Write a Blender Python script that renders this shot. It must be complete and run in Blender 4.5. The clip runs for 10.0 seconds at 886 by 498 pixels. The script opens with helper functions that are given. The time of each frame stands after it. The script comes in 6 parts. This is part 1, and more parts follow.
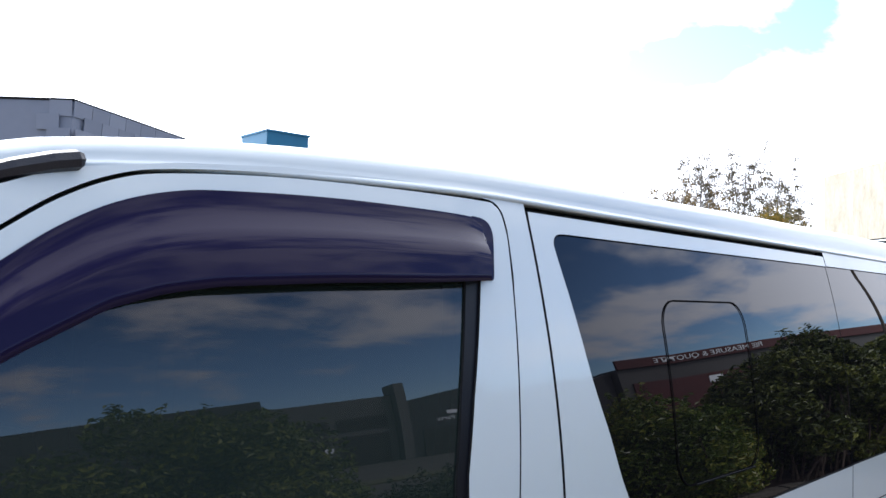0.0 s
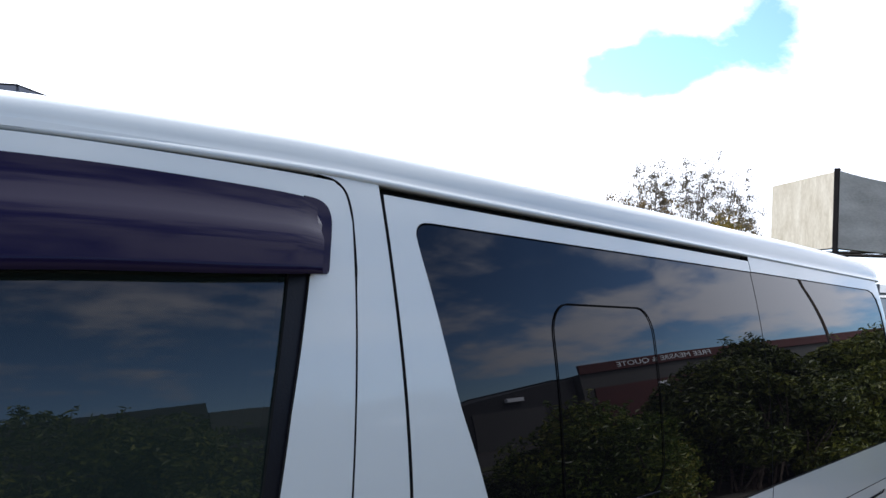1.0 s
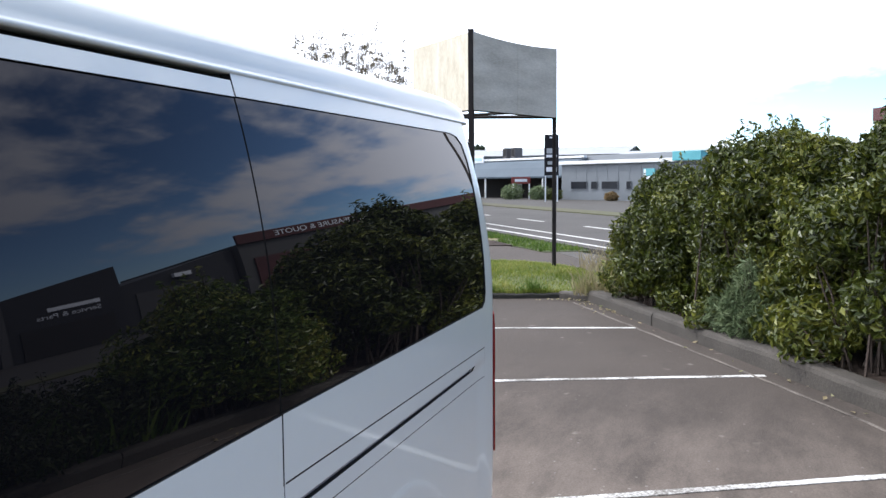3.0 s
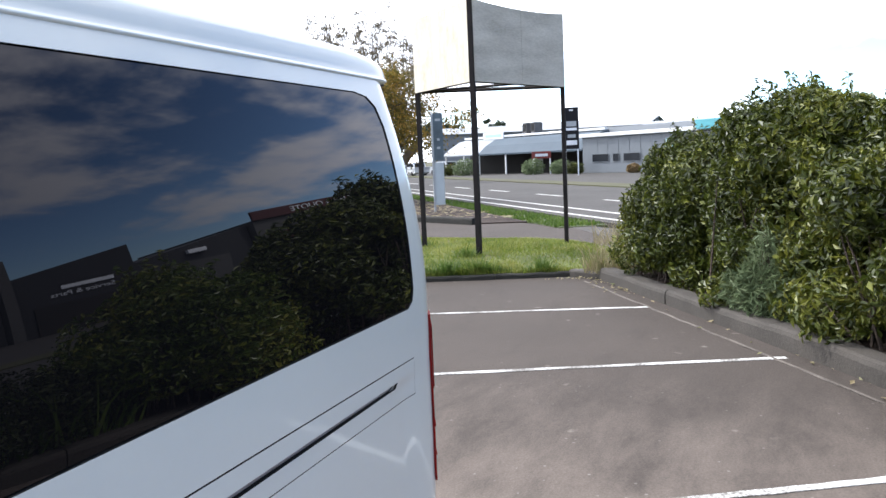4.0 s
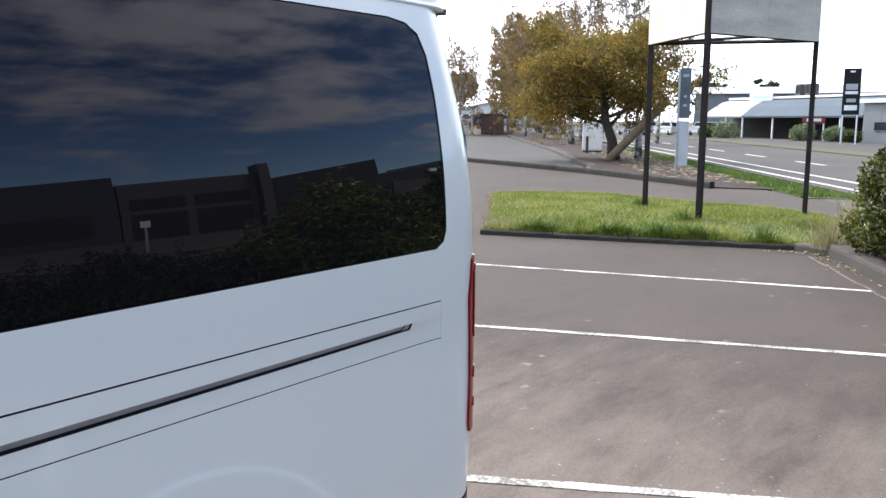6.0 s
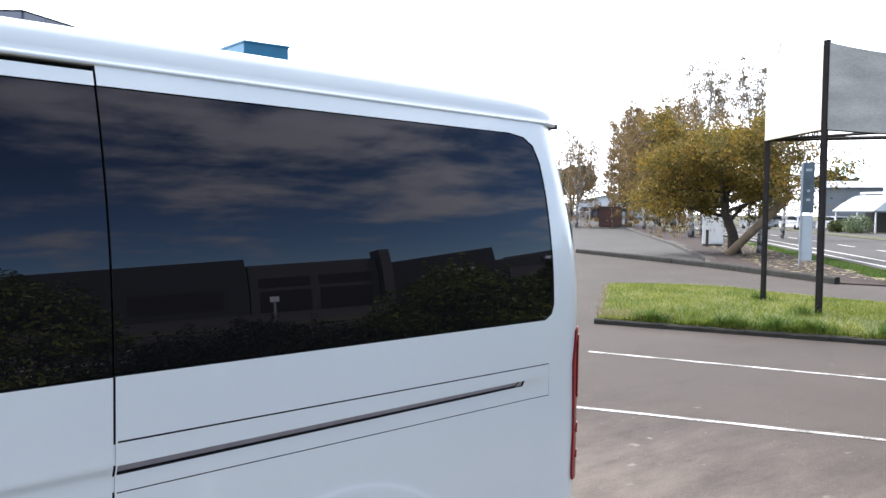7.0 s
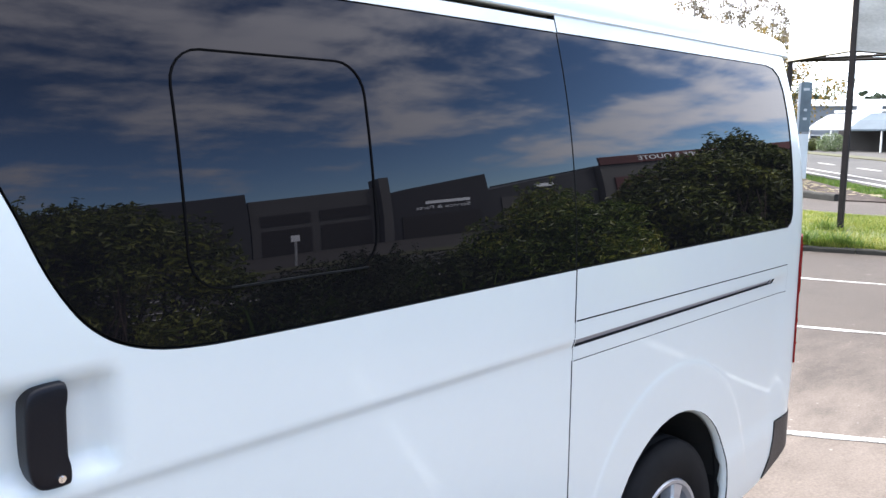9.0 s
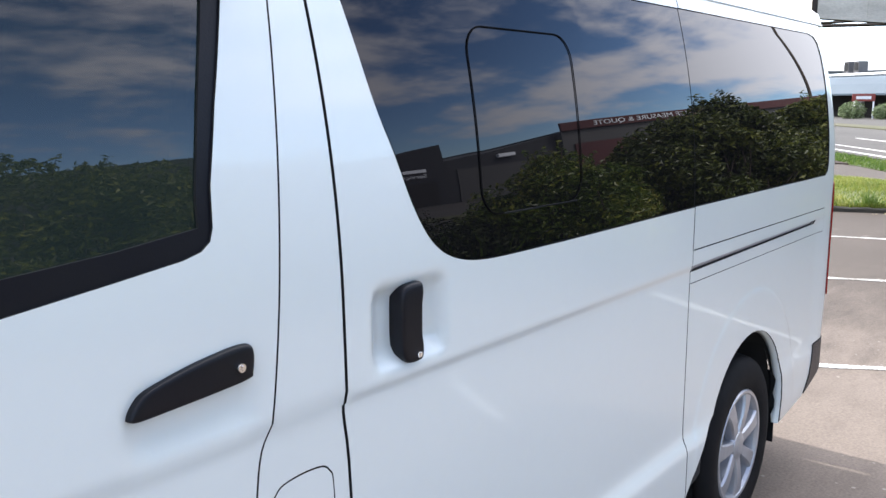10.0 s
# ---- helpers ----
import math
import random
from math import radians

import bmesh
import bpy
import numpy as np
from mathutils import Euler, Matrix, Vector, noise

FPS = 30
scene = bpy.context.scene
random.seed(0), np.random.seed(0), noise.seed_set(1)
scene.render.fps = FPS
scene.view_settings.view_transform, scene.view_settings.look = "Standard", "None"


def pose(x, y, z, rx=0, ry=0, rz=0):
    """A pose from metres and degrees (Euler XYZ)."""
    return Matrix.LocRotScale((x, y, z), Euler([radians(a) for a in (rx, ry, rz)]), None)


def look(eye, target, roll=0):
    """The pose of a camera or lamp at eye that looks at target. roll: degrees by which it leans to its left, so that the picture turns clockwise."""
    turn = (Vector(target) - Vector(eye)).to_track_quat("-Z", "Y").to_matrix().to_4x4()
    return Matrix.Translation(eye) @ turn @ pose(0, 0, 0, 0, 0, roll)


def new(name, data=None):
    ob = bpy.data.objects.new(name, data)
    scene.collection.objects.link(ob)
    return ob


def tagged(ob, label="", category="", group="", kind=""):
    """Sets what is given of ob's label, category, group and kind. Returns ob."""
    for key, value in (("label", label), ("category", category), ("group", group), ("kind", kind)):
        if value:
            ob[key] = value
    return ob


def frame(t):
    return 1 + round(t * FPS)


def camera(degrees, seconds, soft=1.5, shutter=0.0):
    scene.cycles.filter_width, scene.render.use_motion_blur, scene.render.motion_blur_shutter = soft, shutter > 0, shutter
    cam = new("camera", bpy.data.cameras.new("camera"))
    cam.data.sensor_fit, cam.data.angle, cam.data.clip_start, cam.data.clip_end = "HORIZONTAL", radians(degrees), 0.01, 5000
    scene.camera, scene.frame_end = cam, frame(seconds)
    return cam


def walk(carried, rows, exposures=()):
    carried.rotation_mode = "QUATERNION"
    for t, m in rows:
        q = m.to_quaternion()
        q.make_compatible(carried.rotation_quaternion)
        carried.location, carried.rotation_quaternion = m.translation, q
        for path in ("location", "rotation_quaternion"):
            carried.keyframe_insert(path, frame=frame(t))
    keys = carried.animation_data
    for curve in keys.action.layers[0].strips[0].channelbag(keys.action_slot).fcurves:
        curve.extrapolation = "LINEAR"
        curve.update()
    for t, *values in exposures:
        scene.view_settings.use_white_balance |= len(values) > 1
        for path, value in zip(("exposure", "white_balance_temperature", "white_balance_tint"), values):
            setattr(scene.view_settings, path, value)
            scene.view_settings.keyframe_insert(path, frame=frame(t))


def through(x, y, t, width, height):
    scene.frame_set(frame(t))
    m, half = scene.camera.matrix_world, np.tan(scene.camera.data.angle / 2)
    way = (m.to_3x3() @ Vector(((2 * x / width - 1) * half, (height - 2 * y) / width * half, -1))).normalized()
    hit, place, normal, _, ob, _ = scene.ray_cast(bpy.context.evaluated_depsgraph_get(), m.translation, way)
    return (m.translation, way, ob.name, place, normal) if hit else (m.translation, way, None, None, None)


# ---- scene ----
cam = camera(55.0, 10.0)

PATH = [
    (0, (0.417, -0.791, 1.672), (1.887, 0.561, 1.777), 1.8),
    (0.5, (0.473, -0.739, 1.671), (1.994, 0.553, 1.801), 1.8),
    (1, (0.701, -0.765, 1.674), (2.236, 0.513, 1.786), 3.1),
    (1.5, (0.902, -0.792, 1.661), (2.53, 0.369, 1.715), 4.0),
    (1.7, (1.007, -0.771, 1.65), (2.69, 0.31, 1.65), 3.5),
    (2, (1.173, -0.724, 1.634), (2.95, 0.191, 1.577), 2.3),
    (2.5, (1.403, -0.671, 1.64), (3.279, 0.013, 1.522), 1.5),
    (2.7, (1.511, -0.689, 1.642), (3.406, -0.064, 1.508), 0.8),
    (3.8, (2.227, -0.854, 1.601), (4.1, -0.179, 1.406), -3.2),
    (4, (2.33, -0.853, 1.607), (4.203, -0.18, 1.4), -2.5),
    (4.5, (2.621, -0.852, 1.594), (4.485, -0.168, 1.354), -0.3),
    (5, (2.812, -0.942, 1.533), (4.535, 0.019, 1.205), 1.7),
    (5.2, (2.842, -0.978, 1.506), (4.502, 0.045, 1.063), 0.7),
    (6.3, (2.608, -1.423, 1.556), (4.171, -0.193, 1.345), 0.5),
    (6.5, (2.549, -1.491, 1.558), (4.105, -0.244, 1.403), 1.0),
    (7, (2.32, -1.606, 1.551), (3.746, -0.206, 1.46), 0.8),
    (7.2, (2.181, -1.61, 1.539), (3.583, -0.189, 1.432), -0.0),
    (7.5, (1.964, -1.578, 1.523), (3.301, -0.102, 1.338), -1.2),
    (8, (1.728, -1.443, 1.537), (2.984, 0.097, 1.312), -0.3),
    (8.5, (1.517, -1.261, 1.545), (2.898, 0.169, 1.321), -1.4),
    (9, (1.307, -1.1385, 1.551), (2.772, 0.1945, 1.275), 0.6),
    (9.5, (0.922, -1.104, 1.543), (2.478, 0.117, 1.247), -0.1),
    (9.7, (0.803, -1.056, 1.5365), (2.366, 0.154, 1.264), -0.2),
    (10, (0.644, -0.975, 1.526), (2.181, 0.258, 1.184), -0.2),
]
EXPOSURES = [(t, e, k, 10) for t, e, k in ((0, -0.03, 6080), (0.7, -0.42, 6080), (1.5, -0.66, 6080), (2.0, -0.40, 6060), (2.5, -0.3, 6060), (3.8, 0.1, 6150), (4.5, 0.0, 6150), (6, 0.16, 6250), (7, 0.3, 6260), (8, 0.52, 6280), (9, 0.93, 6310), (10, 0.68, 6370))]
walk(cam, [(t, look(e, g, r)) for t, e, g, r in PATH], EXPOSURES)

# ---- sky and sun ----
SUN_AZ, SUN_EL = radians(7), radians(54)
SUN_DIR = Vector((math.sin(SUN_AZ) * math.cos(SUN_EL), math.cos(SUN_AZ) * math.cos(SUN_EL), math.sin(SUN_EL)))
# brightest part of the thin cloud, below the sun
VEIL = Vector((math.sin(radians(12)) * math.cos(radians(33)), math.cos(radians(12)) * math.cos(radians(33)), math.sin(radians(33))))

world = bpy.data.worlds.new("sky")
scene.world = world
world.use_nodes = True
wn, wl = world.node_tree.nodes, world.node_tree.links
wn.clear()


def wnode(kind, **values):
    n = wn.new(kind)
    for k, v in values.items():
        n.inputs[k.replace("_", " ")].default_value = v
    return n


def wmath(op, a, b=None):
    n = wn.new("ShaderNodeMath")
    n.operation = op
    for i, v in enumerate((a, b)):
        if v is None:
            continue
        if isinstance(v, (int, float)):
            n.inputs[i].default_value = v
        else:
            wl.new(v, n.inputs[i])
    return n.outputs[0]


sky = wn.new("ShaderNodeTexSky")
sky.sky_type, sky.sun_disc = "NISHITA", False
sky.sun_elevation, sky.sun_rotation = SUN_EL, SUN_AZ
sky.air_density, sky.dust_density, sky.ozone_density = 1.0, 0.25, 4.0
coord = wn.new("ShaderNodeTexCoord")
split = wn.new("ShaderNodeSeparateXYZ")
wl.new(coord.outputs["Generated"], split.inputs[0])
height = wmath("ADD", wmath("MAXIMUM", split.outputs[2], 0.0), 0.30)
flat = wn.new("ShaderNodeCombineXYZ")
wl.new(wmath("DIVIDE", split.outputs[0], height), flat.inputs[0])
wl.new(wmath("DIVIDE", split.outputs[1], height), flat.inputs[1])


def bank(az, el, spread, amount):
    """A soft share of cloud about one bearing and height of the sky."""
    a, e = radians(az), radians(el)
    n = wn.new("ShaderNodeVectorMath")
    n.operation = "DOT_PRODUCT"
    n.inputs[1].default_value = (math.sin(a) * math.cos(e), math.cos(a) * math.cos(e), math.sin(e))
    wl.new(coord.outputs["Generated"], n.inputs[0])
    k = 2.0 / (1.0 - math.cos(radians(spread)))
    return wmath("MULTIPLY", wmath("POWER", 2.718, wmath("MULTIPLY", wmath("SUBTRACT", n.outputs["Value"], 1.0), k)), amount)


cloud = wn.new("ShaderNodeTexNoise")
cloud.inputs["Scale"].default_value, cloud.inputs["Detail"].default_value = 2.9, 9
cloud.inputs["Roughness"].default_value, cloud.inputs["Distortion"].default_value = 0.60, 0.15
wl.new(flat.outputs[0], cloud.inputs["Vector"])
# fine ripples of the high cloud sheet
ripple = wn.new("ShaderNodeTexNoise")
ripple.inputs["Scale"].default_value, ripple.inputs["Detail"].default_value = 9.0, 5
lie = wn.new("ShaderNodeMapping")
lie.inputs["Rotation"].default_value, lie.inputs["Scale"].default_value = (0, 0, 0.7), (0.55, 1.5, 1.0)
wl.new(flat.outputs[0], lie.inputs[0])
wl.new(lie.outputs[0], ripple.inputs["Vector"])
sunward = wn.new("ShaderNodeVectorMath")
sunward.operation = "DOT_PRODUCT"
sunward.inputs[1].default_value = VEIL
wl.new(coord.outputs["Generated"], sunward.inputs[0])
facing = wmath("MAXIMUM", wmath("ADD", wmath("MULTIPLY", sunward.outputs["Value"], 0.55), 0.45), 0.0)
cover = wn.new("ShaderNodeMapRange")
cover.interpolation_type = "SMOOTHSTEP"
cover.inputs["From Min"].default_value, cover.inputs["From Max"].default_value = 0.44, 0.70
low_sky = wn.new("ShaderNodeMapRange")
low_sky.inputs["From Min"].default_value, low_sky.inputs["From Max"].default_value = 0.09, 0.17
low_sky.inputs["To Min"].default_value, low_sky.inputs["To Max"].default_value = -0.16, 0.0
wl.new(split.outputs[2], low_sky.inputs["Value"])
amount = wmath("ADD", cloud.outputs["Fac"], wmath("MULTIPLY", wmath("SUBTRACT", ripple.outputs["Fac"], 0.5), 0.22))
amount = wmath("ADD", amount, low_sky.outputs[0])
for az, el, spread, share in ((108, 10.5, 9, 0.07), (116, 19.5, 9, -0.10), (142, 25, 14, 0.06), (92, 11, 8, 0.19), (106, 7.5, 7, 0.15), (120, 8, 7, 0.13), (60, 14.6, 5, -0.58), (64.5, 16.0, 4.5, -0.62), (70, 17.6, 4.5, -0.62)):
    amount = wmath("ADD", amount, bank(az, el, spread, share))
wl.new(wmath("ADD", amount, wmath("MULTIPLY", wmath("POWER", facing, 4.0), 1.4)), cover.inputs["Value"])
glow = wmath("ADD", 8.4, wmath("MULTIPLY", wmath("POWER", facing, 2.2), 22.0))
cloud_light = wn.new("ShaderNodeVectorMath")
cloud_light.operation = "SCALE"
cloud_light.inputs[0].default_value = (0.985, 0.982, 1.035)
wl.new(glow, cloud_light.inputs["Scale"])
mix = wn.new("ShaderNodeMix")
mix.data_type = "RGBA"
wl.new(wmath("MULTIPLY", wmath("MAXIMUM", cover.outputs[0], wmath("MULTIPLY", wmath("POWER", facing, 4.0), 0.12)), 0.93), mix.inputs["Factor"])
blue = wn.new("ShaderNodeVectorMath")
blue.operation = "MULTIPLY"
blue.inputs[1].default_value = (0.92, 1.02, 1.15)
wl.new(sky.outputs[0], blue.inputs[0])
pale = wn.new("ShaderNodeMapRange")
pale.inputs["From Min"].default_value, pale.inputs["From Max"].default_value = 0.04, 0.38
pale.inputs["To Min"].default_value, pale.inputs["To Max"].default_value = 1.45, 1.0
wl.new(split.outputs[2], pale.inputs["Value"])
hazy = wn.new("ShaderNodeVectorMath")
hazy.operation = "SCALE"
wl.new(blue.outputs[0], hazy.inputs[0])
wl.new(wmath("MULTIPLY", pale.outputs[0], wmath("ADD", 1.0, wmath("MULTIPLY", wmath("POWER", facing, 3.0), 2.6))), hazy.inputs["Scale"])
wl.new(hazy.outputs[0], mix.inputs["A"])
wl.new(cloud_light.outputs[0], mix.inputs["B"])
background = wnode("ShaderNodeBackground", Strength=0.16)
wl.new(mix.outputs["Result"], background.inputs["Color"])
wl.new(background.outputs[0], wn.new("ShaderNodeOutputWorld").inputs["Surface"])

sun_lamp = bpy.data.lights.new("sun", "SUN")
sun_lamp.energy, sun_lamp.angle, sun_lamp.color = 3.9, radians(0.6), (1.0, 0.95, 0.87)
sun = new("sun", sun_lamp)
sun.matrix_world = look(SUN_DIR * 50, (0, 0, 0))


# ---- materials ----
def material(name, base, dark=None, scale=3.0, rough=0.6, bump=0.0, fine=60.0, metal=0.0, coat=0.0, ior=1.5, spread=0.5, per=None, speckle=0.0, spec=0.5, stretch=None, lean=0.0):
    """A surface with stains at one scale and grain at another."""
    m = bpy.data.materials.new(name)
    m.use_nodes = True
    n, l = m.node_tree.nodes, m.node_tree.links
    b = n["Principled BSDF"]
    b.inputs["Roughness"].default_value = rough
    b.inputs["Metallic"].default_value = metal
    b.inputs["IOR"].default_value = ior
    b.inputs["Specular IOR Level"].default_value = spec
    b.inputs["Coat Weight"].default_value = coat
    b.inputs["Coat Roughness"].default_value = 0.03
    dark = dark or tuple(c * 0.75 for c in base)
    tc = n.new("ShaderNodeTexCoord")
    big = n.new("ShaderNodeTexNoise")
    big.inputs["Scale"].default_value, big.inputs["Detail"].default_value = scale, 5
    small = n.new("ShaderNodeTexNoise")
    small.inputs["Scale"].default_value, small.inputs["Detail"].default_value = fine, 3
    place = tc.outputs["Object"]
    if stretch:
        mp = n.new("ShaderNodeMapping")
        mp.inputs["Scale"].default_value = stretch
        mp.inputs["Rotation"].default_value = (lean, lean, 0.0)
        l.new(place, mp.inputs[0])
        place = mp.outputs[0]
    for t in (big, small):
        l.new(place, t.inputs["Vector"])
    add = n.new("ShaderNodeMath")
    add.operation = "MULTIPLY_ADD"
    l.new(small.outputs["Fac"], add.inputs[0])
    add.inputs[1].default_value = 0.35 + speckle
    l.new(big.outputs["Fac"], add.inputs[2])
    rng = n.new("ShaderNodeMapRange")
    mid = 0.5 + 0.5 * (0.35 + speckle)
    rng.inputs["From Min"].default_value, rng.inputs["From Max"].default_value = mid - spread * 0.5, mid + spread * 0.5
    l.new(add.outputs[0], rng.inputs["Value"])
    fac = rng.outputs[0]
    if per:
        src = n.new("ShaderNodeObjectInfo") if per == "object" else n.new("ShaderNodeNewGeometry")
        out = src.outputs["Random"] if per == "object" else src.outputs["Random Per Island"]
        mm = n.new("ShaderNodeMath")
        mm.operation = "MULTIPLY_ADD"
        l.new(out, mm.inputs[0])
        mm.inputs[1].default_value = 0.8
        sc = n.new("ShaderNodeMath")
        sc.operation = "MULTIPLY"
        l.new(fac, sc.inputs[0])
        sc.inputs[1].default_value = 0.2
        l.new(sc.outputs[0], mm.inputs[2])
        fac = mm.outputs[0]
    mx = n.new("ShaderNodeMix")
    mx.data_type = "RGBA"
    mx.inputs["A"].default_value, mx.inputs["B"].default_value = (*dark, 1), (*base, 1)
    l.new(fac, mx.inputs["Factor"])
    l.new(mx.outputs["Result"], b.inputs["Base Color"])
    if bump:
        bp = n.new("ShaderNodeBump")
        bp.inputs["Strength"].default_value, bp.inputs["Distance"].default_value = bump, 0.01
        l.new(small.outputs["Fac"], bp.inputs["Height"])
        l.new(bp.outputs[0], b.inputs["Normal"])
    return m


def leafy(name, a, b, c, shine=0.35, through=0.3):
    """Leaves: three tones shared out leaf by leaf, some light passing through."""
    m = bpy.data.materials.new(name)
    m.use_nodes = True
    n, l = m.node_tree.nodes, m.node_tree.links
    p = n["Principled BSDF"]
    p.inputs["Roughness"].default_value = shine
    p.inputs["Specular IOR Level"].default_value = 0.3 if shine > 0.45 else 0.42
    g = n.new("ShaderNodeNewGeometry")
    ramp = n.new("ShaderNodeValToRGB")
    ramp.color_ramp.elements[0].color, ramp.color_ramp.elements[1].color = (*a, 1), (*c, 1)
    e = ramp.color_ramp.elements.new(0.55)
    e.color = (*b, 1)
    tc = n.new("ShaderNodeTexCoord")
    patch = n.new("ShaderNodeTexNoise")
    patch.inputs["Scale"].default_value, patch.inputs["Detail"].default_value = 1.3, 3
    l.new(tc.outputs["Object"], patch.inputs["Vector"])
    drift = n.new("ShaderNodeMath")
    drift.operation = "MULTIPLY_ADD"
    l.new(patch.outputs["Fac"], drift.inputs[0])
    drift.inputs[1].default_value, drift.inputs[2].default_value = 1.6, -0.72
    tone = n.new("ShaderNodeMath")
    tone.operation = "MULTIPLY_ADD"
    l.new(g.outputs["Random Per Island"], tone.inputs[0])
    tone.inputs[1].default_value = 0.85
    l.new(drift.outputs[0], tone.inputs[2])
    l.new(tone.outputs[0], ramp.inputs[0])
    l.new(ramp.outputs[0], p.inputs["Base Color"])
    t = n.new("ShaderNodeBsdfTranslucent")
    l.new(ramp.outputs[0], t.inputs["Color"])
    mx = n.new("ShaderNodeMixShader")
    mx.inputs[0].default_value = through
    l.new(p.outputs[0], mx.inputs[1])
    l.new(t.outputs[0], mx.inputs[2])
    l.new(mx.outputs[0], n["Material Output"].inputs["Surface"])
    return m


def tinted(name, tint, clear, ior=1.5, level=0.5, rough=0.0):
    """Car glass: dark tint that lets a share of the light through, mirror gloss on top."""
    m = bpy.data.materials.new(name)
    m.use_nodes = True
    n, l = m.node_tree.nodes, m.node_tree.links
    p = n["Principled BSDF"]
    p.inputs["Base Color"].default_value = (*tint, 1)
    p.inputs["Roughness"].default_value = rough
    p.inputs["IOR"].default_value = ior
    p.inputs["Specular IOR Level"].default_value = level
    p.inputs["Specular Tint"].default_value = (0.95, 0.92, 1.0, 1)
    if clear:
        t = n.new("ShaderNodeBsdfTransparent")
        t.inputs["Color"].default_value = (0.55, 0.68, 0.62, 1)
        mx = n.new("ShaderNodeMixShader")
        mx.inputs[0].default_value = clear
        l.new(p.outputs[0], mx.inputs[1])
        l.new(t.outputs[0], mx.inputs[2])
        l.new(mx.outputs[0], n["Material Output"].inputs["Surface"])
    return m


def asphalt(name, pale, dark, stain):
    """Old asphalt: blotches of wear, dark drips and pale stone chips."""
    m = material(name, pale, dark, 0.6, 0.92, 0.4, 75, spread=0.85, speckle=0.95, spec=0.25)
    n, l = m.node_tree.nodes, m.node_tree.links
    b = n["Principled BSDF"]
    base = b.inputs["Base Color"].links[0].from_socket
    tc = n.new("ShaderNodeTexCoord")
    mp = n.new("ShaderNodeMapping")
    mp.inputs["Rotation"].default_value = (0, 0, 0.49)
    mp.inputs["Scale"].default_value = (0.9, 2.2, 1.0)
    l.new(tc.outputs["Object"], mp.inputs[0])
    blot = n.new("ShaderNodeTexNoise")
    blot.inputs["Scale"].default_value, blot.inputs["Detail"].default_value, blot.inputs["Roughness"].default_value = 1.5, 9, 0.68
    l.new(mp.outputs[0], blot.inputs["Vector"])
    r1 = n.new("ShaderNodeMapRange")
    r1.inputs["From Min"].default_value, r1.inputs["From Max"].default_value = 0.52, 0.72
    l.new(blot.outputs["Fac"], r1.inputs["Value"])
    mx = n.new("ShaderNodeMix")
    mx.data_type = "RGBA"
    sc = n.new("ShaderNodeMath")
    sc.operation = "MULTIPLY"
    l.new(r1.outputs[0], sc.inputs[0])
    sc.inputs[1].default_value = 0.27
    l.new(sc.outputs[0], mx.inputs["Factor"])
    l.new(base, mx.inputs["A"])
    mx.inputs["B"].default_value = (*stain, 1)
    chips = n.new("ShaderNodeTexVoronoi")
    chips.inputs["Scale"].default_value = 16
    l.new(tc.outputs["Object"], chips.inputs["Vector"])
    r2 = n.new("ShaderNodeMapRange")
    r2.inputs["From Min"].default_value, r2.inputs["From Max"].default_value = 0.16, 0.10
    l.new(chips.outputs["Distance"], r2.inputs["Value"])
    pick = n.new("ShaderNodeMath")
    pick.operation = "GREATER_THAN"
    sep = n.new("ShaderNodeSeparateColor")
    l.new(chips.outputs["Color"], sep.inputs[0])
    l.new(sep.outputs[0], pick.inputs[0])
    pick.inputs[1].default_value = 0.86
    both = n.new("ShaderNodeMath")
    both.operation = "MULTIPLY"
    l.new(pick.outputs[0], both.inputs[0])
    l.new(r2.outputs[0], both.inputs[1])
    half = n.new("ShaderNodeMath")
    half.operation = "MULTIPLY"
    l.new(both.outputs[0], half.inputs[0])
    half.inputs[1].default_value = 0.28
    m2 = n.new("ShaderNodeMix")
    m2.data_type = "RGBA"
    l.new(half.outputs[0], m2.inputs["Factor"])
    l.new(mx.outputs["Result"], m2.inputs["A"])
    m2.inputs["B"].default_value = (0.30, 0.28, 0.26, 1)
    # pale scuffs and crumbs of stone, few and uneven
    warp = n.new("ShaderNodeTexNoise")
    warp.inputs["Scale"].default_value = 9
    l.new(tc.outputs["Object"], warp.inputs["Vector"])
    push = n.new("ShaderNodeVectorMath")
    push.operation = "MULTIPLY_ADD"
    l.new(warp.outputs["Color"], push.inputs[0])
    push.inputs[1].default_value = (0.14, 0.14, 0.0)
    l.new(tc.outputs["Object"], push.inputs[2])
    scuff = n.new("ShaderNodeTexVoronoi")
    scuff.inputs["Scale"].default_value = 4.5
    l.new(push.outputs[0], scuff.inputs["Vector"])
    r4 = n.new("ShaderNodeMapRange")
    r4.inputs["From Min"].default_value, r4.inputs["From Max"].default_value = 0.17, 0.06
    l.new(scuff.outputs["Distance"], r4.inputs["Value"])
    s4 = n.new("ShaderNodeSeparateColor")
    l.new(scuff.outputs["Color"], s4.inputs[0])
    some = n.new("ShaderNodeMapRange")
    some.inputs["From Min"].default_value, some.inputs["From Max"].default_value = 0.72, 1.0
    some.inputs["To Max"].default_value = 0.75
    l.new(s4.outputs[1], some.inputs["Value"])
    f4 = n.new("ShaderNodeMath")
    f4.operation = "MULTIPLY"
    l.new(r4.outputs[0], f4.inputs[0])
    l.new(some.outputs[0], f4.inputs[1])
    m4 = n.new("ShaderNodeMix")
    m4.data_type = "RGBA"
    l.new(f4.outputs[0], m4.inputs["Factor"])
    l.new(m2.outputs["Result"], m4.inputs["A"])
    m4.inputs["B"].default_value = (0.26, 0.235, 0.20, 1)
    m2 = m4
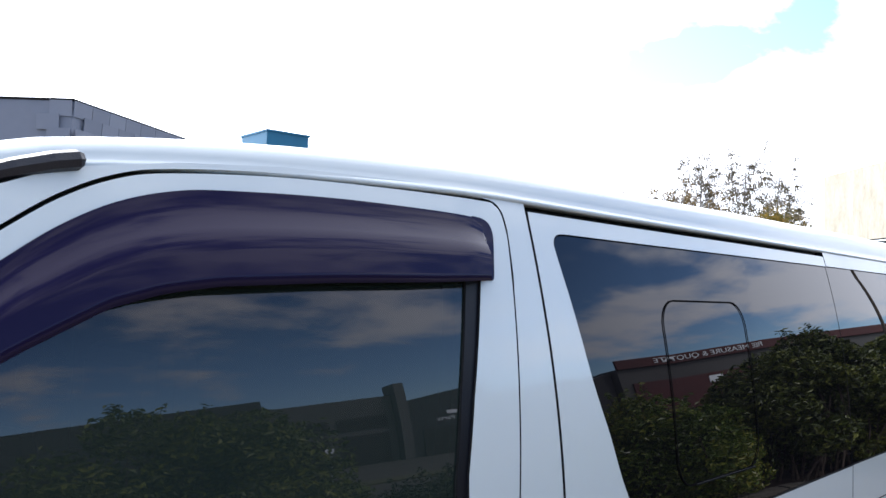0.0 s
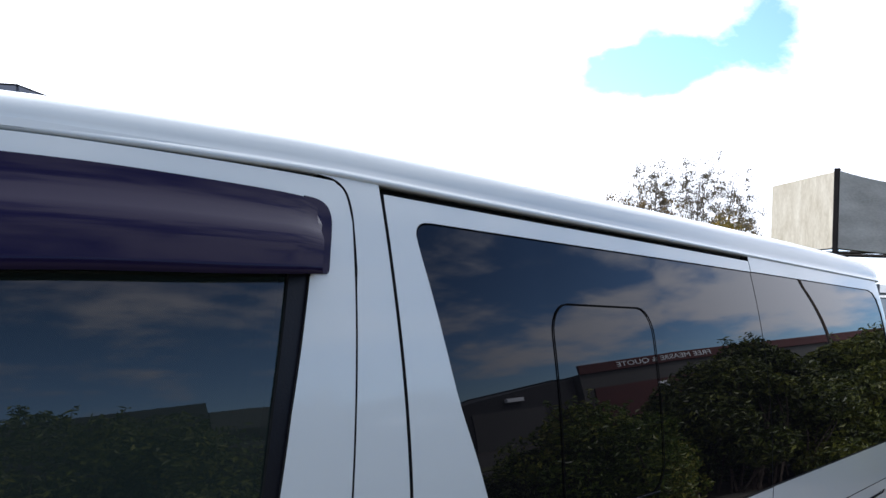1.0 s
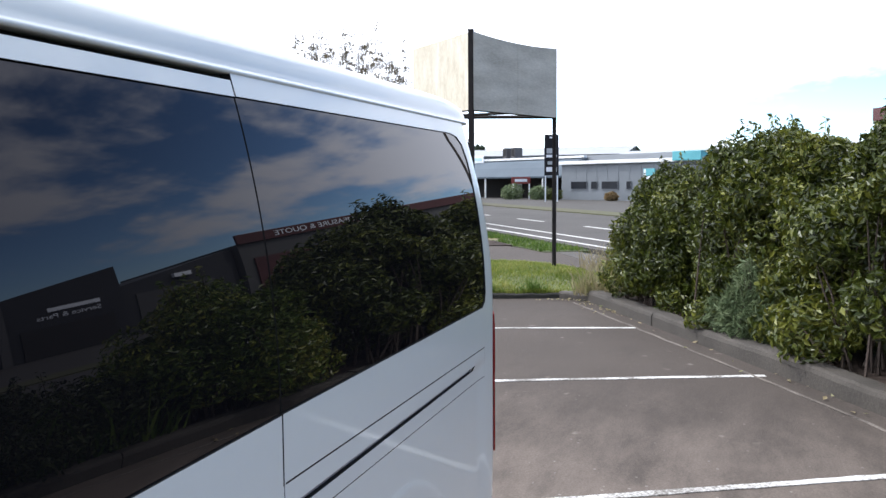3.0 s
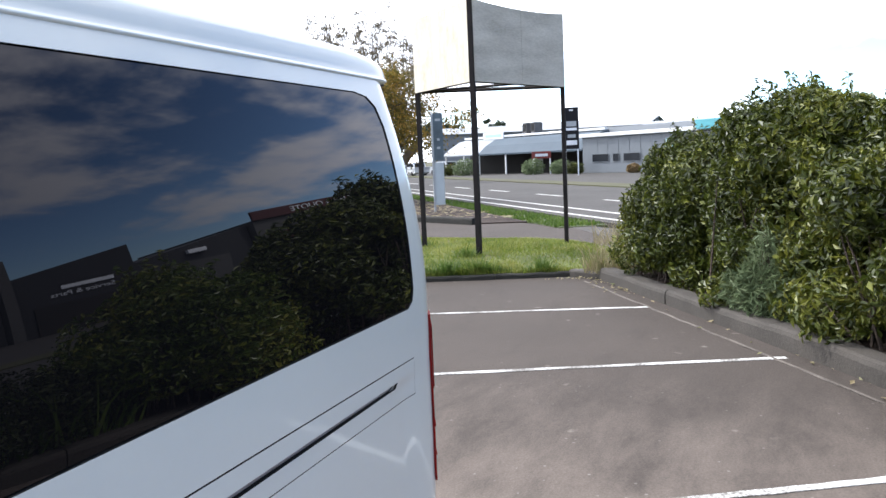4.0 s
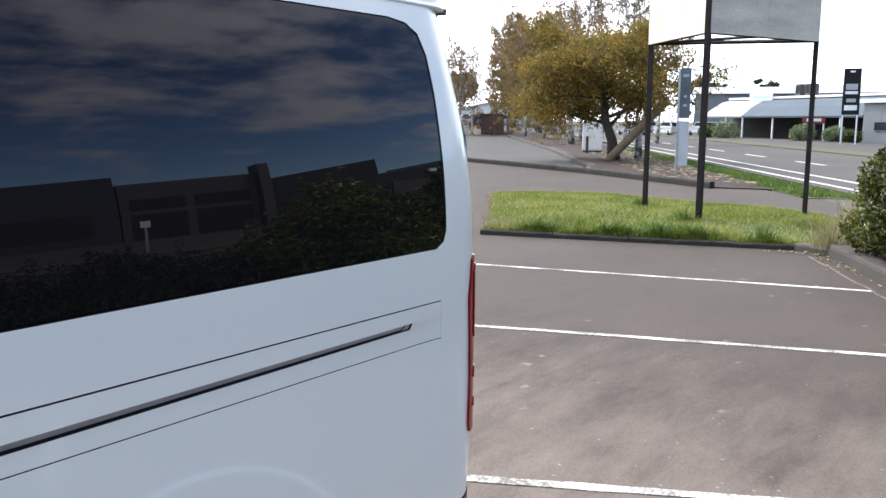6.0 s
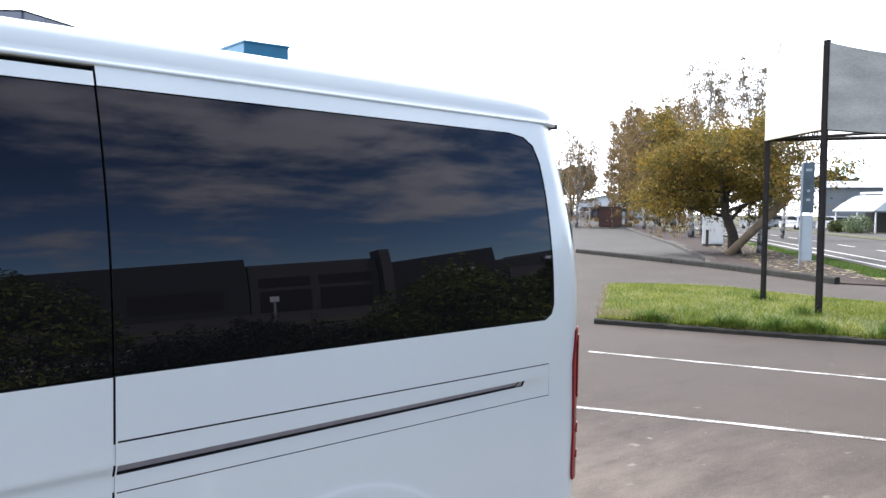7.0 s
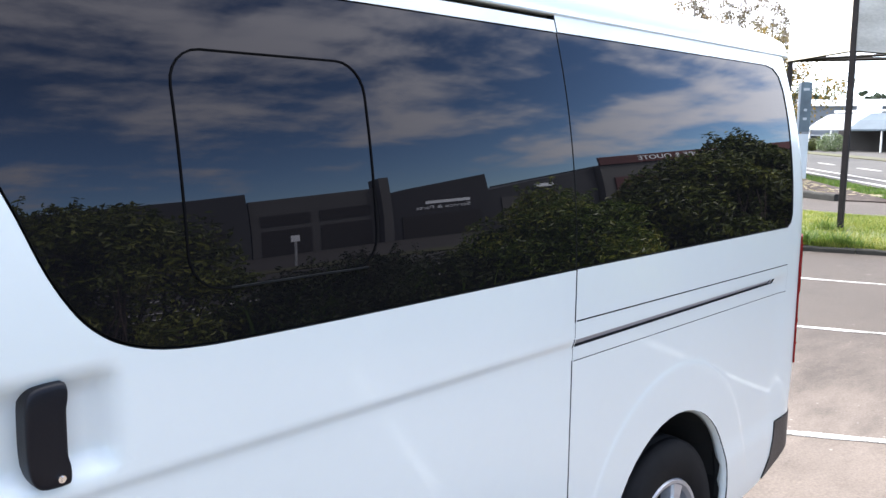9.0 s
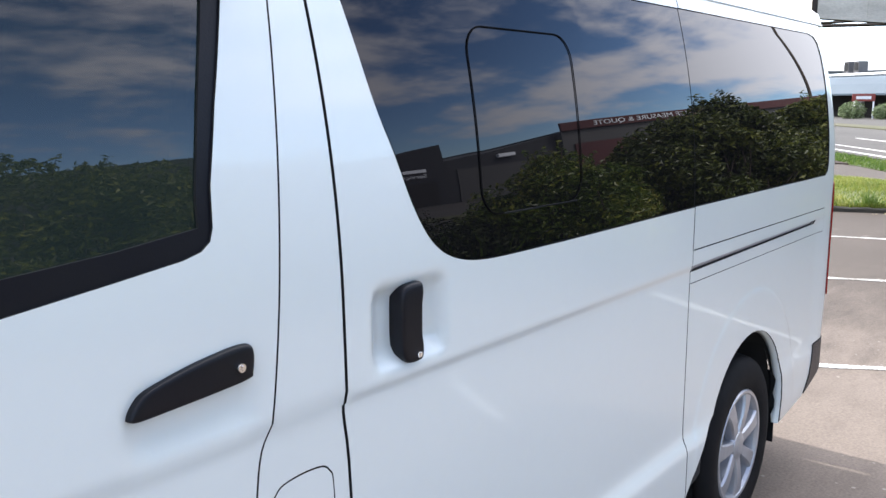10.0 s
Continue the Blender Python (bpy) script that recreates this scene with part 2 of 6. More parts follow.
    # paler towards the van, darker further along x, with an uneven boundary
    sx = n.new("ShaderNodeSeparateXYZ")
    l.new(tc.outputs["Object"], sx.inputs[0])
    edge = n.new("ShaderNodeMath")
    edge.operation = "MULTIPLY_ADD"
    l.new(blot.outputs["Fac"], edge.inputs[0])
    edge.inputs[1].default_value = 5.0
    l.new(sx.outputs[0], edge.inputs[2])
    r3 = n.new("ShaderNodeMapRange")
    r3.interpolation_type = "SMOOTHSTEP"
    r3.inputs["From Min"].default_value, r3.inputs["From Max"].default_value = 6.4, 11.2
    r3.inputs["To Min"].default_value, r3.inputs["To Max"].default_value = 1.8, 0.68
    l.new(edge.outputs[0], r3.inputs["Value"])
    x_tone = n.new("ShaderNodeVectorMath")
    x_tone.operation = "SCALE"
    l.new(m2.outputs["Result"], x_tone.inputs[0])
    l.new(r3.outputs[0], x_tone.inputs["Scale"])
    l.new(x_tone.outputs[0], b.inputs["Base Color"])
    return m


PAINT = material("white_car_paint", (0.688, 0.73, 0.712), (0.664, 0.705, 0.687), 1.2, 0.32, 0.0, 30, coat=0.8)
PAINT.node_tree.nodes["Principled BSDF"].inputs["Coat Roughness"].default_value = 0.06
PRIVACY = tinted("privacy_glass", (0.0042, 0.0042, 0.0052), 0, 1.55, 0.36)
CABGLASS = tinted("cab_glass", (0.017, 0.025, 0.022), 0.11, 1.70, 0.45)
VISOR = tinted("smoked_acrylic", (0.013, 0.009, 0.034), 0, 1.31, 0.45, 0.03)
TRIM = material("black_trim", (0.02, 0.02, 0.026), (0.013, 0.013, 0.018), 8, 0.42, 0.1, 400)
RUBBER = material("black_rubber", (0.012, 0.012, 0.013), (0.007, 0.007, 0.008), 10, 0.75, 0.2, 300, spec=0.15)
# near-black that puts the shade of gaps and hollows into the colour
HOLLOW = material("hollow_shade", (0.012, 0.012, 0.012), None, 4, 0.9)
RED_LENS = material("red_lens", (0.26, 0.010, 0.009), (0.16, 0.006, 0.006), 14, 0.2, 0, 200, spec=0.22)
SILVER = material("silver_plastic", (0.47, 0.48, 0.51), (0.39, 0.40, 0.43), 6, 0.32, 0.05, 200, metal=0.55)
GLOSSBLACK = material("gloss_black_plastic", (0.010, 0.010, 0.012), (0.006, 0.006, 0.010), 8, 0.36, 0.05, 300, spec=0.2)
CHROME = material("chrome", (0.75, 0.75, 0.75), (0.6, 0.6, 0.6), 20, 0.15, metal=1.0)
GASKET = material("vent_gasket", (0.004, 0.004, 0.0045), (0.003, 0.003, 0.0035), 10, 0.9, spec=0.05)
RAIL = material("rail_steel", (0.40, 0.40, 0.44), (0.3, 0.3, 0.33), 10, 0.45, metal=0.4)
DULLSTEEL = material("dull_window_channel", (0.014, 0.015, 0.016), (0.009, 0.0095, 0.010), 12, 0.9, spec=0.03)
ASPHALT = asphalt("worn_asphalt", (0.09864, 0.08061, 0.0673), (0.0587, 0.04774, 0.03991), (0.02896, 0.02426, 0.02113))
ROADTAR = material("road_asphalt", (0.067, 0.062, 0.057), (0.048, 0.045, 0.041), 0.4, 0.9, 0.3, 60, spec=0.2)
CONCRETE = material("weathered_concrete", (0.064, 0.055, 0.045), (0.028, 0.024, 0.019), 1.6, 0.9, 0.5, 55, speckle=0.2)
MARKING = material("worn_line_paint", (0.60, 0.59, 0.56), (0.14, 0.13, 0.115), 3.2, 0.85, 0.2, 55, spread=0.36, speckle=0.45, spec=0.2)
ROADPAINT = material("road_line_paint", (0.62, 0.61, 0.58), (0.30, 0.29, 0.27), 3, 0.8, 0.2, 40, spread=0.6, spec=0.2)
PALEKERB = material("pale_worn_concrete", (0.14, 0.12, 0.10), (0.055, 0.046, 0.038), 2.2, 0.9, 0.4, 50, spread=0.4, speckle=0.3)
# mossy tone taken near-black, with the shade of the kerb faces painted in
MOSSKERB_SHADE = material("mossy_kerb_with_shade", (0.028, 0.026, 0.021), (0.010, 0.010, 0.008), 4, 0.95, 0.5, 50, speckle=0.2)
MULCH = material("bark_mulch", (0.062, 0.045, 0.036), (0.020, 0.015, 0.013), 5, 0.95, 0.9, 40, speckle=0.4, spec=0.2)
SOIL = material("turf_soil", (0.10, 0.125, 0.03), (0.07, 0.07, 0.03), 1.5, 0.95, 0.7, 50)
VERGE = material("mown_verge", (0.060, 0.078, 0.022), (0.04, 0.05, 0.018), 1.2, 0.95, 0.6, 40)
FIELD = material("far_grass", (0.068, 0.072, 0.034), (0.082, 0.074, 0.048), 0.08, 0.95, 0.3, 3, spec=0.2)
BLADE = leafy("grass_blades", (0.088, 0.130, 0.017), (0.165, 0.205, 0.029), (0.31, 0.29, 0.085), 0.5, 0.4)
TUFT = leafy("tuft_blades", (0.045, 0.085, 0.012), (0.075, 0.13, 0.018), (0.13, 0.18, 0.03), 0.5, 0.35)
STRAW = leafy("dry_grass", (0.22, 0.18, 0.10), (0.30, 0.25, 0.14), (0.16, 0.17, 0.07), 0.6, 0.3)
HEDGE = leafy("glossy_green_leaves", (0.018, 0.026, 0.003), (0.052, 0.068, 0.007), (0.155, 0.160, 0.024), 0.40, 0.22)
MIDGREEN = leafy("mid_green_leaves", (0.034, 0.046, 0.007), (0.094, 0.120, 0.016), (0.235, 0.245, 0.048), 0.40, 0.28)
DEEPGREEN = leafy("dark_green_leaves", (0.012, 0.017, 0.005), (0.022, 0.031, 0.008), (0.045, 0.055, 0.014), 0.55, 0.15)
HEDGE_LIGHT = leafy("yellow_green_leaves", (0.042, 0.072, 0.009), (0.094, 0.135, 0.016), (0.22, 0.215, 0.035), 0.32, 0.3)
SAGE = leafy("grey_green_leaves", (0.09, 0.125, 0.058), (0.135, 0.175, 0.085), (0.20, 0.24, 0.125), 0.6, 0.25)
AUTUMN = leafy("autumn_leaves", (0.068, 0.066, 0.019), (0.175, 0.138, 0.029), (0.37, 0.22, 0.042), 0.6, 0.48)
RUSSET = leafy("russet_birch_leaves", (0.14, 0.10, 0.05), (0.22, 0.15, 0.068), (0.30, 0.215, 0.10), 0.65, 0.35)
SPARSE = leafy("thin_dull_leaves", (0.12, 0.10, 0.065), (0.17, 0.14, 0.09), (0.23, 0.19, 0.12), 0.6, 0.3)
PINE = leafy("dark_needles", (0.02, 0.035, 0.018), (0.03, 0.05, 0.025), (0.045, 0.06, 0.03), 0.6, 0.1)
BARK = material("brown_bark", (0.09, 0.065, 0.05), (0.035, 0.026, 0.02), 12, 0.9, 0.8, 50)
BIRCH = material("birch_bark", (0.68, 0.66, 0.62), (0.07, 0.06, 0.055), 3.5, 0.8, 0.3, 14, spread=0.25)
TIMBER = material("weathered_timber", (0.23, 0.165, 0.10), (0.12, 0.085, 0.052), 3, 0.85, 0.4, 60)
RUSTPOST = material("rusty_steel", (0.022, 0.018, 0.017), (0.009, 0.008, 0.008), 5, 0.7, 0.3, 60, spec=0.15)
BOARD_BACK = material("grey_plywood", (0.66, 0.61, 0.53), (0.38, 0.345, 0.29), 1.5, 0.85, 0.25, 22, spread=0.55, speckle=0.12, stretch=(0.7, 0.7, 2.6), lean=0.25)
CREAM = material("cream_sheet", (0.74, 0.69, 0.57), (0.42, 0.36, 0.25), 2.6, 0.7, 0.1, 18, spread=0.75, speckle=0.35, stretch=(3.0, 3.0, 0.8), lean=0.3)
CABINET = material("pale_cabinet_paint", (0.82, 0.83, 0.80), (0.70, 0.71, 0.68), 3, 0.5)
GREYWALL = material("grey_blue_cladding", (0.155, 0.172, 0.186), (0.126, 0.141, 0.155), 0.6, 0.6, 0.1, 8)
ROOFBLUE = material("blue_grey_roof", (0.066, 0.088, 0.108), (0.052, 0.070, 0.088), 0.5, 0.7, 0.1, 6, spec=0.2)
WHITEWALL = material("white_fascia", (0.80, 0.81, 0.80), (0.68, 0.69, 0.68), 0.8, 0.5)
PALEROOF = material("pale_roof_sheet", (0.26, 0.275, 0.285), (0.21, 0.222, 0.232), 0.3, 0.5, spec=0.3)
DARKGLASS = material("dark_window", (0.02, 0.023, 0.028), (0.012, 0.014, 0.018), 1, 0.15, 0, 20, spec=0.12)
# near-black stands in for shade under the verandah and inside openings
SHADEWALL = material("shade_black", (0.022, 0.02, 0.019), None, 1, 0.9)
SIGNBLACK = material("black_sign_face", (0.014, 0.014, 0.017), (0.010, 0.010, 0.012), 3, 0.5, spec=0.15)
SIGNWHITE = material("white_sign_face", (0.75, 0.77, 0.8), (0.64, 0.67, 0.7), 3, 0.45)
SIGNRED = material("red_sign_face", (0.20, 0.032, 0.024), (0.15, 0.024, 0.018), 3, 0.5)
SIGNBLUE = material("pale_blue_sign", (0.40, 0.58, 0.66), (0.33, 0.5, 0.58), 2, 0.5)
AIRUNIT = material("dark_unit_casing", (0.10, 0.095, 0.095), (0.07, 0.066, 0.066), 2, 0.6)
TEAL = material("teal_sheet", (0.10, 0.36, 0.40), (0.08, 0.30, 0.34), 1, 0.5)
STEEL = material("galvanised_steel", (0.42, 0.43, 0.44), (0.32, 0.33, 0.34), 6, 0.5, metal=0.6)
SLATE = material("slate_shingle", (0.27, 0.28, 0.33), (0.20, 0.21, 0.255), 3, 0.7, 0.3, 30, per="object")
BLUEBOX = material("blue_painted_metal", (0.03, 0.20, 0.33), (0.025, 0.16, 0.27), 1.5, 0.5)
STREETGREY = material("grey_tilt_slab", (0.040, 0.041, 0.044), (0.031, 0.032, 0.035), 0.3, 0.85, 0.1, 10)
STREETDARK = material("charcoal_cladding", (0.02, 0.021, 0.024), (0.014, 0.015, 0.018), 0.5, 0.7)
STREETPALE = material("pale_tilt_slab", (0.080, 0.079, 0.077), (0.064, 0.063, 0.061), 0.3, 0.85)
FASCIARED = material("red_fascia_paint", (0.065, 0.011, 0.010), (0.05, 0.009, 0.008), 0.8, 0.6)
CARS = [material("car_paint_" + w, c, None, 2, 0.3, coat=0.8) for w, c in (("white", (0.75, 0.76, 0.76)), ("silver", (0.42, 0.44, 0.46)), ("navy", (0.03, 0.045, 0.09)), ("pale", (0.6, 0.62, 0.63)))]
RUSTBIN = material("brown_painted_bin", (0.11, 0.05, 0.035), (0.075, 0.035, 0.025), 2, 0.7, 0.2, 30)


# ---- mesh helpers ----
def finish(bm, name, mat, smooth=True):
    me = bpy.data.meshes.new(name)
    bm.to_mesh(me)
    bm.free()
    me.materials.append(mat)
    if smooth:
        me.shade_smooth()
    return me


def part(name, bm, mat, parent, label="", smooth=False):
    ob = new(name, finish(bm, name, mat, smooth))
    ob.parent = parent
    if label:
        tagged(ob, label)
    return ob


def thing(name, label, category, at=(0, 0, 0), turn=0.0, group="", kind=""):
    ob = new(name)
    ob.matrix_basis = pose(*at, 0, 0, turn)
    return tagged(ob, label, category, group, kind)


def solid(name, bm, mat, label, category="", group="", kind="", smooth=False):
    return tagged(new(name, finish(bm, name, mat, smooth)), label, category, group, kind)


def box(bm, x0, x1, y0, y1, z0, z1, bevel=0.0):
    r = bmesh.ops.create_cube(bm, size=1.0)
    for v in r["verts"]:
        v.co = Vector(((x0 + x1) / 2 + v.co.x * (x1 - x0), (y0 + y1) / 2 + v.co.y * (y1 - y0), (z0 + z1) / 2 + v.co.z * (z1 - z0)))
    if bevel:
        es = list({e for v in r["verts"] for e in v.link_edges})
        bmesh.ops.bevel(bm, geom=es, offset=bevel, segments=2, affect="EDGES", profile=0.5)
    return bm


def cube(*a, bevel=0.0):
    return box(bmesh.new(), *a, bevel=bevel)


def tube(bm, points, radii, sides=8, caps=True):
    """A tapering tube along points."""
    rings = []
    n = len(points)
    pts = [Vector(p) for p in points]
    for i, p in enumerate(pts):
        d = (pts[min(i + 1, n - 1)] - pts[max(i - 1, 0)]).normalized()
        side = d.orthogonal() if abs(d.z) > 0.95 else d.cross(Vector((0, 0, 1)))
        side.normalize()
        up = side.cross(d).normalized()
        r = radii[i] if not isinstance(radii, (int, float)) else radii
        rings.append([bm.verts.new(p + (side * math.cos(a) + up * math.sin(a)) * r) for a in (2 * math.pi * k / sides for k in range(sides))])
    for a, b in zip(rings, rings[1:]):
        for k in range(sides):
            bm.faces.new((a[k], a[(k + 1) % sides], b[(k + 1) % sides], b[k]))
    if caps:
        bm.faces.new(rings[0][::-1])
        bm.faces.new(rings[-1])
    return bm


def prism(bm, outline, z0, z1):
    """An outline in the ground plan, raised from z0 to z1."""
    lo = [bm.verts.new((x, y, z0)) for x, y in outline]
    hi = [bm.verts.new((x, y, z1)) for x, y in outline]
    n = len(outline)
    bm.faces.new(hi)
    bm.faces.new(lo[::-1])
    for i in range(n):
        bm.faces.new((lo[i], lo[(i + 1) % n], hi[(i + 1) % n], hi[i]))
    bmesh.ops.recalc_face_normals(bm, faces=bm.faces[:])
    return bm


def spin(bm, profile, sides=32, centre=(0, 0, 0)):
    """Turns a profile of (radius, along y) about the y axis."""
    rings = []
    for k in range(sides):
        a = 2 * math.pi * k / sides
        rings.append([bm.verts.new((centre[0] + r * math.cos(a), centre[1] + y, centre[2] + r * math.sin(a))) for r, y in profile])
    for k in range(sides):
        a, b = rings[k], rings[(k + 1) % sides]
        for i in range(len(profile) - 1):
            bm.faces.new((a[i], b[i], b[i + 1], a[i + 1]))
    bmesh.ops.recalc_face_normals(bm, faces=bm.faces[:])
    return bm


def mesh_np(name, verts, faces, mat, smooth=False):
    me = bpy.data.meshes.new(name)
    me.from_pydata(verts.tolist() if hasattr(verts, "tolist") else verts, [], faces.tolist() if hasattr(faces, "tolist") else faces)
    me.materials.append(mat)
    if smooth:
        me.shade_smooth()
    return me


def writing(name, words, size, mat, parent, m, thick=0.01):
    """Raised letters at the pose m under parent."""
    cu = bpy.data.curves.new(name, "FONT")
    cu.body, cu.size, cu.extrude, cu.align_x, cu.align_y = words, size, thick, "CENTER", "CENTER"
    tmp = bpy.data.objects.new(name, cu)
    me = bpy.data.meshes.new_from_object(tmp)
    bpy.data.objects.remove(tmp)
    me.transform(m)
    me.materials.append(mat)
    ob = new(name, me)
    ob.parent = parent
    return ob


SITE = radians(28)
CU, SU = math.cos(SITE), math.sin(SITE)


def site(u, v, z=0.0):
    """A place by metres along the street (u) and across it (v)."""
    return Vector((u * CU - v * SU, u * SU + v * CU, z))


def plan(*uv):
    return [tuple(site(u, v)[:2]) for u, v in uv]


def dip(x):
    """How far the car park sinks towards the van."""
    t = min(1.0, max(0.0, (9.0 - x) / 4.8))
    return -0.066 * t * t * (3 - 2 * t)


def sink(bm):
    """Lets a level sheet follow the fall of the car park."""
    for k in range(13):
        bmesh.ops.bisect_plane(bm, geom=bm.verts[:] + bm.edges[:] + bm.faces[:], plane_co=(4.2 + 0.4 * k, 0, 0), plane_no=(1, 0, 0))
    for v in bm.verts:
        v.co.z += dip(v.co.x)
    return bm


# ---- ground ----
bm = bmesh.new()
bmesh.ops.create_grid(bm, x_segments=24, y_segments=24, size=1500)
solid("ground", bm, FIELD, "flat grassy ground reaching the horizon", "ground", kind="structure").location.z = -0.12

bm = bmesh.new()
prism(bm, [(-16, -16), (-16, 34), (30, 34), (29.0, 17.5), (25.4, 10.4), (23.2, 6.3), (22.9, 4.6), (21.2, 3.0), (18.0, 0.2), (14.0, 0.4), tuple(site(12.2, -5.38)[:2]), tuple(site(-18, -5.80)[:2])], -0.3, 0.0)
solid("car_park", sink(bm), ASPHALT, "worn grey-brown asphalt of the car park", "ground", kind="structure")
bm = bmesh.new()
prism(bm, [(29.2, 17.6), (25.6, 10.6), (28.9, 12.2), (40.4, 19.9), (78, 47), (110, 72), (100, 95), (30, 60)], -0.3, -0.005)
solid("side_car_park", bm, ROADTAR, "grey asphalt of the neighbouring car park", "ground", kind="structure")


def edge_v(u):
    return -9.2 + 0.085 * max(0.0, u - 18)


def ribbon(bm, off0, off1, u0, u1, z, step=3.0, z0=None):
    n = max(1, int((u1 - u0) / step))
    us = [u0 + (u1 - u0) * i / n for i in range(n + 1)]
    lo = z - 0.2 if z0 is None else z0
    rows = [[bm.verts.new(site(u, edge_v(u) + o, h)) for o, h in ((off0, lo), (off0, z), (off1, z), (off1, lo))] for u in us]
    for a, b in zip(rows, rows[1:]):
        for i in range(3):
            bm.faces.new((a[i], b[i], b[i + 1], a[i + 1]))
    for end in (rows[0][::-1], rows[-1]):
        bm.faces.new(end)
    bmesh.ops.recalc_face_normals(bm, faces=bm.faces[:])
    return bm


solid("road", ribbon(bmesh.new(), 0.45, -8.4, -60, 170, 0.0, z0=-0.25), ROADTAR, "two-lane grey asphalt road", "road", kind="structure")
solid("verge", ribbon(bmesh.new(), 1.95, 0.8, 19.9, 60, 0.018), VERGE, "mown grass verge beside the road", "verge", kind="structure")
solid("berm", ribbon(bmesh.new(), 1.6, 0.5, -30, 12.2, 0.06), VERGE, "grass strip behind the hedge", "verge", kind="structure")
solid("far_verge", ribbon(bmesh.new(), -8.45, -10.3, -60, 170, 0.05), FIELD, "grass verge across the road", "verge", kind="structure")
solid("forecourt", ribbon(bmesh.new(), -10.35, -26.2, -60, 140, 0.03), ROADTAR, "asphalt forecourt across the road", "ground", kind="structure")
for o, w in ((0.0, 0.07), (-1.0, 0.07)):
    solid("road_line", ribbon(bmesh.new(), o + w, o - w, -40, 120, 0.006, z0=0.001), ROADPAINT, "solid white line painted on the road", "road marking", kind="structure")
for k in range(18):
    u = -30 + k * 7.0 + 1.2
    solid("road_dash", ribbon(bmesh.new(), -3.5, -3.66, u, u + 3.0, 0.006, z0=0.001), ROADPAINT, "white dash painted on the road", "road marking", "dashes along the road", "structure")

bm = prism(bmesh.new(), plan((13.2, -7.2), (20.2, -7.4), (20.2, -7.9), (13.2, -8.6)), -0.2, 0.004)
solid("footpath", bm, CONCRETE, "worn concrete footpath crossing", "pavement", kind="structure")


def stripe(name, a, b, w, label):
    """A painted bay line with broken, uneven edges."""
    a, b = Vector(a), Vector(b)
    d = (b - a).normalized()
    s = Vector((-d.y, d.x))
    rng = random.Random(int(a.x * 100))
    n = int((b - a).length / 0.12)
    bm = bmesh.new()
    rows = []
    for i in range(n + 1):
        p = a + (b - a) * i / n
        w0, w1 = w * (0.5 + rng.uniform(-0.09, 0.07)), w * (0.5 + rng.uniform(-0.09, 0.07))
        rows.append([bm.verts.new((*(p + s * w0), dip(p.x) + 0.0005)), bm.verts.new((*(p + s * w0), dip(p.x) + 0.0045)), bm.verts.new((*(p - s * w1), dip(p.x) + 0.0045)), bm.verts.new((*(p - s * w1), dip(p.x) + 0.0005))])
    for p, q in zip(rows, rows[1:]):
        for i in range(3):
            bm.faces.new((p[i], q[i], q[i + 1], p[i + 1]))
    bmesh.ops.recalc_face_normals(bm, faces=bm.faces[:])
    return solid(name, bm, MARKING, label, "bay line", "bay lines of the car park", "structure")


stripe("bay_line", (11.25, 0.12), (10.19, 3.82), 0.062, "thin worn white parking bay line")
stripe("bay_line", (9.17, -1.13), (7.10, 4.5), 0.064, "thin worn white parking bay line")
stripe("bay_line", (7.13, -2.17), (5.01, 2.13), 0.068, "thin worn white parking bay line beside the van")
stripe("bay_line", (5.2, -3.33), (4.03, -1.36), 0.068, "thin worn white parking bay line beside the van")


def kerb(name, a, b, label, w=0.16, h=0.15, n=6, seed=1, mat=CONCRETE):
    """Concrete kerb in cast lengths, rounded on the road side."""
    a, b = Vector((*a, 0)), Vector((*b, 0))
    t = thing(name, label, "kerb", tuple(a), math.degrees(math.atan2(b.y - a.y, b.x - a.x)), kind="structure")
    length = (b - a).length
    rng = random.Random(seed)
    for i in range(n):
        x0, x1 = length * i / n + 0.004, length * (i + 1) / n - 0.004
        bm = bmesh.new()
        dz, dy = rng.uniform(-0.008, 0.008), rng.uniform(-0.008, 0.008)
        prof = [(0.0, -0.2), (0.0, h * 0.72), (0.012, h * 0.9), (0.035, h), (w, h * 0.99), (w, -0.2)]
        ends = [[bm.verts.new((x, -(y) + dy, z + dz + dip(a.x + (b.x - a.x) * x / length))) for y, z in prof] for x in [x0 + (x1 - x0) * q / 10 for q in range(11)]]
        for end in ends[1:-1]:
            jy, jz = rng.gauss(0, 0.003), rng.gauss(0, 0.003)
            for v in end[1:5]:
                v.co += Vector((0, jy + rng.gauss(0, 0.002), jz + rng.gauss(0, 0.002)))
        for p, q in zip(ends, ends[1:]):
            for k in range(len(prof)):
                bm.faces.new((p[k], q[k], q[(k + 1) % len(prof)], p[(k + 1) % len(prof)]))
        bm.faces.new(ends[0])
        bm.faces.new(ends[-1][::-1])
        bmesh.ops.recalc_face_normals(bm, faces=bm.faces[:])
        part("kerb_length", bm, mat, t)
    return t


K0, K1 = site(-16, -5.75), site(12.05, -5.36)
kerb("kerb_hedge", K0[:2], K1[:2], "weathered concrete kerb in front of the hedge bed", 0.2, 0.16, 14, 2)
kerb("kerb_lawn", (13.42, 1.35), (12.22, 5.15), "low concrete kerb along the small lawn, shade put into its colour", 0.10, 0.075, 4, 3, MOSSKERB_SHADE)
kerb("kerb_lawn_end", (13.14, 0.9), (13.42, 1.38), "short length of concrete kerb at the bed corner", 0.14, 0.1, 1, 4)
kerb("kerb_mulch", (22.2, 5.5), (25.4, 10.4), "mossy concrete kerb along the bark bed, shade put into its colour", 0.14, 0.16, 4, 6, MOSSKERB_SHADE)
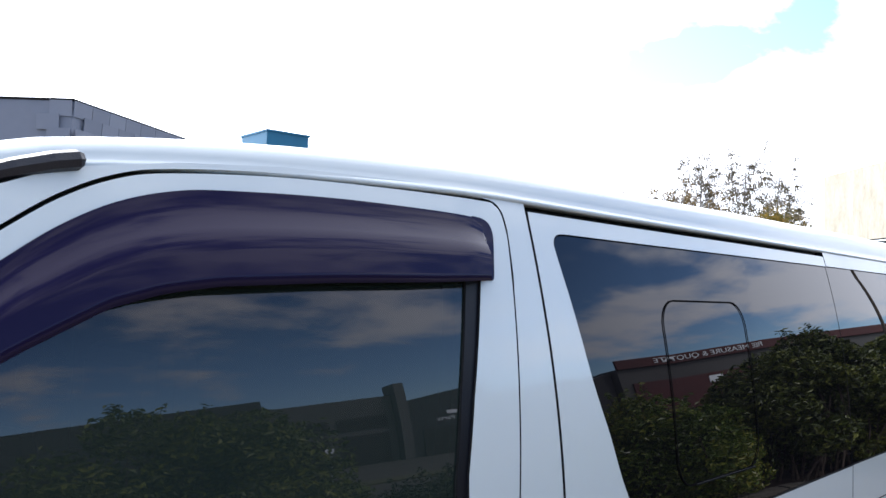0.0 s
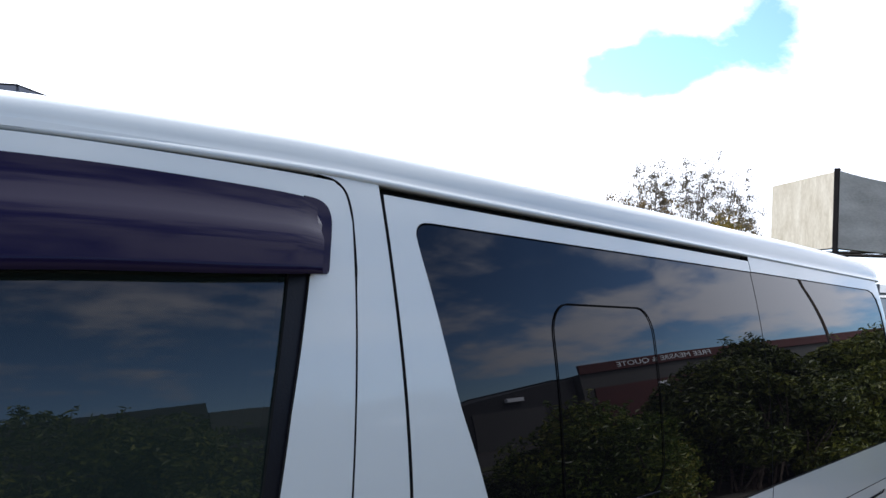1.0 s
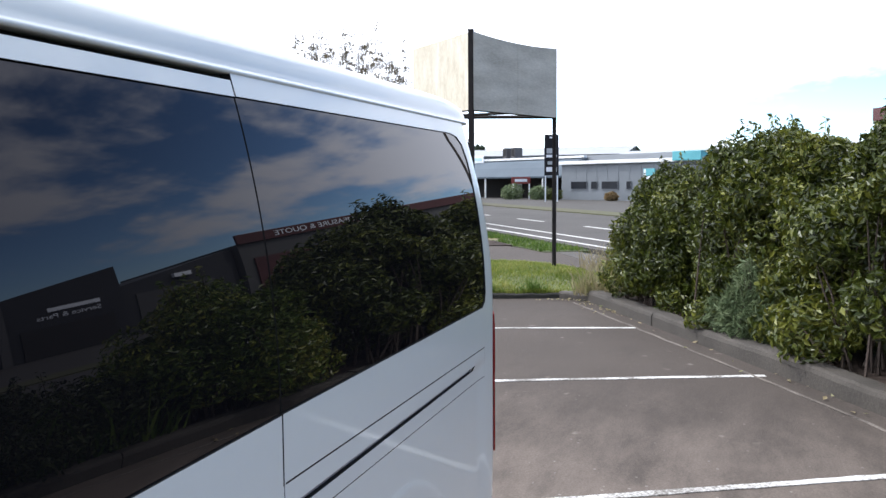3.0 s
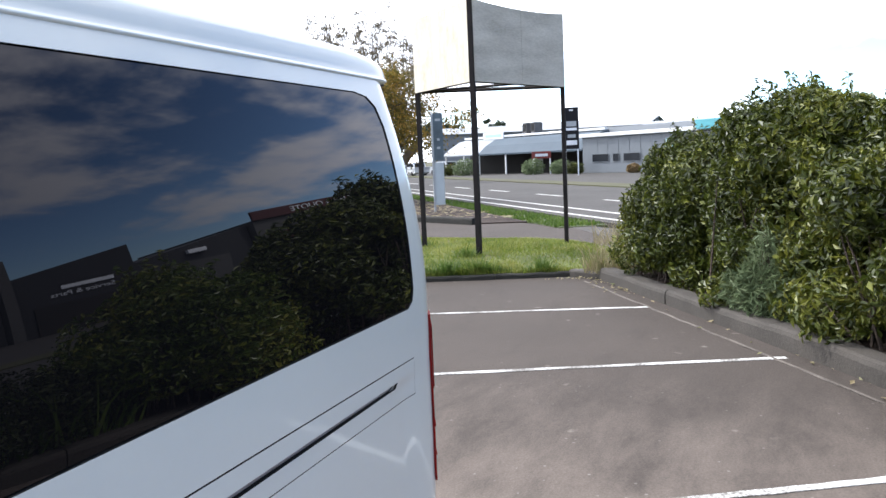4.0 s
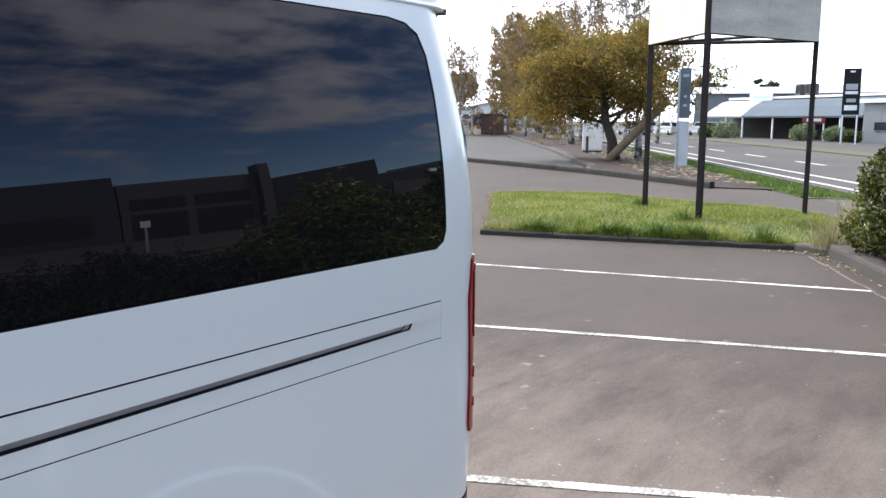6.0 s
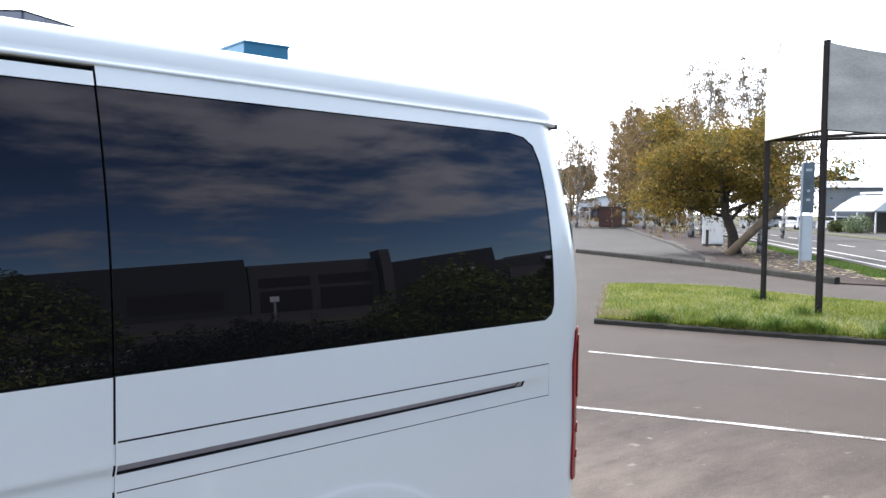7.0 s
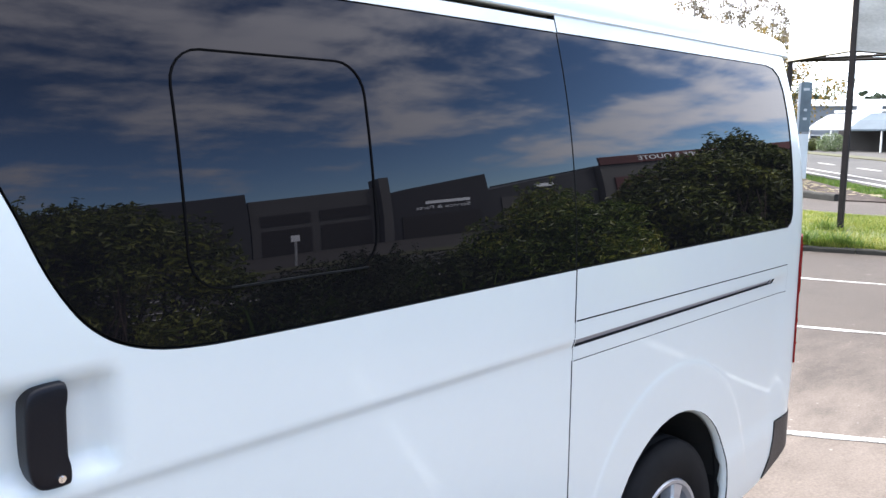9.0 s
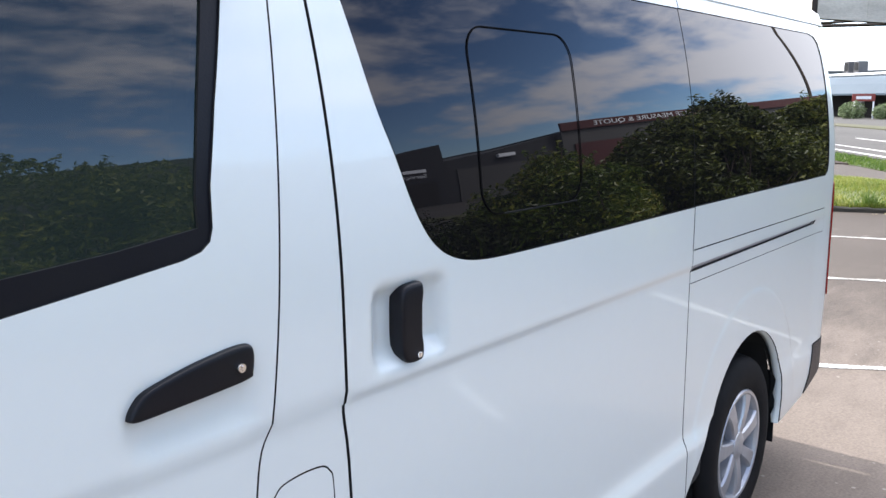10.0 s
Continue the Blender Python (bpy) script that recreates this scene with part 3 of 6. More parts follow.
kerb("kerb_mulch", (25.6, 10.45), (28.9, 12.1), "low concrete edging between bark bed and asphalt", 0.3, 0.1, 3, 8)
kerb("kerb_mulch", (28.9, 12.1), (40.4, 19.8), "low concrete edging between bark bed and asphalt", 0.3, 0.1, 6, 9)
kerb("kerb_mulch", (40.4, 19.8), (78.0, 46.75), "low concrete edging between bark bed and asphalt", 0.4, 0.1, 10, 10)
kerb("kerb_mulch", (25.4, 10.4), (29.0, 17.5), "mossy concrete kerb along the neighbouring car park, shade put into its colour", 0.14, 0.16, 5, 7, MOSSKERB_SHADE)

# gutter strip at the foot of the hedge kerb
bm = prism(bmesh.new(), plan((-16, -5.75), (12.0, -5.36), (12.0, -5.16), (-16, -5.55)), -0.1, 0.004)
solid("gutter", sink(bm), ASPHALT, "worn gutter strip at the kerb foot", "gutter", kind="structure")
bm = bmesh.new()
rng = random.Random(77)
rows = []
for k in range(141):
    u, j = -16 + 28 * k / 140, rng.gauss(0, 0.006)
    e = -5.55 + 0.39 * k / 140
    rows.append([bm.verts.new(site(u, v, z)) for v, z in ((e + j, 0.003), (e + 0.003 + j, 0.008), (e + 0.022 + j + rng.gauss(0, 0.005), 0.008), (e + 0.026 + j, 0.001))])
for a, b in zip(rows, rows[1:]):
    for k in range(3):
        bm.faces.new((a[k], b[k], b[k + 1], a[k + 1]))
bmesh.ops.recalc_face_normals(bm, faces=bm.faces[:])
solid("gutter_edge", sink(bm), PALEKERB, "thin pale worn concrete lip of the gutter", "gutter", kind="structure")
bm = prism(bmesh.new(), plan((-16, -5.94), (12.3, -5.55), (13.6, -7.7), (-16, -7.6)), -0.2, 0.11)
solid("hedge_bed", sink(bm), MULCH, "bark-covered soil bed under the hedge", "planting bed", kind="structure")
bm = prism(bmesh.new(), [(22.4, 5.4), (25.7, 10.3), (28.9, 12.0), (40.4, 19.7), (78, 46.5), (79, 44), *[tuple(site(u, edge_v(u) + 1.95)[:2]) for u in (60, 50, 40, 30, 22)]], -0.2, 0.10)
for v in bm.verts:
    if v.co.z > 0 and v.co.x < 24.0:
        v.co.z = 0.03
solid("bark_bed", bm, MULCH, "wide bed of brown bark chips under the trees", "planting bed", kind="structure")
LAWN = [(13.55, 1.35), (12.36, 5.12), (17.2, 8.2), (17.85, 6.5), (17.8, 5.1), (17.5, 3.4), (17.1, 1.9), (15.4, 0.75), (13.35, 0.75)]


def lawn_z(x, y):
    """The lawn swells gently away from its edges."""
    near = 9.0
    for (ax, ay), (bx, by) in zip(LAWN, LAWN[1:] + LAWN[:1]):
        dx, dy = bx - ax, by - ay
        t = min(1.0, max(0.0, ((x - ax) * dx + (y - ay) * dy) / (dx * dx + dy * dy)))
        near = min(near, math.hypot(x - ax - t * dx, y - ay - t * dy))
    return 0.08 + 0.11 * min(1.0, near / 0.9)


bm = prism(bmesh.new(), LAWN, -0.2, 0.08)
for k in range(16):
    for no in ((1, 0, 0), (0, 1, 0)):
        bmesh.ops.bisect_plane(bm, geom=bm.verts[:] + bm.edges[:] + bm.faces[:], plane_co=(12.4 + 0.35 * k, 0.8 + 0.5 * k, 0), plane_no=no)
for v in bm.verts:
    if v.co.z > 0:
        v.co.z = lawn_z(v.co.x, v.co.y)
solid("lawn", bm, SOIL, "small lawn of rough green grass", "lawn", kind="structure")


def inside(x, y, poly):
    hit = False
    for (ax, ay), (bx, by) in zip(poly, poly[1:] + poly[:1]):
        if (ay > y) != (by > y) and x < (bx - ax) * (y - ay) / (by - ay) + ax:
            hit = not hit
    return hit


def blades(name, spots, mat, label, tall, wide, seed, lean=0.5):
    """Grass as bent blades, three triangles each."""
    rng = np.random.default_rng(seed)
    n = len(spots)
    p = np.array(spots)
    a = rng.uniform(0, 2 * np.pi, n)
    h = tall * rng.uniform(0.45, 1.25, n) * p[:, 3]
    w = wide * rng.uniform(0.6, 1.3, n)
    ln = lean * rng.uniform(0.2, 1.0, n) * h
    b = rng.uniform(0, 2 * np.pi, n)
    side = np.stack([np.cos(a) * w, np.sin(a) * w, np.zeros(n)], 1)
    mid = np.stack([np.cos(b) * ln * 0.35, np.sin(b) * ln * 0.35, h * 0.6], 1)
    tip = np.stack([np.cos(b) * ln, np.sin(b) * ln, h], 1)
    base = p[:, :3]
    v = np.stack([base - side, base + side, base + mid + side * 0.7, base + mid - side * 0.7, base + tip], 1).reshape(-1, 3)
    i = np.arange(n)[:, None] * 5
    quads = (i + np.array([0, 1, 2, 3])).tolist()
    tris = (i + np.array([3, 2, 4])).tolist()
    ob = new(name, mesh_np(name, v, quads + tris, mat))
    return tagged(ob, label, "grass", kind="stuff")


rng = random.Random(5)
spots = []
while len(spots) < 40000:
    x, y = rng.uniform(12.3, 17.9), rng.uniform(0.6, 8.4)
    if inside(x, y, LAWN):
        tuft = 1.0 + 1.5 * max(0.0, noise.noise(Vector((x * 0.9, y * 0.9, 3.0)))) + (1.3 if x < 13.9 - (y - 1.35) * 0.2 and noise.noise(Vector((x, y * 0.8, 9))) > 0.0 else 0.0)
        spots.append((x, y, lawn_z(x, y) - 0.006, tuft))
for k in range(4200):
    f = rng.random()
    n0 = max(0.0, noise.noise(Vector((f * 7.0, 2.0, 5.0)))) * 2.2 + 0.35
    spots.append((13.42 - 1.2 * f + 0.05 + abs(rng.gauss(0, 0.09)), 1.35 + 3.8 * f, 0.06, 1.0 + n0 * rng.uniform(0.4, 1.2)))
blades("lawn_grass", spots, BLADE, "uneven bright green lawn grass with tufts", 0.05, 0.0045, 3, 1.2)
spots = []
for k in range(9000):
    u = 20.0 + 28.0 * rng.random() ** 1.15
    spots.append((*site(u, edge_v(u) + rng.uniform(0.82, 1.98), 0.014), rng.uniform(0.6, 1.3)))
blades("verge_grass", spots, TUFT, "short green grass on the road verge", 0.09, 0.012, 4, 0.8)
spots = []
for cx, cy, r, m in ((13.5, 0.55, 0.45, 420), (13.9, 0.3, 0.4, 300), (14.3, 0.2, 0.5, 300), (13.3, 0.95, 0.2, 120), (14.9, 0.45, 0.4, 260), (15.8, 0.75, 0.45, 240), (16.7, 1.2, 0.4, 160)):
    for k in range(m):
        a, q = rng.uniform(0, 6.28), r * math.sqrt(rng.random())
        spots.append((cx + q * math.cos(a), cy + q * math.sin(a), 0.08, rng.uniform(0.6, 1.4)))
blades("dry_weeds", spots, STRAW, "tall dry straw-coloured weeds at the bed corner", 0.34, 0.006, 6, 1.0)
spots = []
for k in range(900):
    u, v = rng.uniform(2.4, 4.6), rng.uniform(-7.0, -5.6)
    spots.append((*site(u, v, 0.1 + dip(site(u, v).x)), rng.uniform(0.6, 1.3)))
blades("bed_grass", spots, TUFT, "low strappy green plants in the hedge gap", 0.55, 0.012, 7, 0.9)

spots = []
for k in range(1500):
    a, q = rng.uniform(0, 6.28), math.sqrt(rng.random())
    x, y = 12.75 + 0.5 * q * math.cos(a), 4.75 + 0.55 * q * math.sin(a)
    if inside(x, y, LAWN):
        spots.append((x, y, 0.075, rng.uniform(0.5, 1.5)))
for k in range(700):
    f = rng.random()
    spots.append((12.38 + 4.8 * f + rng.gauss(0, 0.06), 5.1 + 3.1 * f + rng.gauss(0, 0.06), 0.04, rng.uniform(0.4, 1.3)))
blades("lawn_edge_weeds", spots, STRAW, "short dry straw-coloured weeds along the lawn edge", 0.09, 0.005, 9, 1.2)

spots = []
for cx, cy, r, m in ((12.50, 4.45, 0.34, 420), (12.82, 3.45, 0.42, 700), (12.98, 2.95, 0.3, 380), (13.12, 2.55, 0.40, 560), (13.36, 1.75, 0.25, 220), (14.0, 3.0, 0.2, 160), (15.5, 4.3, 0.2, 140)):
    for k in range(m):
        q = rng.gauss(0, r * 0.5)
        px, py = cx - 0.30 * q + abs(rng.gauss(0, 0.09)), cy + 0.95 * q
        spots.append((px, py, lawn_z(px, py) - 0.01, rng.uniform(0.5, 1.25) * max(0.35, 1.0 - abs(q) / (1.5 * r))))
blades("grass_tufts", spots, TUFT, "tall dark green grass tufts along the lawn kerb", 0.21, 0.006, 11, 1.1)

# fallen leaves in the gutter
bm = bmesh.new()
for k in range(110):
    u = rng.choice((rng.uniform(4, 12), rng.uniform(10.8, 12)))
    p = site(u, -5.36 - 0.0139 * (12.05 - u) + abs(rng.gauss(0, 0.13)) + 0.02, 0.012)
    s, a = rng.uniform(0.012, 0.03), rng.uniform(0, 6.28)
    if k % 3 == 0:
        p = Vector((13.16 + rng.gauss(0, 0.09) - 0.02 * k / 60, 1.2 + rng.gauss(0, 0.22), 0.012))
    p.z += dip(p.x)
    q = [bm.verts.new(p + Vector((math.cos(a + b) * s * f, math.sin(a + b) * s * f, rng.uniform(0, 0.02)))) for b, f in ((0, 1.3), (1.4, 0.6), (3.1, 1.1), (4.6, 0.65))]
    bm.faces.new(q)
solid("fallen_leaves", bm, STRAW, "dry fallen leaves gathered in the gutter", "leaf litter", kind="stuff")
bm = bmesh.new()
for k in range(700):
    u = rng.uniform(19.5, 45)
    p = site(u, rng.uniform(edge_v(u) + 2.0, edge_v(u) + 4.2), 0.115)
    if not p.x > 21.8 + (p.y - 2.5) * 0.42:
        continue
    s, a = rng.uniform(0.04, 0.12), rng.uniform(0, 6.28)
    bm.faces.new([bm.verts.new(p + Vector((math.cos(a + b) * s * f, math.sin(a + b) * s * f, rng.uniform(0, 0.03)))) for b, f in ((0, 1.4), (1.5, 0.4), (3.1, 1.2), (4.6, 0.4))])
solid("bark_litter", bm, STRAW, "dry leaves and chips lying on the bark", "leaf litter", kind="stuff")


# ---- the van ----
WIDE = 1.69


def fx(x):
    """Fitted length on the flank, drawn a little forward ahead of the rear pillar."""
    return x - 0.011 * min(1.0, max(0.0, (3.05 - x) / 1.25))


def fz(z):
    return z + 0.0045 * min(1.0, max(0.0, (z - 1.25) / 0.35))


def ramp(a, b, x):
    t = min(1.0, max(0.0, (x - a) / (b - a)))
    return t * t * (3 - 2 * t)


def pit(x, z, x0, x1, z0, z1, s):
    """1 inside a soft-edged rectangle, 0 outside."""
    return ramp(x0 - s, x0 + s, x) * ramp(x1 + s, x1 - s, x) * ramp(z0 - s, z0 + s, z) * ramp(z1 + s, z1 - s, z)


def side_y(x, z):
    """How far the van's flank lies in from its widest plane."""
    y = 0.022 + 0.14 * (z - 1.5) + 0.24 * (z - 1.5) ** 2 if z > 1.208 else 0.0016
    if z > 1.208:
        # the glass line twists a little from the cab to the rear pillar
        y += (z - 1.208) * float(np.interp(x, (0.9, 1.40, 1.66, 2.0, 2.45, 2.8), (-0.007, -0.005, 0.006, 0.008, 0.001, 0.0)))
    # body crease at rail height, fading down the panel
    y += 0.0065 * ramp(1.041, 1.021, z) * ramp(0.44, 0.53, z) * ramp(4.5, 4.35, x)
    # sill shoulder and tuck-under
    y -= 0.012 * ramp(0.50, 0.455, z) * ramp(3.3, 3.15, x)
    y += 0.9 * max(0.0, 0.34 - z) ** 2
    # wheel arch lips
    for cx in (1.08, 3.63):
        d = math.hypot(x - cx, z - 0.338)
        y -= 0.0028 * ramp(0.531, 0.515, d) * ramp(0.25, 0.45, z)
    # hand recesses
    y += 0.023 * pit(x, z, 1.690, 1.872, 1.074, 1.200, 0.017)
    y += 0.011 * pit(x, z, 1.225, 1.42, 1.062, 1.140, 0.022)
    # nose and tail rounding
    y += 0.13 * max(0.0, (0.75 - x) / 0.8) ** 2.4 if x < 0.75 else 0.0
    xe, rr = 4.69 - 0.055 * ramp(1.25, 1.85, z) - 0.02 * ramp(0.68, 0.46, z), 0.163
    d = x - (xe - rr)
    if d > 0:
        y += rr - math.sqrt(max(rr * rr - min(d, rr) ** 2, 1e-6))
    return y


def spread(points, step, closed=True):
    out = []
    n = len(points)
    for i in range(n if closed else n - 1):
        a, b = points[i], points[(i + 1) % n]
        k = max(1, int(math.dist(a, b) / step))
        out += [(a[0] + (b[0] - a[0]) * j / k, a[1] + (b[1] - a[1]) * j / k) for j in range(k)]
    return out if closed else out + [points[-1]]


def in_poly(px, pz, poly):
    a = np.array(poly)
    b = np.roll(a, -1, 0)
    hit = np.zeros(len(px), bool)
    for (ax, az), (bx, bz) in zip(a, b):
        if az == bz:
            continue
        hit ^= ((az > pz) != (bz > pz)) & (px < (bx - ax) * (pz - az) / (bz - az) + ax)
    return hit


def near_edge(px, pz, polys, d):
    hit = np.zeros(len(px), bool)
    for poly in polys:
        a = np.array(poly)
        b = np.roll(a, -1, 0)
        for p, q in zip(a, b):
            e = q - p
            t = np.clip(((px - p[0]) * e[0] + (pz - p[1]) * e[1]) / max(e @ e, 1e-12), 0, 1)
            hit |= (px - p[0] - t * e[0]) ** 2 + (pz - p[1] - t * e[1]) ** 2 < d * d
    return hit


from mathutils import geometry


def panel(outline, holes=(), off=0.0, thick=0.022, step=0.022, far_side=False, folds=()):
    """A body panel or pane, cut to an outline in length and height, laid on the flank, with its edges turned in."""
    polys = [spread(outline, step)] + [spread(h, step) for h in holes]
    xs, zs = [p[0] for p in outline], [p[1] for p in outline]
    gx, gz = np.meshgrid(np.arange(min(xs), max(xs), step), np.arange(min(zs), max(zs), step))
    gx, gz = gx.ravel() + 0.003 * (gz.ravel() * 37 % 1), gz.ravel()
    keep = in_poly(gx, gz, polys[0])
    for h in polys[1:]:
        keep &= ~in_poly(gx, gz, h)
    gx, gz = gx[keep], gz[keep]
    keep = ~near_edge(gx, gz, polys, step * 0.45)
    for fold in folds:
        keep &= ~near_edge(gx, gz, [list(fold) + list(fold)[::-1]], step * 0.4)
    pts, edges = [], []
    for poly in polys:
        k = len(pts)
        pts += [Vector(p) for p in poly]
        edges += [(k + i, k + (i + 1) % len(poly)) for i in range(len(poly))]
    # points along pressed folds keep them crisp
    pts += [Vector((x, z)) for fold in folds for x, z in fold if in_poly(np.array([x]), np.array([z]), polys[0])[0] and not near_edge(np.array([x]), np.array([z]), polys, step * 0.3)[0]]
    pts += [Vector((float(x), float(z))) for x, z in zip(gx[keep], gz[keep])]
    vs, es, fs, *_ = geometry.delaunay_2d_cdt(pts, edges, [], 0, 1e-6)
    cx = np.array([sum(vs[i].x for i in f) / len(f) for f in fs])
    cz = np.array([sum(vs[i].y for i in f) / len(f) for f in fs])
    ok = in_poly(cx, cz, polys[0])
    for h in polys[1:]:
        ok &= ~in_poly(cx, cz, h)
    bm = bmesh.new()
    sgn = -1.0 if far_side else 1.0

    def at(x, z, o):
        y = side_y(x, z) + o
        return (fx(x) - VB[0], (WIDE - y if far_side else y) - VB[1], fz(z))

    bv = {}
    for f, good in zip(fs, ok):
        if not good:
            continue
        (a, b, c) = (vs[i] for i in f[:3])
        area = (b.x - a.x) * (c.y - a.y) - (b.y - a.y) * (c.x - a.x)
        if abs(area) < 2e-7:
            continue
        for i in f:
            if i not in bv:
                bv[i] = bm.verts.new(at(vs[i].x, vs[i].y, off))
        f = f if (area > 0) != far_side else f[::-1]
        bm.faces.new([bv[i] for i in f]).smooth = True
    rim = {}
    back = {v: k for k, v in bv.items()}
    for e in [e for e in bm.edges if e.is_boundary]:
        quad = []
        for v in e.verts:
            i = back[v]
            if i not in rim:
                rim[i] = (bm.verts.new(v.co), bm.verts.new(at(vs[i].x, vs[i].y, off + thick)))
            quad.append(rim[i])
        (a, a2), (b, b2) = quad
        bm.faces.new((a, b, b2, a2)).material_index = 1
    return bm


VB = (2.3, 0.845)
van = thing("van", "white long-wheelbase van with dark privacy windows, parked on asphalt", "van", (VB[0], VB[1], 0))


def vpart(name, bm, mat, parent=None, label="", edge=None):
    me = bpy.data.meshes.new(name)
    bm.to_mesh(me)
    bm.free()
    me.materials.append(mat)
    # turned-in edges default to near-black, painting shade into the shut lines
    me.materials.append(edge or HOLLOW)
    ob = new(name, me)
    ob.parent = parent or van
    if label:
        tagged(ob, label)
    return ob


def smooth(points, k=5):
    """A soft curve through the points."""
    out = []
    n = len(points)
    for i in range(n - 1):
        p0, p1, p2, p3 = (points[max(0, min(n - 1, i + j))] for j in (-1, 0, 1, 2))
        for s in range(k):
            t = s / k
            out.append(tuple(0.5 * (2 * b + (c - a) * t + (2 * a - 5 * b + 4 * c - d) * t * t + (3 * b - a - 3 * c + d) * t ** 3) for a, b, c, d in zip(p0, p1, p2, p3)))
    return out + [points[-1]]


def arc(cx, cz, r, a0, a1, n=14, squash=1.0):
    return [(cx + r * math.cos(radians(a0 + (a1 - a0) * i / n)), cz + squash * r * math.sin(radians(a0 + (a1 - a0) * i / n))) for i in range(n + 1)]


DOOR_TOP = smooth([(0.735, 1.714), (0.79, 1.75), (0.852, 1.778), (0.92, 1.793), (1.08, 1.808), (1.283, 1.816), (1.474, 1.819), (1.505, 1.815), (1.520, 1.80), (1.525, 1.764)])
GAP_A = smooth([(x - 0.004, z) for x, z in ((1.520, 1.672), (1.503, 1.506), (1.488, 1.34), (1.474, 1.17), (1.457, 1.041), (1.439, 1.0), (1.427, 0.931), (1.405, 0.7))], 3)
DOOR_WIN_TOP = smooth([(0.734, 1.684), (0.789, 1.721), (0.85, 1.751), (0.917, 1.770), (0.992, 1.779), (1.17, 1.788), (1.398, 1.789), (1.45, 1.782), (1.466, 1.755)])
DOOR_WIN_SIDE = [(1.436, 1.686), (1.414, 1.60), (1.393, 1.519), (1.370, 1.41), (1.367, 1.352), (1.361, 1.334), (1.345, 1.322), (1.315, 1.314), (1.215, 1.301), (1.076, 1.284), (0.7, 1.235), (0.44, 1.20), (0.40, 1.215), (0.42, 1.27), (0.56, 1.475)]
door_outline = DOOR_TOP + GAP_A + [(1.40, 0.45)] + arc(1.08, 0.36, 0.41, 12, 90, 8) + [(0.9, 0.74), (0.40, 0.76), (0.335, 0.9), (0.335, 1.2), (0.40, 1.33), (0.56, 1.52)]
door_window = DOOR_WIN_TOP + DOOR_WIN_SIDE
front_door = vpart("front_door", panel(door_outline, [door_window], 0.0, 0.022, 0.017), PAINT, None, "white front door with dropped window line")
glass_out = [(0.70, 1.64), (0.79, 1.70), (0.92, 1.75), (1.17, 1.77), (1.40, 1.77), (1.424, 1.755), (1.403, 1.68), (1.368, 1.521), (1.347, 1.40), (1.346, 1.354), (1.219, 1.338), (1.081, 1.327), (0.7, 1.275), (0.50, 1.245), (0.47, 1.27), (0.58, 1.46)]
vpart("window_seal", panel(door_window, [glass_out], 0.004, 0.02), GLOSSBLACK, front_door, "black rubber window surround")
vpart("window_glass", panel(glass_out, (), 0.008, 0.004, 0.03), CABGLASS, front_door, "green-tinted glass with sky in it")

# smoked visor over the front window
top = spread([(0.60, 1.585)] + DOOR_WIN_TOP[:-5] + [(1.460, 1.778)], 0.03, False)
low = spread([(0.60, 1.50), (0.722, 1.592), (0.772, 1.616), (0.829, 1.643), (0.891, 1.659), (0.961, 1.668), (1.126, 1.677), (1.30, 1.683), (1.438, 1.690)], 0.03, False)
bm = bmesh.new()
rows = []
N = 48
for i in range(N + 1):
    def pick(line):
        s = i / N * (len(line) - 1)
        k = min(int(s), len(line) - 2)
        f = s - k
        return (line[k][0] * (1 - f) + line[k + 1][0] * f, line[k][1] * (1 - f) + line[k + 1][1] * f)
    (tx, tz), (bx, bz) = pick(top), pick(low)
    row = []
    for j in range(9):
        f = j / 8
        x, z = tx + (bx - tx) * f, tz + (bz - tz) * f
        out = 0.003 + 0.016 * ramp(0.14, 0.55, f) + 0.003 * f
        row.append(bm.verts.new((fx(x) - VB[0], side_y(x, z) - out - VB[1], fz(z))))
    row.append(bm.verts.new((row[-1].co.x, row[-1].co.y + 0.006, row[-1].co.z)))
    row.append(bm.verts.new((row[-2].co.x, row[-2].co.y + 0.012, row[-2].co.z + 0.02)))
    rows.append(row)
for a, b in zip(rows, rows[1:]):
    for j in range(10):
        bm.faces.new((a[j], a[j + 1], b[j + 1], b[j])).smooth = True
end = [bm.verts.new(v.co) for v in rows[-1][:9]]
inner = [bm.verts.new(Vector((v.co.x + 0.010, side_y(v.co.x + 0.02 + VB[0], v.co.z) - 0.004 - VB[1], v.co.z))) for v in rows[-1][:9]]
for j in range(8):
    bm.faces.new((end[j], end[j + 1], inner[j + 1], inner[j]))
visor = vpart("window_visor", bm, VISOR, front_door, "smoked purple-black acrylic weather visor")
flange = low + smooth([(1.455, 1.691), (1.467, 1.693), (1.474, 1.72), (1.481, 1.75), (1.483, 1.768), (1.477, 1.782), (1.462, 1.789), (1.44, 1.791)], 4) + [(x, z + 0.002) for x, z in top[:-3]][::-1]
vpart("visor_flange", panel(flange, (), -0.003, 0.006), VISOR, visor, "flat dark rim of the visor", VISOR)


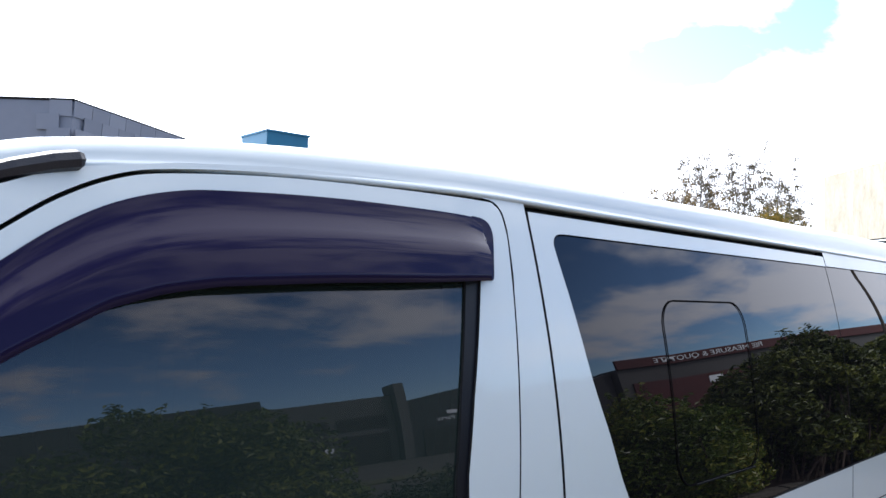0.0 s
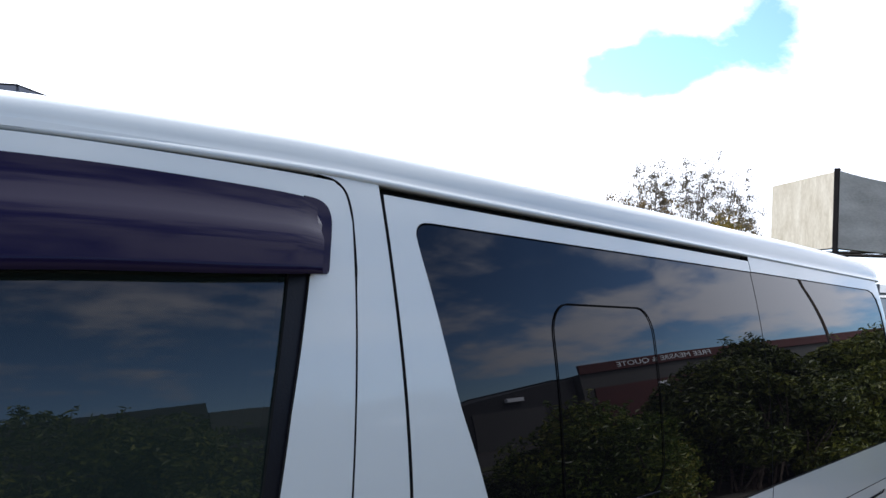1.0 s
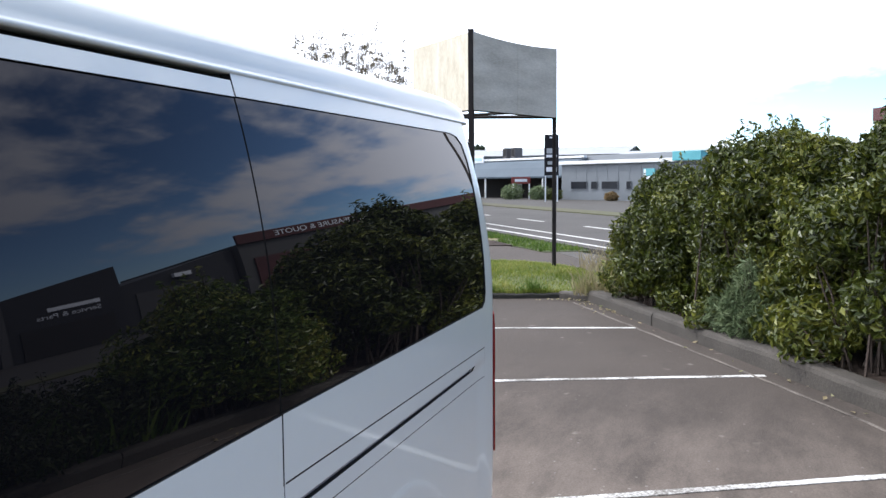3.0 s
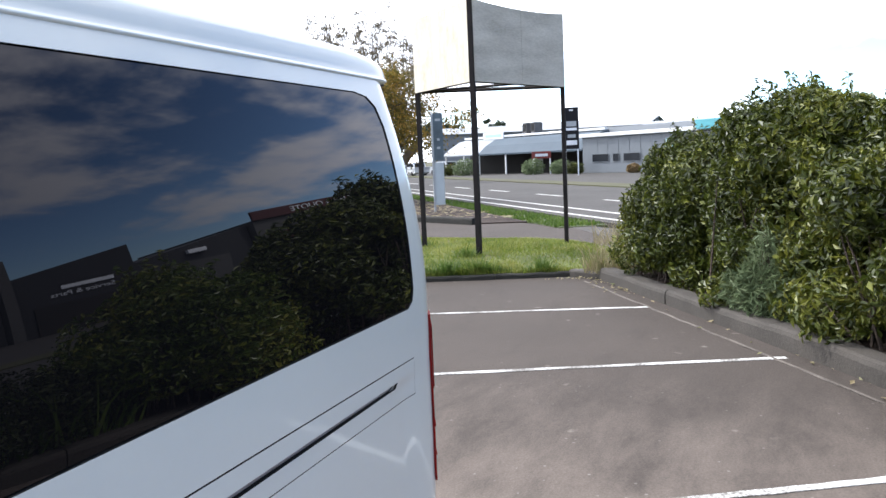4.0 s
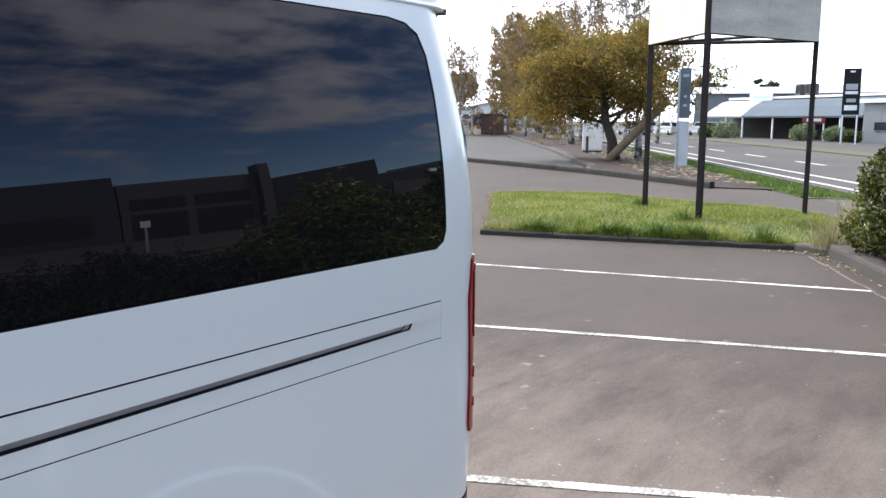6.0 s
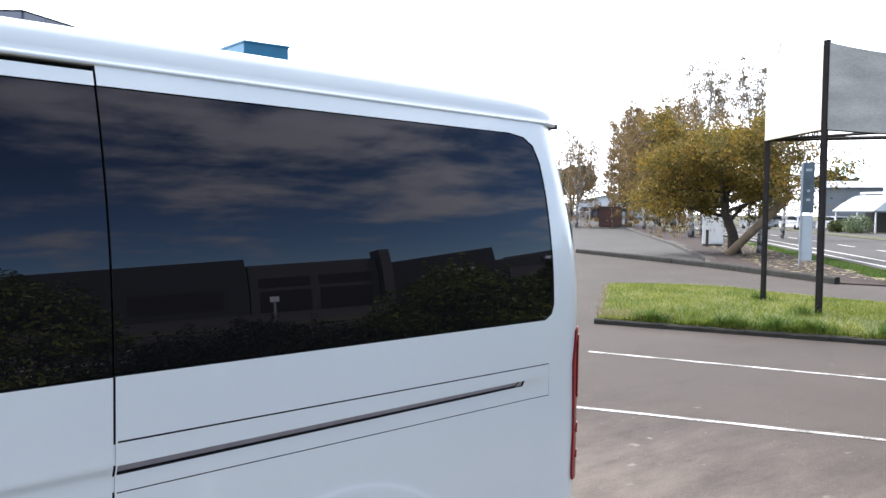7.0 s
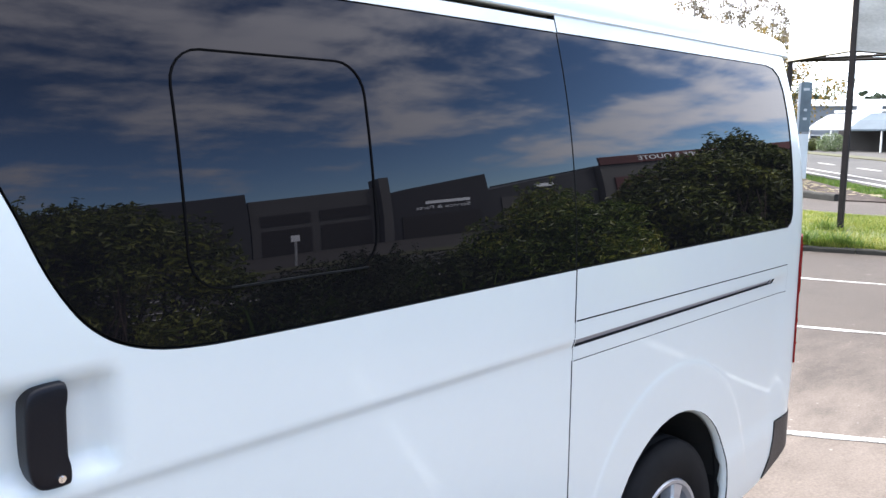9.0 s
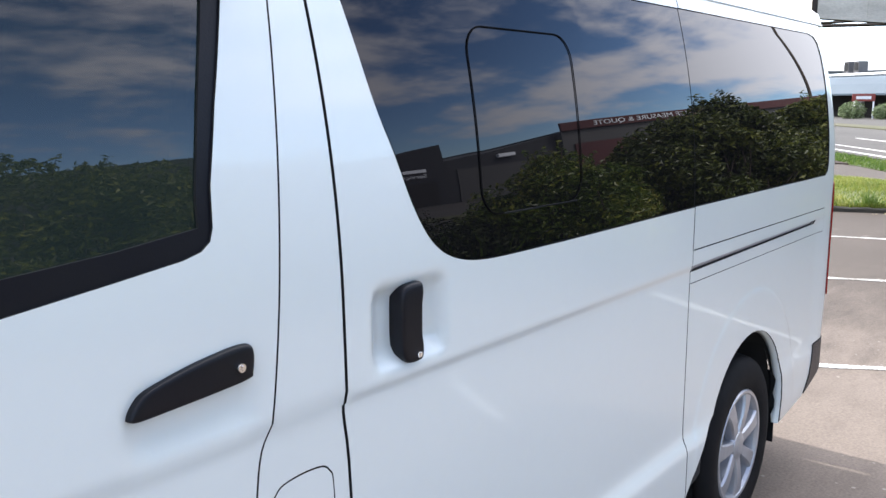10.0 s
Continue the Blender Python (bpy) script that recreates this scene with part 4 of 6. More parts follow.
def grip(outline, y_out, base=0.0, name="door_handle", parent=None, label=""):
    """A rounded handle raised from the flank on an outline."""
    bm = bmesh.new()
    cx, cz = sum(p[0] for p in outline) / len(outline), sum(p[1] for p in outline) / len(outline)
    pts = spread(outline, 0.012)
    rings = []
    for shrink, out in ((1.0, base), (1.0, y_out * 0.3), (0.985, y_out * 0.62), (0.95, y_out * 0.84), (0.88, y_out * 0.96), (0.7, y_out * 1.02), (0.4, y_out * 1.04)):
        ring = []
        for x, z in pts:
            x2, z2 = cx + (x - cx) * (1 - (1 - shrink) * 0.5), cz + (z - cz) * shrink
            ring.append(bm.verts.new((fx(x2) - VB[0], 0.0016 - out - VB[1], z2)))
        rings.append(ring)
    n = len(pts)
    for a, b in zip(rings, rings[1:]):
        for k in range(n):
            bm.faces.new((a[k], a[(k + 1) % n], b[(k + 1) % n], b[k])).smooth = True
    bm.faces.new(rings[-1])
    bmesh.ops.recalc_face_normals(bm, faces=bm.faces[:])
    return vpart(name, bm, GLOSSBLACK, parent, label)


h = grip(smooth([(1.215, 1.118), (1.218, 1.127), (1.228, 1.141), (1.248, 1.154), (1.307, 1.169), (1.373, 1.179), (1.405, 1.180), (1.417, 1.175), (1.421, 1.161), (1.418, 1.136), (1.411, 1.127), (1.351, 1.121), (1.278, 1.1165), (1.228, 1.114), (1.215, 1.118)], 3)[:-1], 0.011, -0.015, "door_handle", front_door, "black plastic pull handle with key lock")


def lock(x, z, y_out, parent, r=0.0085):
    x = fx(x) - 0.006
    bm = bmesh.new()
    spin(bm, [(0.0, -0.004), (r * 0.9, -0.004), (r, -0.002), (r, 0.006)], 16, (x - VB[0], 0.0016 - y_out - VB[1], z))
    box(bm, x - VB[0] - 0.0012, x - VB[0] + 0.0012, 0.0016 - y_out - 0.006 - VB[1], 0.0016 - y_out - VB[1], z - 0.004, z + 0.004)
    return vpart("key_lock", bm, CHROME, parent, "round chrome key lock")


lock(1.397, 1.149, 0.0125, h, 0.0072)

FLAP = smooth([(1.447, 0.80), (1.452, 0.90), (1.460, 0.921), (1.477, 0.933), (1.52, 0.938), (1.561, 0.935), (1.578, 0.922), (1.586, 0.90), (1.588, 0.80), (1.57, 0.765), (1.47, 0.765), (1.447, 0.80)], 4)[:-1]
FLAP_IN = [(1.518 + (x - 1.518) * 0.965, 0.85 + (z - 0.85) * 0.965) for x, z in FLAP]
GAP_B = smooth([(x - 0.006, z) for x, z in ((1.597, 1.822), (1.599, 1.68), (1.605, 1.505), (1.611, 1.308), (1.617, 1.05), (1.614, 1.012), (1.628, 0.854), (1.636, 0.30))], 4)
pillar = [(1.592, 1.835), (1.477, 1.835), (1.477, 1.8235)] + smooth([(1.479, 1.8235), (1.495, 1.8225), (1.508, 1.819), (1.518, 1.812), (1.5245, 1.802), (1.528, 1.785), (1.5285, 1.764), (1.5245, 1.70)], 4) + [(x + 0.0038, z) for x, z in GAP_A] + [(1.404, 0.45), (1.405, 0.36), (1.43, 0.28), (1.629, 0.28)] + GAP_B[::-1]
centre_pillar = vpart("centre_pillar", panel(pillar, [FLAP]), PAINT)
vpart("fuel_flap", panel(FLAP_IN, (), 0.0, 0.015), PAINT, centre_pillar, "white fuel filler flap")

SLIDE_TOP = 1.8130
LEFT_EDGE = [(x + 0.0070, z) for x, z in GAP_B if z < 1.80]
WIN_LEFT = smooth([(1.700, 1.781), (1.676, 1.778), (1.662, 1.766), (1.662, 1.745), (1.676, 1.685), (1.716, 1.53), (1.757, 1.43), (1.79, 1.35), (1.826, 1.291), (1.86, 1.258), (1.898, 1.237), (1.945, 1.2235), (2.0, 1.2165), (2.08, 1.2135), (2.31, 1.2125)], 4)
slide = [(1.5995, SLIDE_TOP)] + LEFT_EDGE + [(3.0455, 0.30), (3.0455, 1.216)] + WIN_LEFT[::-1] + [(3.0455, 1.784), (3.0455, SLIDE_TOP)]
sliding_door = vpart("sliding_door", panel(slide, (), 0.0, 0.022, 0.015, folds=[spread([(1.62, z), (3.03, z)], 0.02, False) for z in (1.019, 1.0265, 1.034, 1.041)]), PAINT, None, "white sliding side door with body crease")
slide_glass = WIN_LEFT + [(3.0455, 1.216), (3.0455, 1.784)]
slide_glass = [(x + 0.004 * ramp(2.1, 1.8, x), z + (0.004 if z < 1.5 else -0.003)) for x, z in slide_glass]
window = vpart("window_glass", panel(slide_glass, (), 0.003, 0.004, 0.02), PRIVACY, sliding_door, "black privacy glass mirroring sky and hedge")


def rounded(x0, x1, z0, z1, r, n=6):
    return arc(x1 - r, z1 - r, r, 0, 90, n) + arc(x0 + r, z1 - r, r, 90, 180, n) + arc(x0 + r, z0 + r, r, 180, 270, n) + arc(x1 - r, z0 + r, r, 270, 360, n)


bm = bmesh.new()
loop = spread(rounded(2.003, 2.392, 1.300, 1.668, 0.058), 0.03)
pts = [Vector((fx(x) - VB[0], side_y(x, z) + 0.0015 - VB[1], fz(z))) for x, z in loop]
rings = []
for i, p in enumerate(pts):
    d = (pts[(i + 1) % len(pts)] - pts[i - 1]).normalized()
    s = d.cross(Vector((0, 1, 0))).normalized()
    rings.append([bm.verts.new(p + s * a + Vector((0, b, 0))) for a, b in ((-0.0018, 0.0), (-0.0014, -0.0009), (0.0014, -0.0009), (0.0018, 0.0))])
for i in range(len(rings)):
    a, b = rings[i], rings[(i + 1) % len(rings)]
    for k in range(3):
        bm.faces.new((a[k], a[k + 1], b[k + 1], b[k]))
bmesh.ops.recalc_face_normals(bm, faces=bm.faces[:])
vent = vpart("vent_frame", bm, GASKET, window, "thin black frame of the sliding vent pane")
vpart("vent_channel", panel([(2.075, 1.2985), (2.365, 1.2985), (2.365, 1.3015), (2.075, 1.3015)], (), -0.0015, 0.003, 0.03), DULLSTEEL, vent, "dull grey channel along the vent's foot")
h = grip(smooth([(1.7465, 1.150), (1.7482, 1.185), (1.7567, 1.201), (1.7721, 1.206), (1.7969, 1.207), (1.8041, 1.203), (1.805, 1.190), (1.802, 1.178), (1.8016, 1.092), (1.805, 1.084), (1.805, 1.066), (1.7994, 1.060), (1.7721, 1.060), (1.7585, 1.067), (1.7499, 1.084), (1.7465, 1.115), (1.7465, 1.150)], 3)[:-1], 0.010, -0.024, "door_handle", sliding_door, "black upright pull handle in a recess")
lock(1.795, 1.074, 0.0105, h, 0.006)

RC, RR = (3.630, 0.335), 0.385
ARCH = arc(RC[0], RC[1], RR, -12, 192, 26, 0.97)
quarter = [(3.0505, 1.832), (3.0505, 1.785), (4.319, 1.786), (4.385, 1.777), (4.425, 1.752), (4.445, 1.70), (4.453, 1.60), (4.459, 1.40), (4.459, 1.262), (4.447, 1.232), (4.415, 1.215), (3.774, 1.216), (3.0505, 1.217), (3.0505, 0.30), (3.06, 0.315), (3.13, 0.385), (3.20, 0.455)]
quarter = quarter + [p for p in ARCH[::-1] if p[1] > 0.50 or p[0] > 3.7][:-1] + [(4.03, 0.25), (4.30, 0.285), (4.378, 0.362), (4.402, 0.42), (4.410, 0.489), (4.668, 0.50), (4.670, 1.2), (4.658, 1.45), (4.621, 1.75), (4.612, 1.832)]
slot = [(3.054, 1.0200), (4.315, 1.0222), (4.318, 1.0395), (3.054, 1.0400)]
cut_up = [(3.0545, 1.0850), (4.436, 1.0762), (4.436, 1.0790), (3.0545, 1.0890)]
cut_low = [(3.0545, 0.9830), (4.442, 0.9765), (4.442, 0.9785), (3.0545, 0.9855)]
cut_end = [(4.4402, 0.9810), (4.4407, 0.9810), (4.4372, 1.074), (4.4367, 1.074)]
rear_quarter = vpart("rear_quarter", panel(quarter, [slot, cut_up, cut_low, cut_end], 0.0, 0.022, 0.014, folds=[arc(3.63, 0.338, r, 8, 172, 90) for r in (0.515, 0.520, 0.526, 0.531)]), PAINT, None, "white rear quarter panel with door rail")
rear_glass = [(3.0508, 1.782), (4.319, 1.783), (4.383, 1.774), (4.423, 1.749), (4.442, 1.698), (4.450, 1.60), (4.456, 1.40), (4.456, 1.263), (4.444, 1.235), (4.413, 1.219), (3.774, 1.220), (3.0508, 1.221)]
vpart("window_glass", panel(rear_glass, (), 0.003, 0.004, 0.02), PRIVACY, rear_quarter, "black privacy glass mirroring sky and hedge")
vpart("door_rail", panel([(3.056, 1.0250), (4.312, 1.0265), (4.312, 1.046), (3.056, 1.046)], (), 0.007, 0.02), RAIL, rear_quarter, "grey steel runner of the sliding door")
for z0, z1 in ((0.9865, 1.0185), (1.0415, 1.0835)):
    vpart("rail_cover", panel([(3.0440, z0), (3.0524, z0), (3.0524, z1), (3.0440, z1)], (), 0.0012, 0.01, 0.004), PAINT, rear_quarter)
vpart("rail_stop", panel([(4.285, 1.0235), (4.314, 1.0235), (4.314, 1.0375), (4.300, 1.0375)], (), 0.005, 0.02, 0.01), SILVER, rear_quarter)
LAMP = [(4.588, 1.168), (4.604, 1.176), (4.672, 1.172), (4.681, 0.9), (4.677, 0.70), (4.624, 0.680), (4.576, 0.680), (4.568, 0.70), (4.570, 0.76), (4.576, 0.84), (4.572, 0.95), (4.566, 1.06), (4.568, 1.075), (4.579, 1.12)]
lamp = vpart("tail_lamp", panel(LAMP, (), -0.0075, 0.03, 0.012), RED_LENS, None, "tall slim red tail lamp on the rear corner", RED_LENS)
for k, (z0, z1, o) in enumerate(((0.945, 1.150, 0.0115), (0.828, 0.858, 0.0112), (0.745, 0.768, 0.0108))):
    x0 = 4.598
    vpart("lens_ridge", panel([(x0, z0 + 0.012), (x0 + 0.012, z0), (4.674, z0), (4.674, z1), (x0 + 0.02, z1), (x0, z1 - 0.02)], (), -o, 0.012, 0.012), RED_LENS, lamp, "", RED_LENS)
vpart("bumper_corner", panel([(4.407, 0.485), (4.673, 0.496), (4.678, 0.43), (4.61, 0.385), (4.47, 0.335), (4.315, 0.292), (4.376, 0.356), (4.399, 0.42)], (), -0.004, 0.05), TRIM, None, "black plastic rear bumper corner")

# inner shell, near-black so its colour gives the shut lines their shade
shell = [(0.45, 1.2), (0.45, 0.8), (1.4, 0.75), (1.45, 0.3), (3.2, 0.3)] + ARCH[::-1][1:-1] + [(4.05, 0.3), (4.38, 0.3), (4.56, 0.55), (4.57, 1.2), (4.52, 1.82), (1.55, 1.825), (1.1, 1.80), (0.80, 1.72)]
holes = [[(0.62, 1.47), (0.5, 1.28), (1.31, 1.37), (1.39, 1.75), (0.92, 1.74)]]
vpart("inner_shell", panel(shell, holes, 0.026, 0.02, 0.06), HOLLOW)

# front wing and windscreen pillar
wing = [(0.02, 0.30), (-0.02, 0.62), (0.02, 0.9), (0.12, 1.06), (0.26, 1.17), (0.45, 1.43), (0.58, 1.60), (0.66, 1.695), (0.73, 1.757), (0.80, 1.785), (0.93, 1.807), (1.08, 1.822), (1.30, 1.831), (1.4765, 1.835), (1.4765, 1.8235)] + [(x - 0.001, z + 0.005) for x, z in DOOR_TOP[:-15]][::-1] + [(0.555, 1.527), (0.394, 1.335), (0.329, 1.2), (0.329, 0.9), (0.395, 0.755), (0.9, 0.735)] + arc(1.08, 0.36, 0.41, 100, 185, 10) + [(0.6, 0.3)]
vpart("front_wing", panel(wing), PAINT, None, "white front wing and windscreen pillar")
for name, zs, mat in (("nose", [(0.05, 0.30), (0.0, 0.62), (0.04, 0.9), (0.14, 1.06), (0.27, 1.16)], PAINT), ("windscreen", [(0.275, 1.165), (0.46, 1.425), (0.59, 1.60), (0.67, 1.695), (0.74, 1.757), (0.82, 1.79)], CABGLASS)):
    bm = bmesh.new()
    rows = []
    for x, z in zs:
        e = side_y(x, z)
        row = []
        for i in range(25):
            f = i / 24
            bow = 0.16 * (1 - (2 * f - 1) ** 2) * (1.0 if z < 1.2 else max(0.3, 1 - (z - 1.2)))
            row.append(bm.verts.new((x - bow - VB[0], e + (WIDE - 2 * e) * f - VB[1], z)))
        rows.append(row)
    for a, b in zip(rows, rows[1:]):
        for i in range(24):
            bm.faces.new((a[i], b[i], b[i + 1], a[i + 1])).smooth = True
    geo = bmesh.ops.extrude_face_region(bm, geom=bm.faces[:])
    for v in geo["geom"]:
        if isinstance(v, bmesh.types.BMVert):
            v.co.x += 0.02
    vpart(name, bm, mat)


# roof skin with drip moulding
def gutter_z(x):
    return 1.8335 - float(np.interp(x, (0.60, 0.73, 0.79, 0.92, 1.04, 1.21, 1.40, 1.52), (0.086, 0.055, 0.042, 0.0285, 0.0185, 0.010, 0.003, 0.0)))


bm = bmesh.new()
SECTION = [(0.030, -0.004), (0.001, -0.004), (-0.004, -0.0015), (-0.0045, 0.003), (-0.0015, 0.006), (0.001, 0.009), (0.0025, 0.021), (0.005, 0.036), (0.0085, 0.050), (0.014, 0.062), (0.024, 0.0715), (0.042, 0.079), (0.075, 0.086), (0.14, 0.094), (0.28, 0.106), (0.45, 0.115), (0.6, 0.119), (0.735, 0.12)]
rows = []
xs = [0.70, 0.74, 0.78, 0.84, 0.92, 1.0, 1.1, 1.2, 1.3, 1.4, 1.5, 1.6, 1.75, 1.9, 2.1, 2.3, 2.5, 2.7, 3.1, 3.5, 3.9, 4.15, 4.3, 4.4, 4.47, 4.53, 4.57, 4.60, 4.622, 4.636]
for x in xs:
    y0, z0 = side_y(min(x, 4.45), 1.83), gutter_z(x)
    tail = max(0.0, (x - 4.30) / 0.328)
    lift = float(np.interp(x, (0.7, 0.85, 1.1, 1.5, 1.8, 2.2, 2.65, 3.2, 3.7), (0.28, 0.38, 0.48, 0.60, 0.71, 0.78, 0.87, 0.94, 1.0)))
    pull = 0.10 * (1 - math.sqrt(max(0.0, 1 - max(0.0, (x - 4.53) / 0.099) ** 2))) if x > 4.53 else 0.0
    row = []
    for i, (dy, dz) in enumerate(SECTION):
        dz2 = dz if dz < 0.012 else 0.012 + (dz - 0.012) * lift * (1 - 0.55 * tail ** 2)
        row.append((y0 + dy + pull, z0 + dz2))
    full = row + [(WIDE - y, z) for y, z in row[::-1]]
    rows.append([bm.verts.new((x - VB[0], y - VB[1], z)) for y, z in full])
for a, b in zip(rows, rows[1:]):
    for i in range(len(a) - 1):
        bm.faces.new((a[i], b[i], b[i + 1], a[i + 1])).smooth = True
bm.faces.new(rows[-1])
bm.faces.new(rows[0][::-1])
bmesh.ops.recalc_face_normals(bm, faces=bm.faces[:])
roof = vpart("roof", bm, PAINT, None, "white ribless van roof with drip edge")
y = side_y(4.45, 1.83)
vpart("moulding_end", cube(4.608 - VB[0], 4.633 - VB[0], y + 0.038 - VB[1], y + 0.075 - VB[1], 1.826, 1.844, bevel=0.004), TRIM, roof, "small black moulding end cap")
bm = bmesh.new()
tube(bm, [(x - VB[0], side_y(x, 1.8) + dy - VB[1], gutter_z(x) + dz) for x, dy, dz in ((0.66, 0.012, -0.010), (0.70, 0.002, -0.004), (0.74, -0.004, 0.001), (0.775, -0.006, 0.004), (0.80, -0.006, 0.005), (0.804, -0.005, 0.005))], [0.007, 0.009, 0.0105, 0.011, 0.011, 0.009], 8)
vpart("roof_moulding", bm, TRIM, roof, "black front end of the drip moulding")

# tail panel, far flank, floor
bm = bmesh.new()
rows = []
for z in (0.30, 0.5, 0.7, 0.9, 1.1, 1.3, 1.5, 1.65, 1.75, 1.835):
    xe = 4.69 - 0.055 * ramp(1.25, 1.85, z) - 0.02 * ramp(0.68, 0.46, z)
    row = []
    for y, dx in ((0.062, -0.041), (0.085, -0.024), (0.12, -0.009), (0.17, 0.002), (0.3, 0.015), (0.845, 0.025)):
        row.append((xe + dx, y + (0.03 + 0.14 * (z - 1.5) if z > 1.5 else 0.0)))
    row += [(x, WIDE - y) for x, y in row[::-1][1:]]
    rows.append([bm.verts.new((x - VB[0], y - VB[1], z)) for x, y in row])
for a, b in zip(rows, rows[1:]):
    for i in range(len(a) - 1):
        bm.faces.new((a[i], a[i + 1], b[i + 1], b[i])).smooth = True
vpart("tailgate", bm, PAINT)
far = [(0.02, 0.30), (-0.02, 0.62), (0.02, 0.9), (0.12, 1.06), (0.26, 1.17), (0.5, 1.46), (0.80, 1.785), (1.1, 1.82), (4.595, 1.832), (4.640, 1.45), (4.65, 0.50), (4.4, 0.27), (4.03, 0.26)] + ARCH[1:-1] + [(3.22, 0.28), (1.5, 0.28)] + arc(1.08, 0.36, 0.41, 0, 180, 14) + [(0.6, 0.3)]
far_side = vpart("far_side", panel(far, [glass_out[:3] + glass_out[5:], slide_glass, rear_glass], 0, 0.022, 0.05, True), PAINT)
for o in (glass_out[:3] + glass_out[5:], slide_glass, rear_glass):
    vpart("window_glass", panel(o, (), 0.003, 0.004, 0.06, True), CABGLASS if o[0][0] < 1 else PRIVACY, far_side)
# floor and cab lining in near-black, the dim interior put into their colour
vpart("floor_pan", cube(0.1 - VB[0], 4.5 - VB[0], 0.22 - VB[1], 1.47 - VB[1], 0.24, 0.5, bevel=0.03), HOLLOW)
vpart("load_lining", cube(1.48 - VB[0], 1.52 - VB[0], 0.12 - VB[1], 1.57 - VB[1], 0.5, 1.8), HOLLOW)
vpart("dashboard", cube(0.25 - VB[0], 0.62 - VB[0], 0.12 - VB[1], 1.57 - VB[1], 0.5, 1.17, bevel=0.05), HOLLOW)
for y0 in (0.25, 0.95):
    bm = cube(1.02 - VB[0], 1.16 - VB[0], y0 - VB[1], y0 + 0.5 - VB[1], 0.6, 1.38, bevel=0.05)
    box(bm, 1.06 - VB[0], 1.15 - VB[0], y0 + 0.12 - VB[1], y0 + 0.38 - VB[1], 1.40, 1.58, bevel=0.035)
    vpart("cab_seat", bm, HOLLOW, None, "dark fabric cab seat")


def wheel(cx, cy, out):
    """A road wheel; out is -1 on the near flank."""
    w = new("wheel")
    w.parent = van
    w.location = (cx - VB[0], cy - VB[1], 0.335 - 0.066)
    w.scale.y = -out
    bm = bmesh.new()
    spin(bm, [(0.205, -0.085), (0.225, -0.098), (0.27, -0.103), (0.305, -0.097), (0.322, -0.085), (0.330, -0.072), (0.333, -0.055), (0.327, -0.052), (0.327, -0.046), (0.335, -0.043), (0.335, -0.012), (0.328, -0.009), (0.328, 0.009), (0.335, 0.012), (0.335, 0.07), (0.32, 0.09), (0.26, 0.10), (0.205, 0.085)], 48)
    for f in bm.faces:
        f.smooth = True
    vpart("tyre", bm, RUBBER, w, "black road tyre with tread grooves")
    cap = vpart("wheel_trim", spin(bmesh.new(), [(0.212, -0.088), (0.207, -0.095), (0.196, -0.094), (0.186, -0.082), (0.182, -0.05), (0.190, -0.045)], 40), SILVER, w, "silver wheel trim with seven broad spokes")
    bm = bmesh.new()
    spin(bm, [(0.0, -0.098), (0.028, -0.097), (0.05, -0.09), (0.056, -0.075), (0.056, -0.045)], 24)
    vpart("hub", bm, SILVER, cap)
    for k in range(7):
        a = 2 * math.pi * k / 7 + 0.3
        d, s = Vector((math.cos(a), 0, math.sin(a))), Vector((-math.sin(a), 0, math.cos(a)))
        bm = bmesh.new()
        rows = []
        for r, wd, o in ((0.045, 0.021, 0.088), (0.085, 0.023, 0.092), (0.12, 0.0245, 0.095), (0.16, 0.029, 0.095), (0.192, 0.037, 0.091)):
            rows.append([bm.verts.new(d * r + s * q * wd + Vector((0, y, 0))) for q, y in ((-1.1, -0.055), (-1, -o + 0.008), (-0.8, -o), (0.8, -o), (1, -o + 0.008), (1.1, -0.055))])
        for a1, b1 in zip(rows, rows[1:]):
            for i in range(5):
                bm.faces.new((a1[i], a1[i + 1], b1[i + 1], b1[i]))
        bmesh.ops.recalc_face_normals(bm, faces=bm.faces[:])
        vpart("spoke", bm, SILVER, cap)
    # near-black disc gives the gaps between spokes their shade by colour
    bm = spin(bmesh.new(), [(0.0, -0.04), (0.184, -0.04), (0.184, 0.05), (0.0, 0.05)], 24)
    vpart("brake_drum", bm, HOLLOW, w)
    return w


for cx in (1.08, 3.645):
    wheel(cx, 0.125, -1)
    wheel(cx, WIDE - 0.125, 1)
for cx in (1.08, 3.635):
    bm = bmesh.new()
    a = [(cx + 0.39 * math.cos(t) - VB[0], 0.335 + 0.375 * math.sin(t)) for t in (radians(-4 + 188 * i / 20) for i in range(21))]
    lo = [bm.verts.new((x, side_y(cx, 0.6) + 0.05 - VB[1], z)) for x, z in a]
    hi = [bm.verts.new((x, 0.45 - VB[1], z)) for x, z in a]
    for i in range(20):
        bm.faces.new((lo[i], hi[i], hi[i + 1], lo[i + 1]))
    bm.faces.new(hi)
    # well coloured near-black for the shade inside the arch
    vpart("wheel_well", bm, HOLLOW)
    bm = bmesh.new()
    rim = [(side_y(x + VB[0], max(0.3, z)) + 0.001 - VB[1], x, z) for x, z in a]
    tube(bm, [(x, y + 0.006, z) for y, x, z in rim if z > 0.5], 0.005, 6)
    vpart("arch_lip", bm, PAINT)

vpart("mud_flap", cube(4.022 - VB[0], 4.032 - VB[0], 0.030 - VB[1], 0.42 - VB[1], 0.16, 0.46, bevel=0.003), RUBBER, None, "black rubber flap behind the rear wheel")

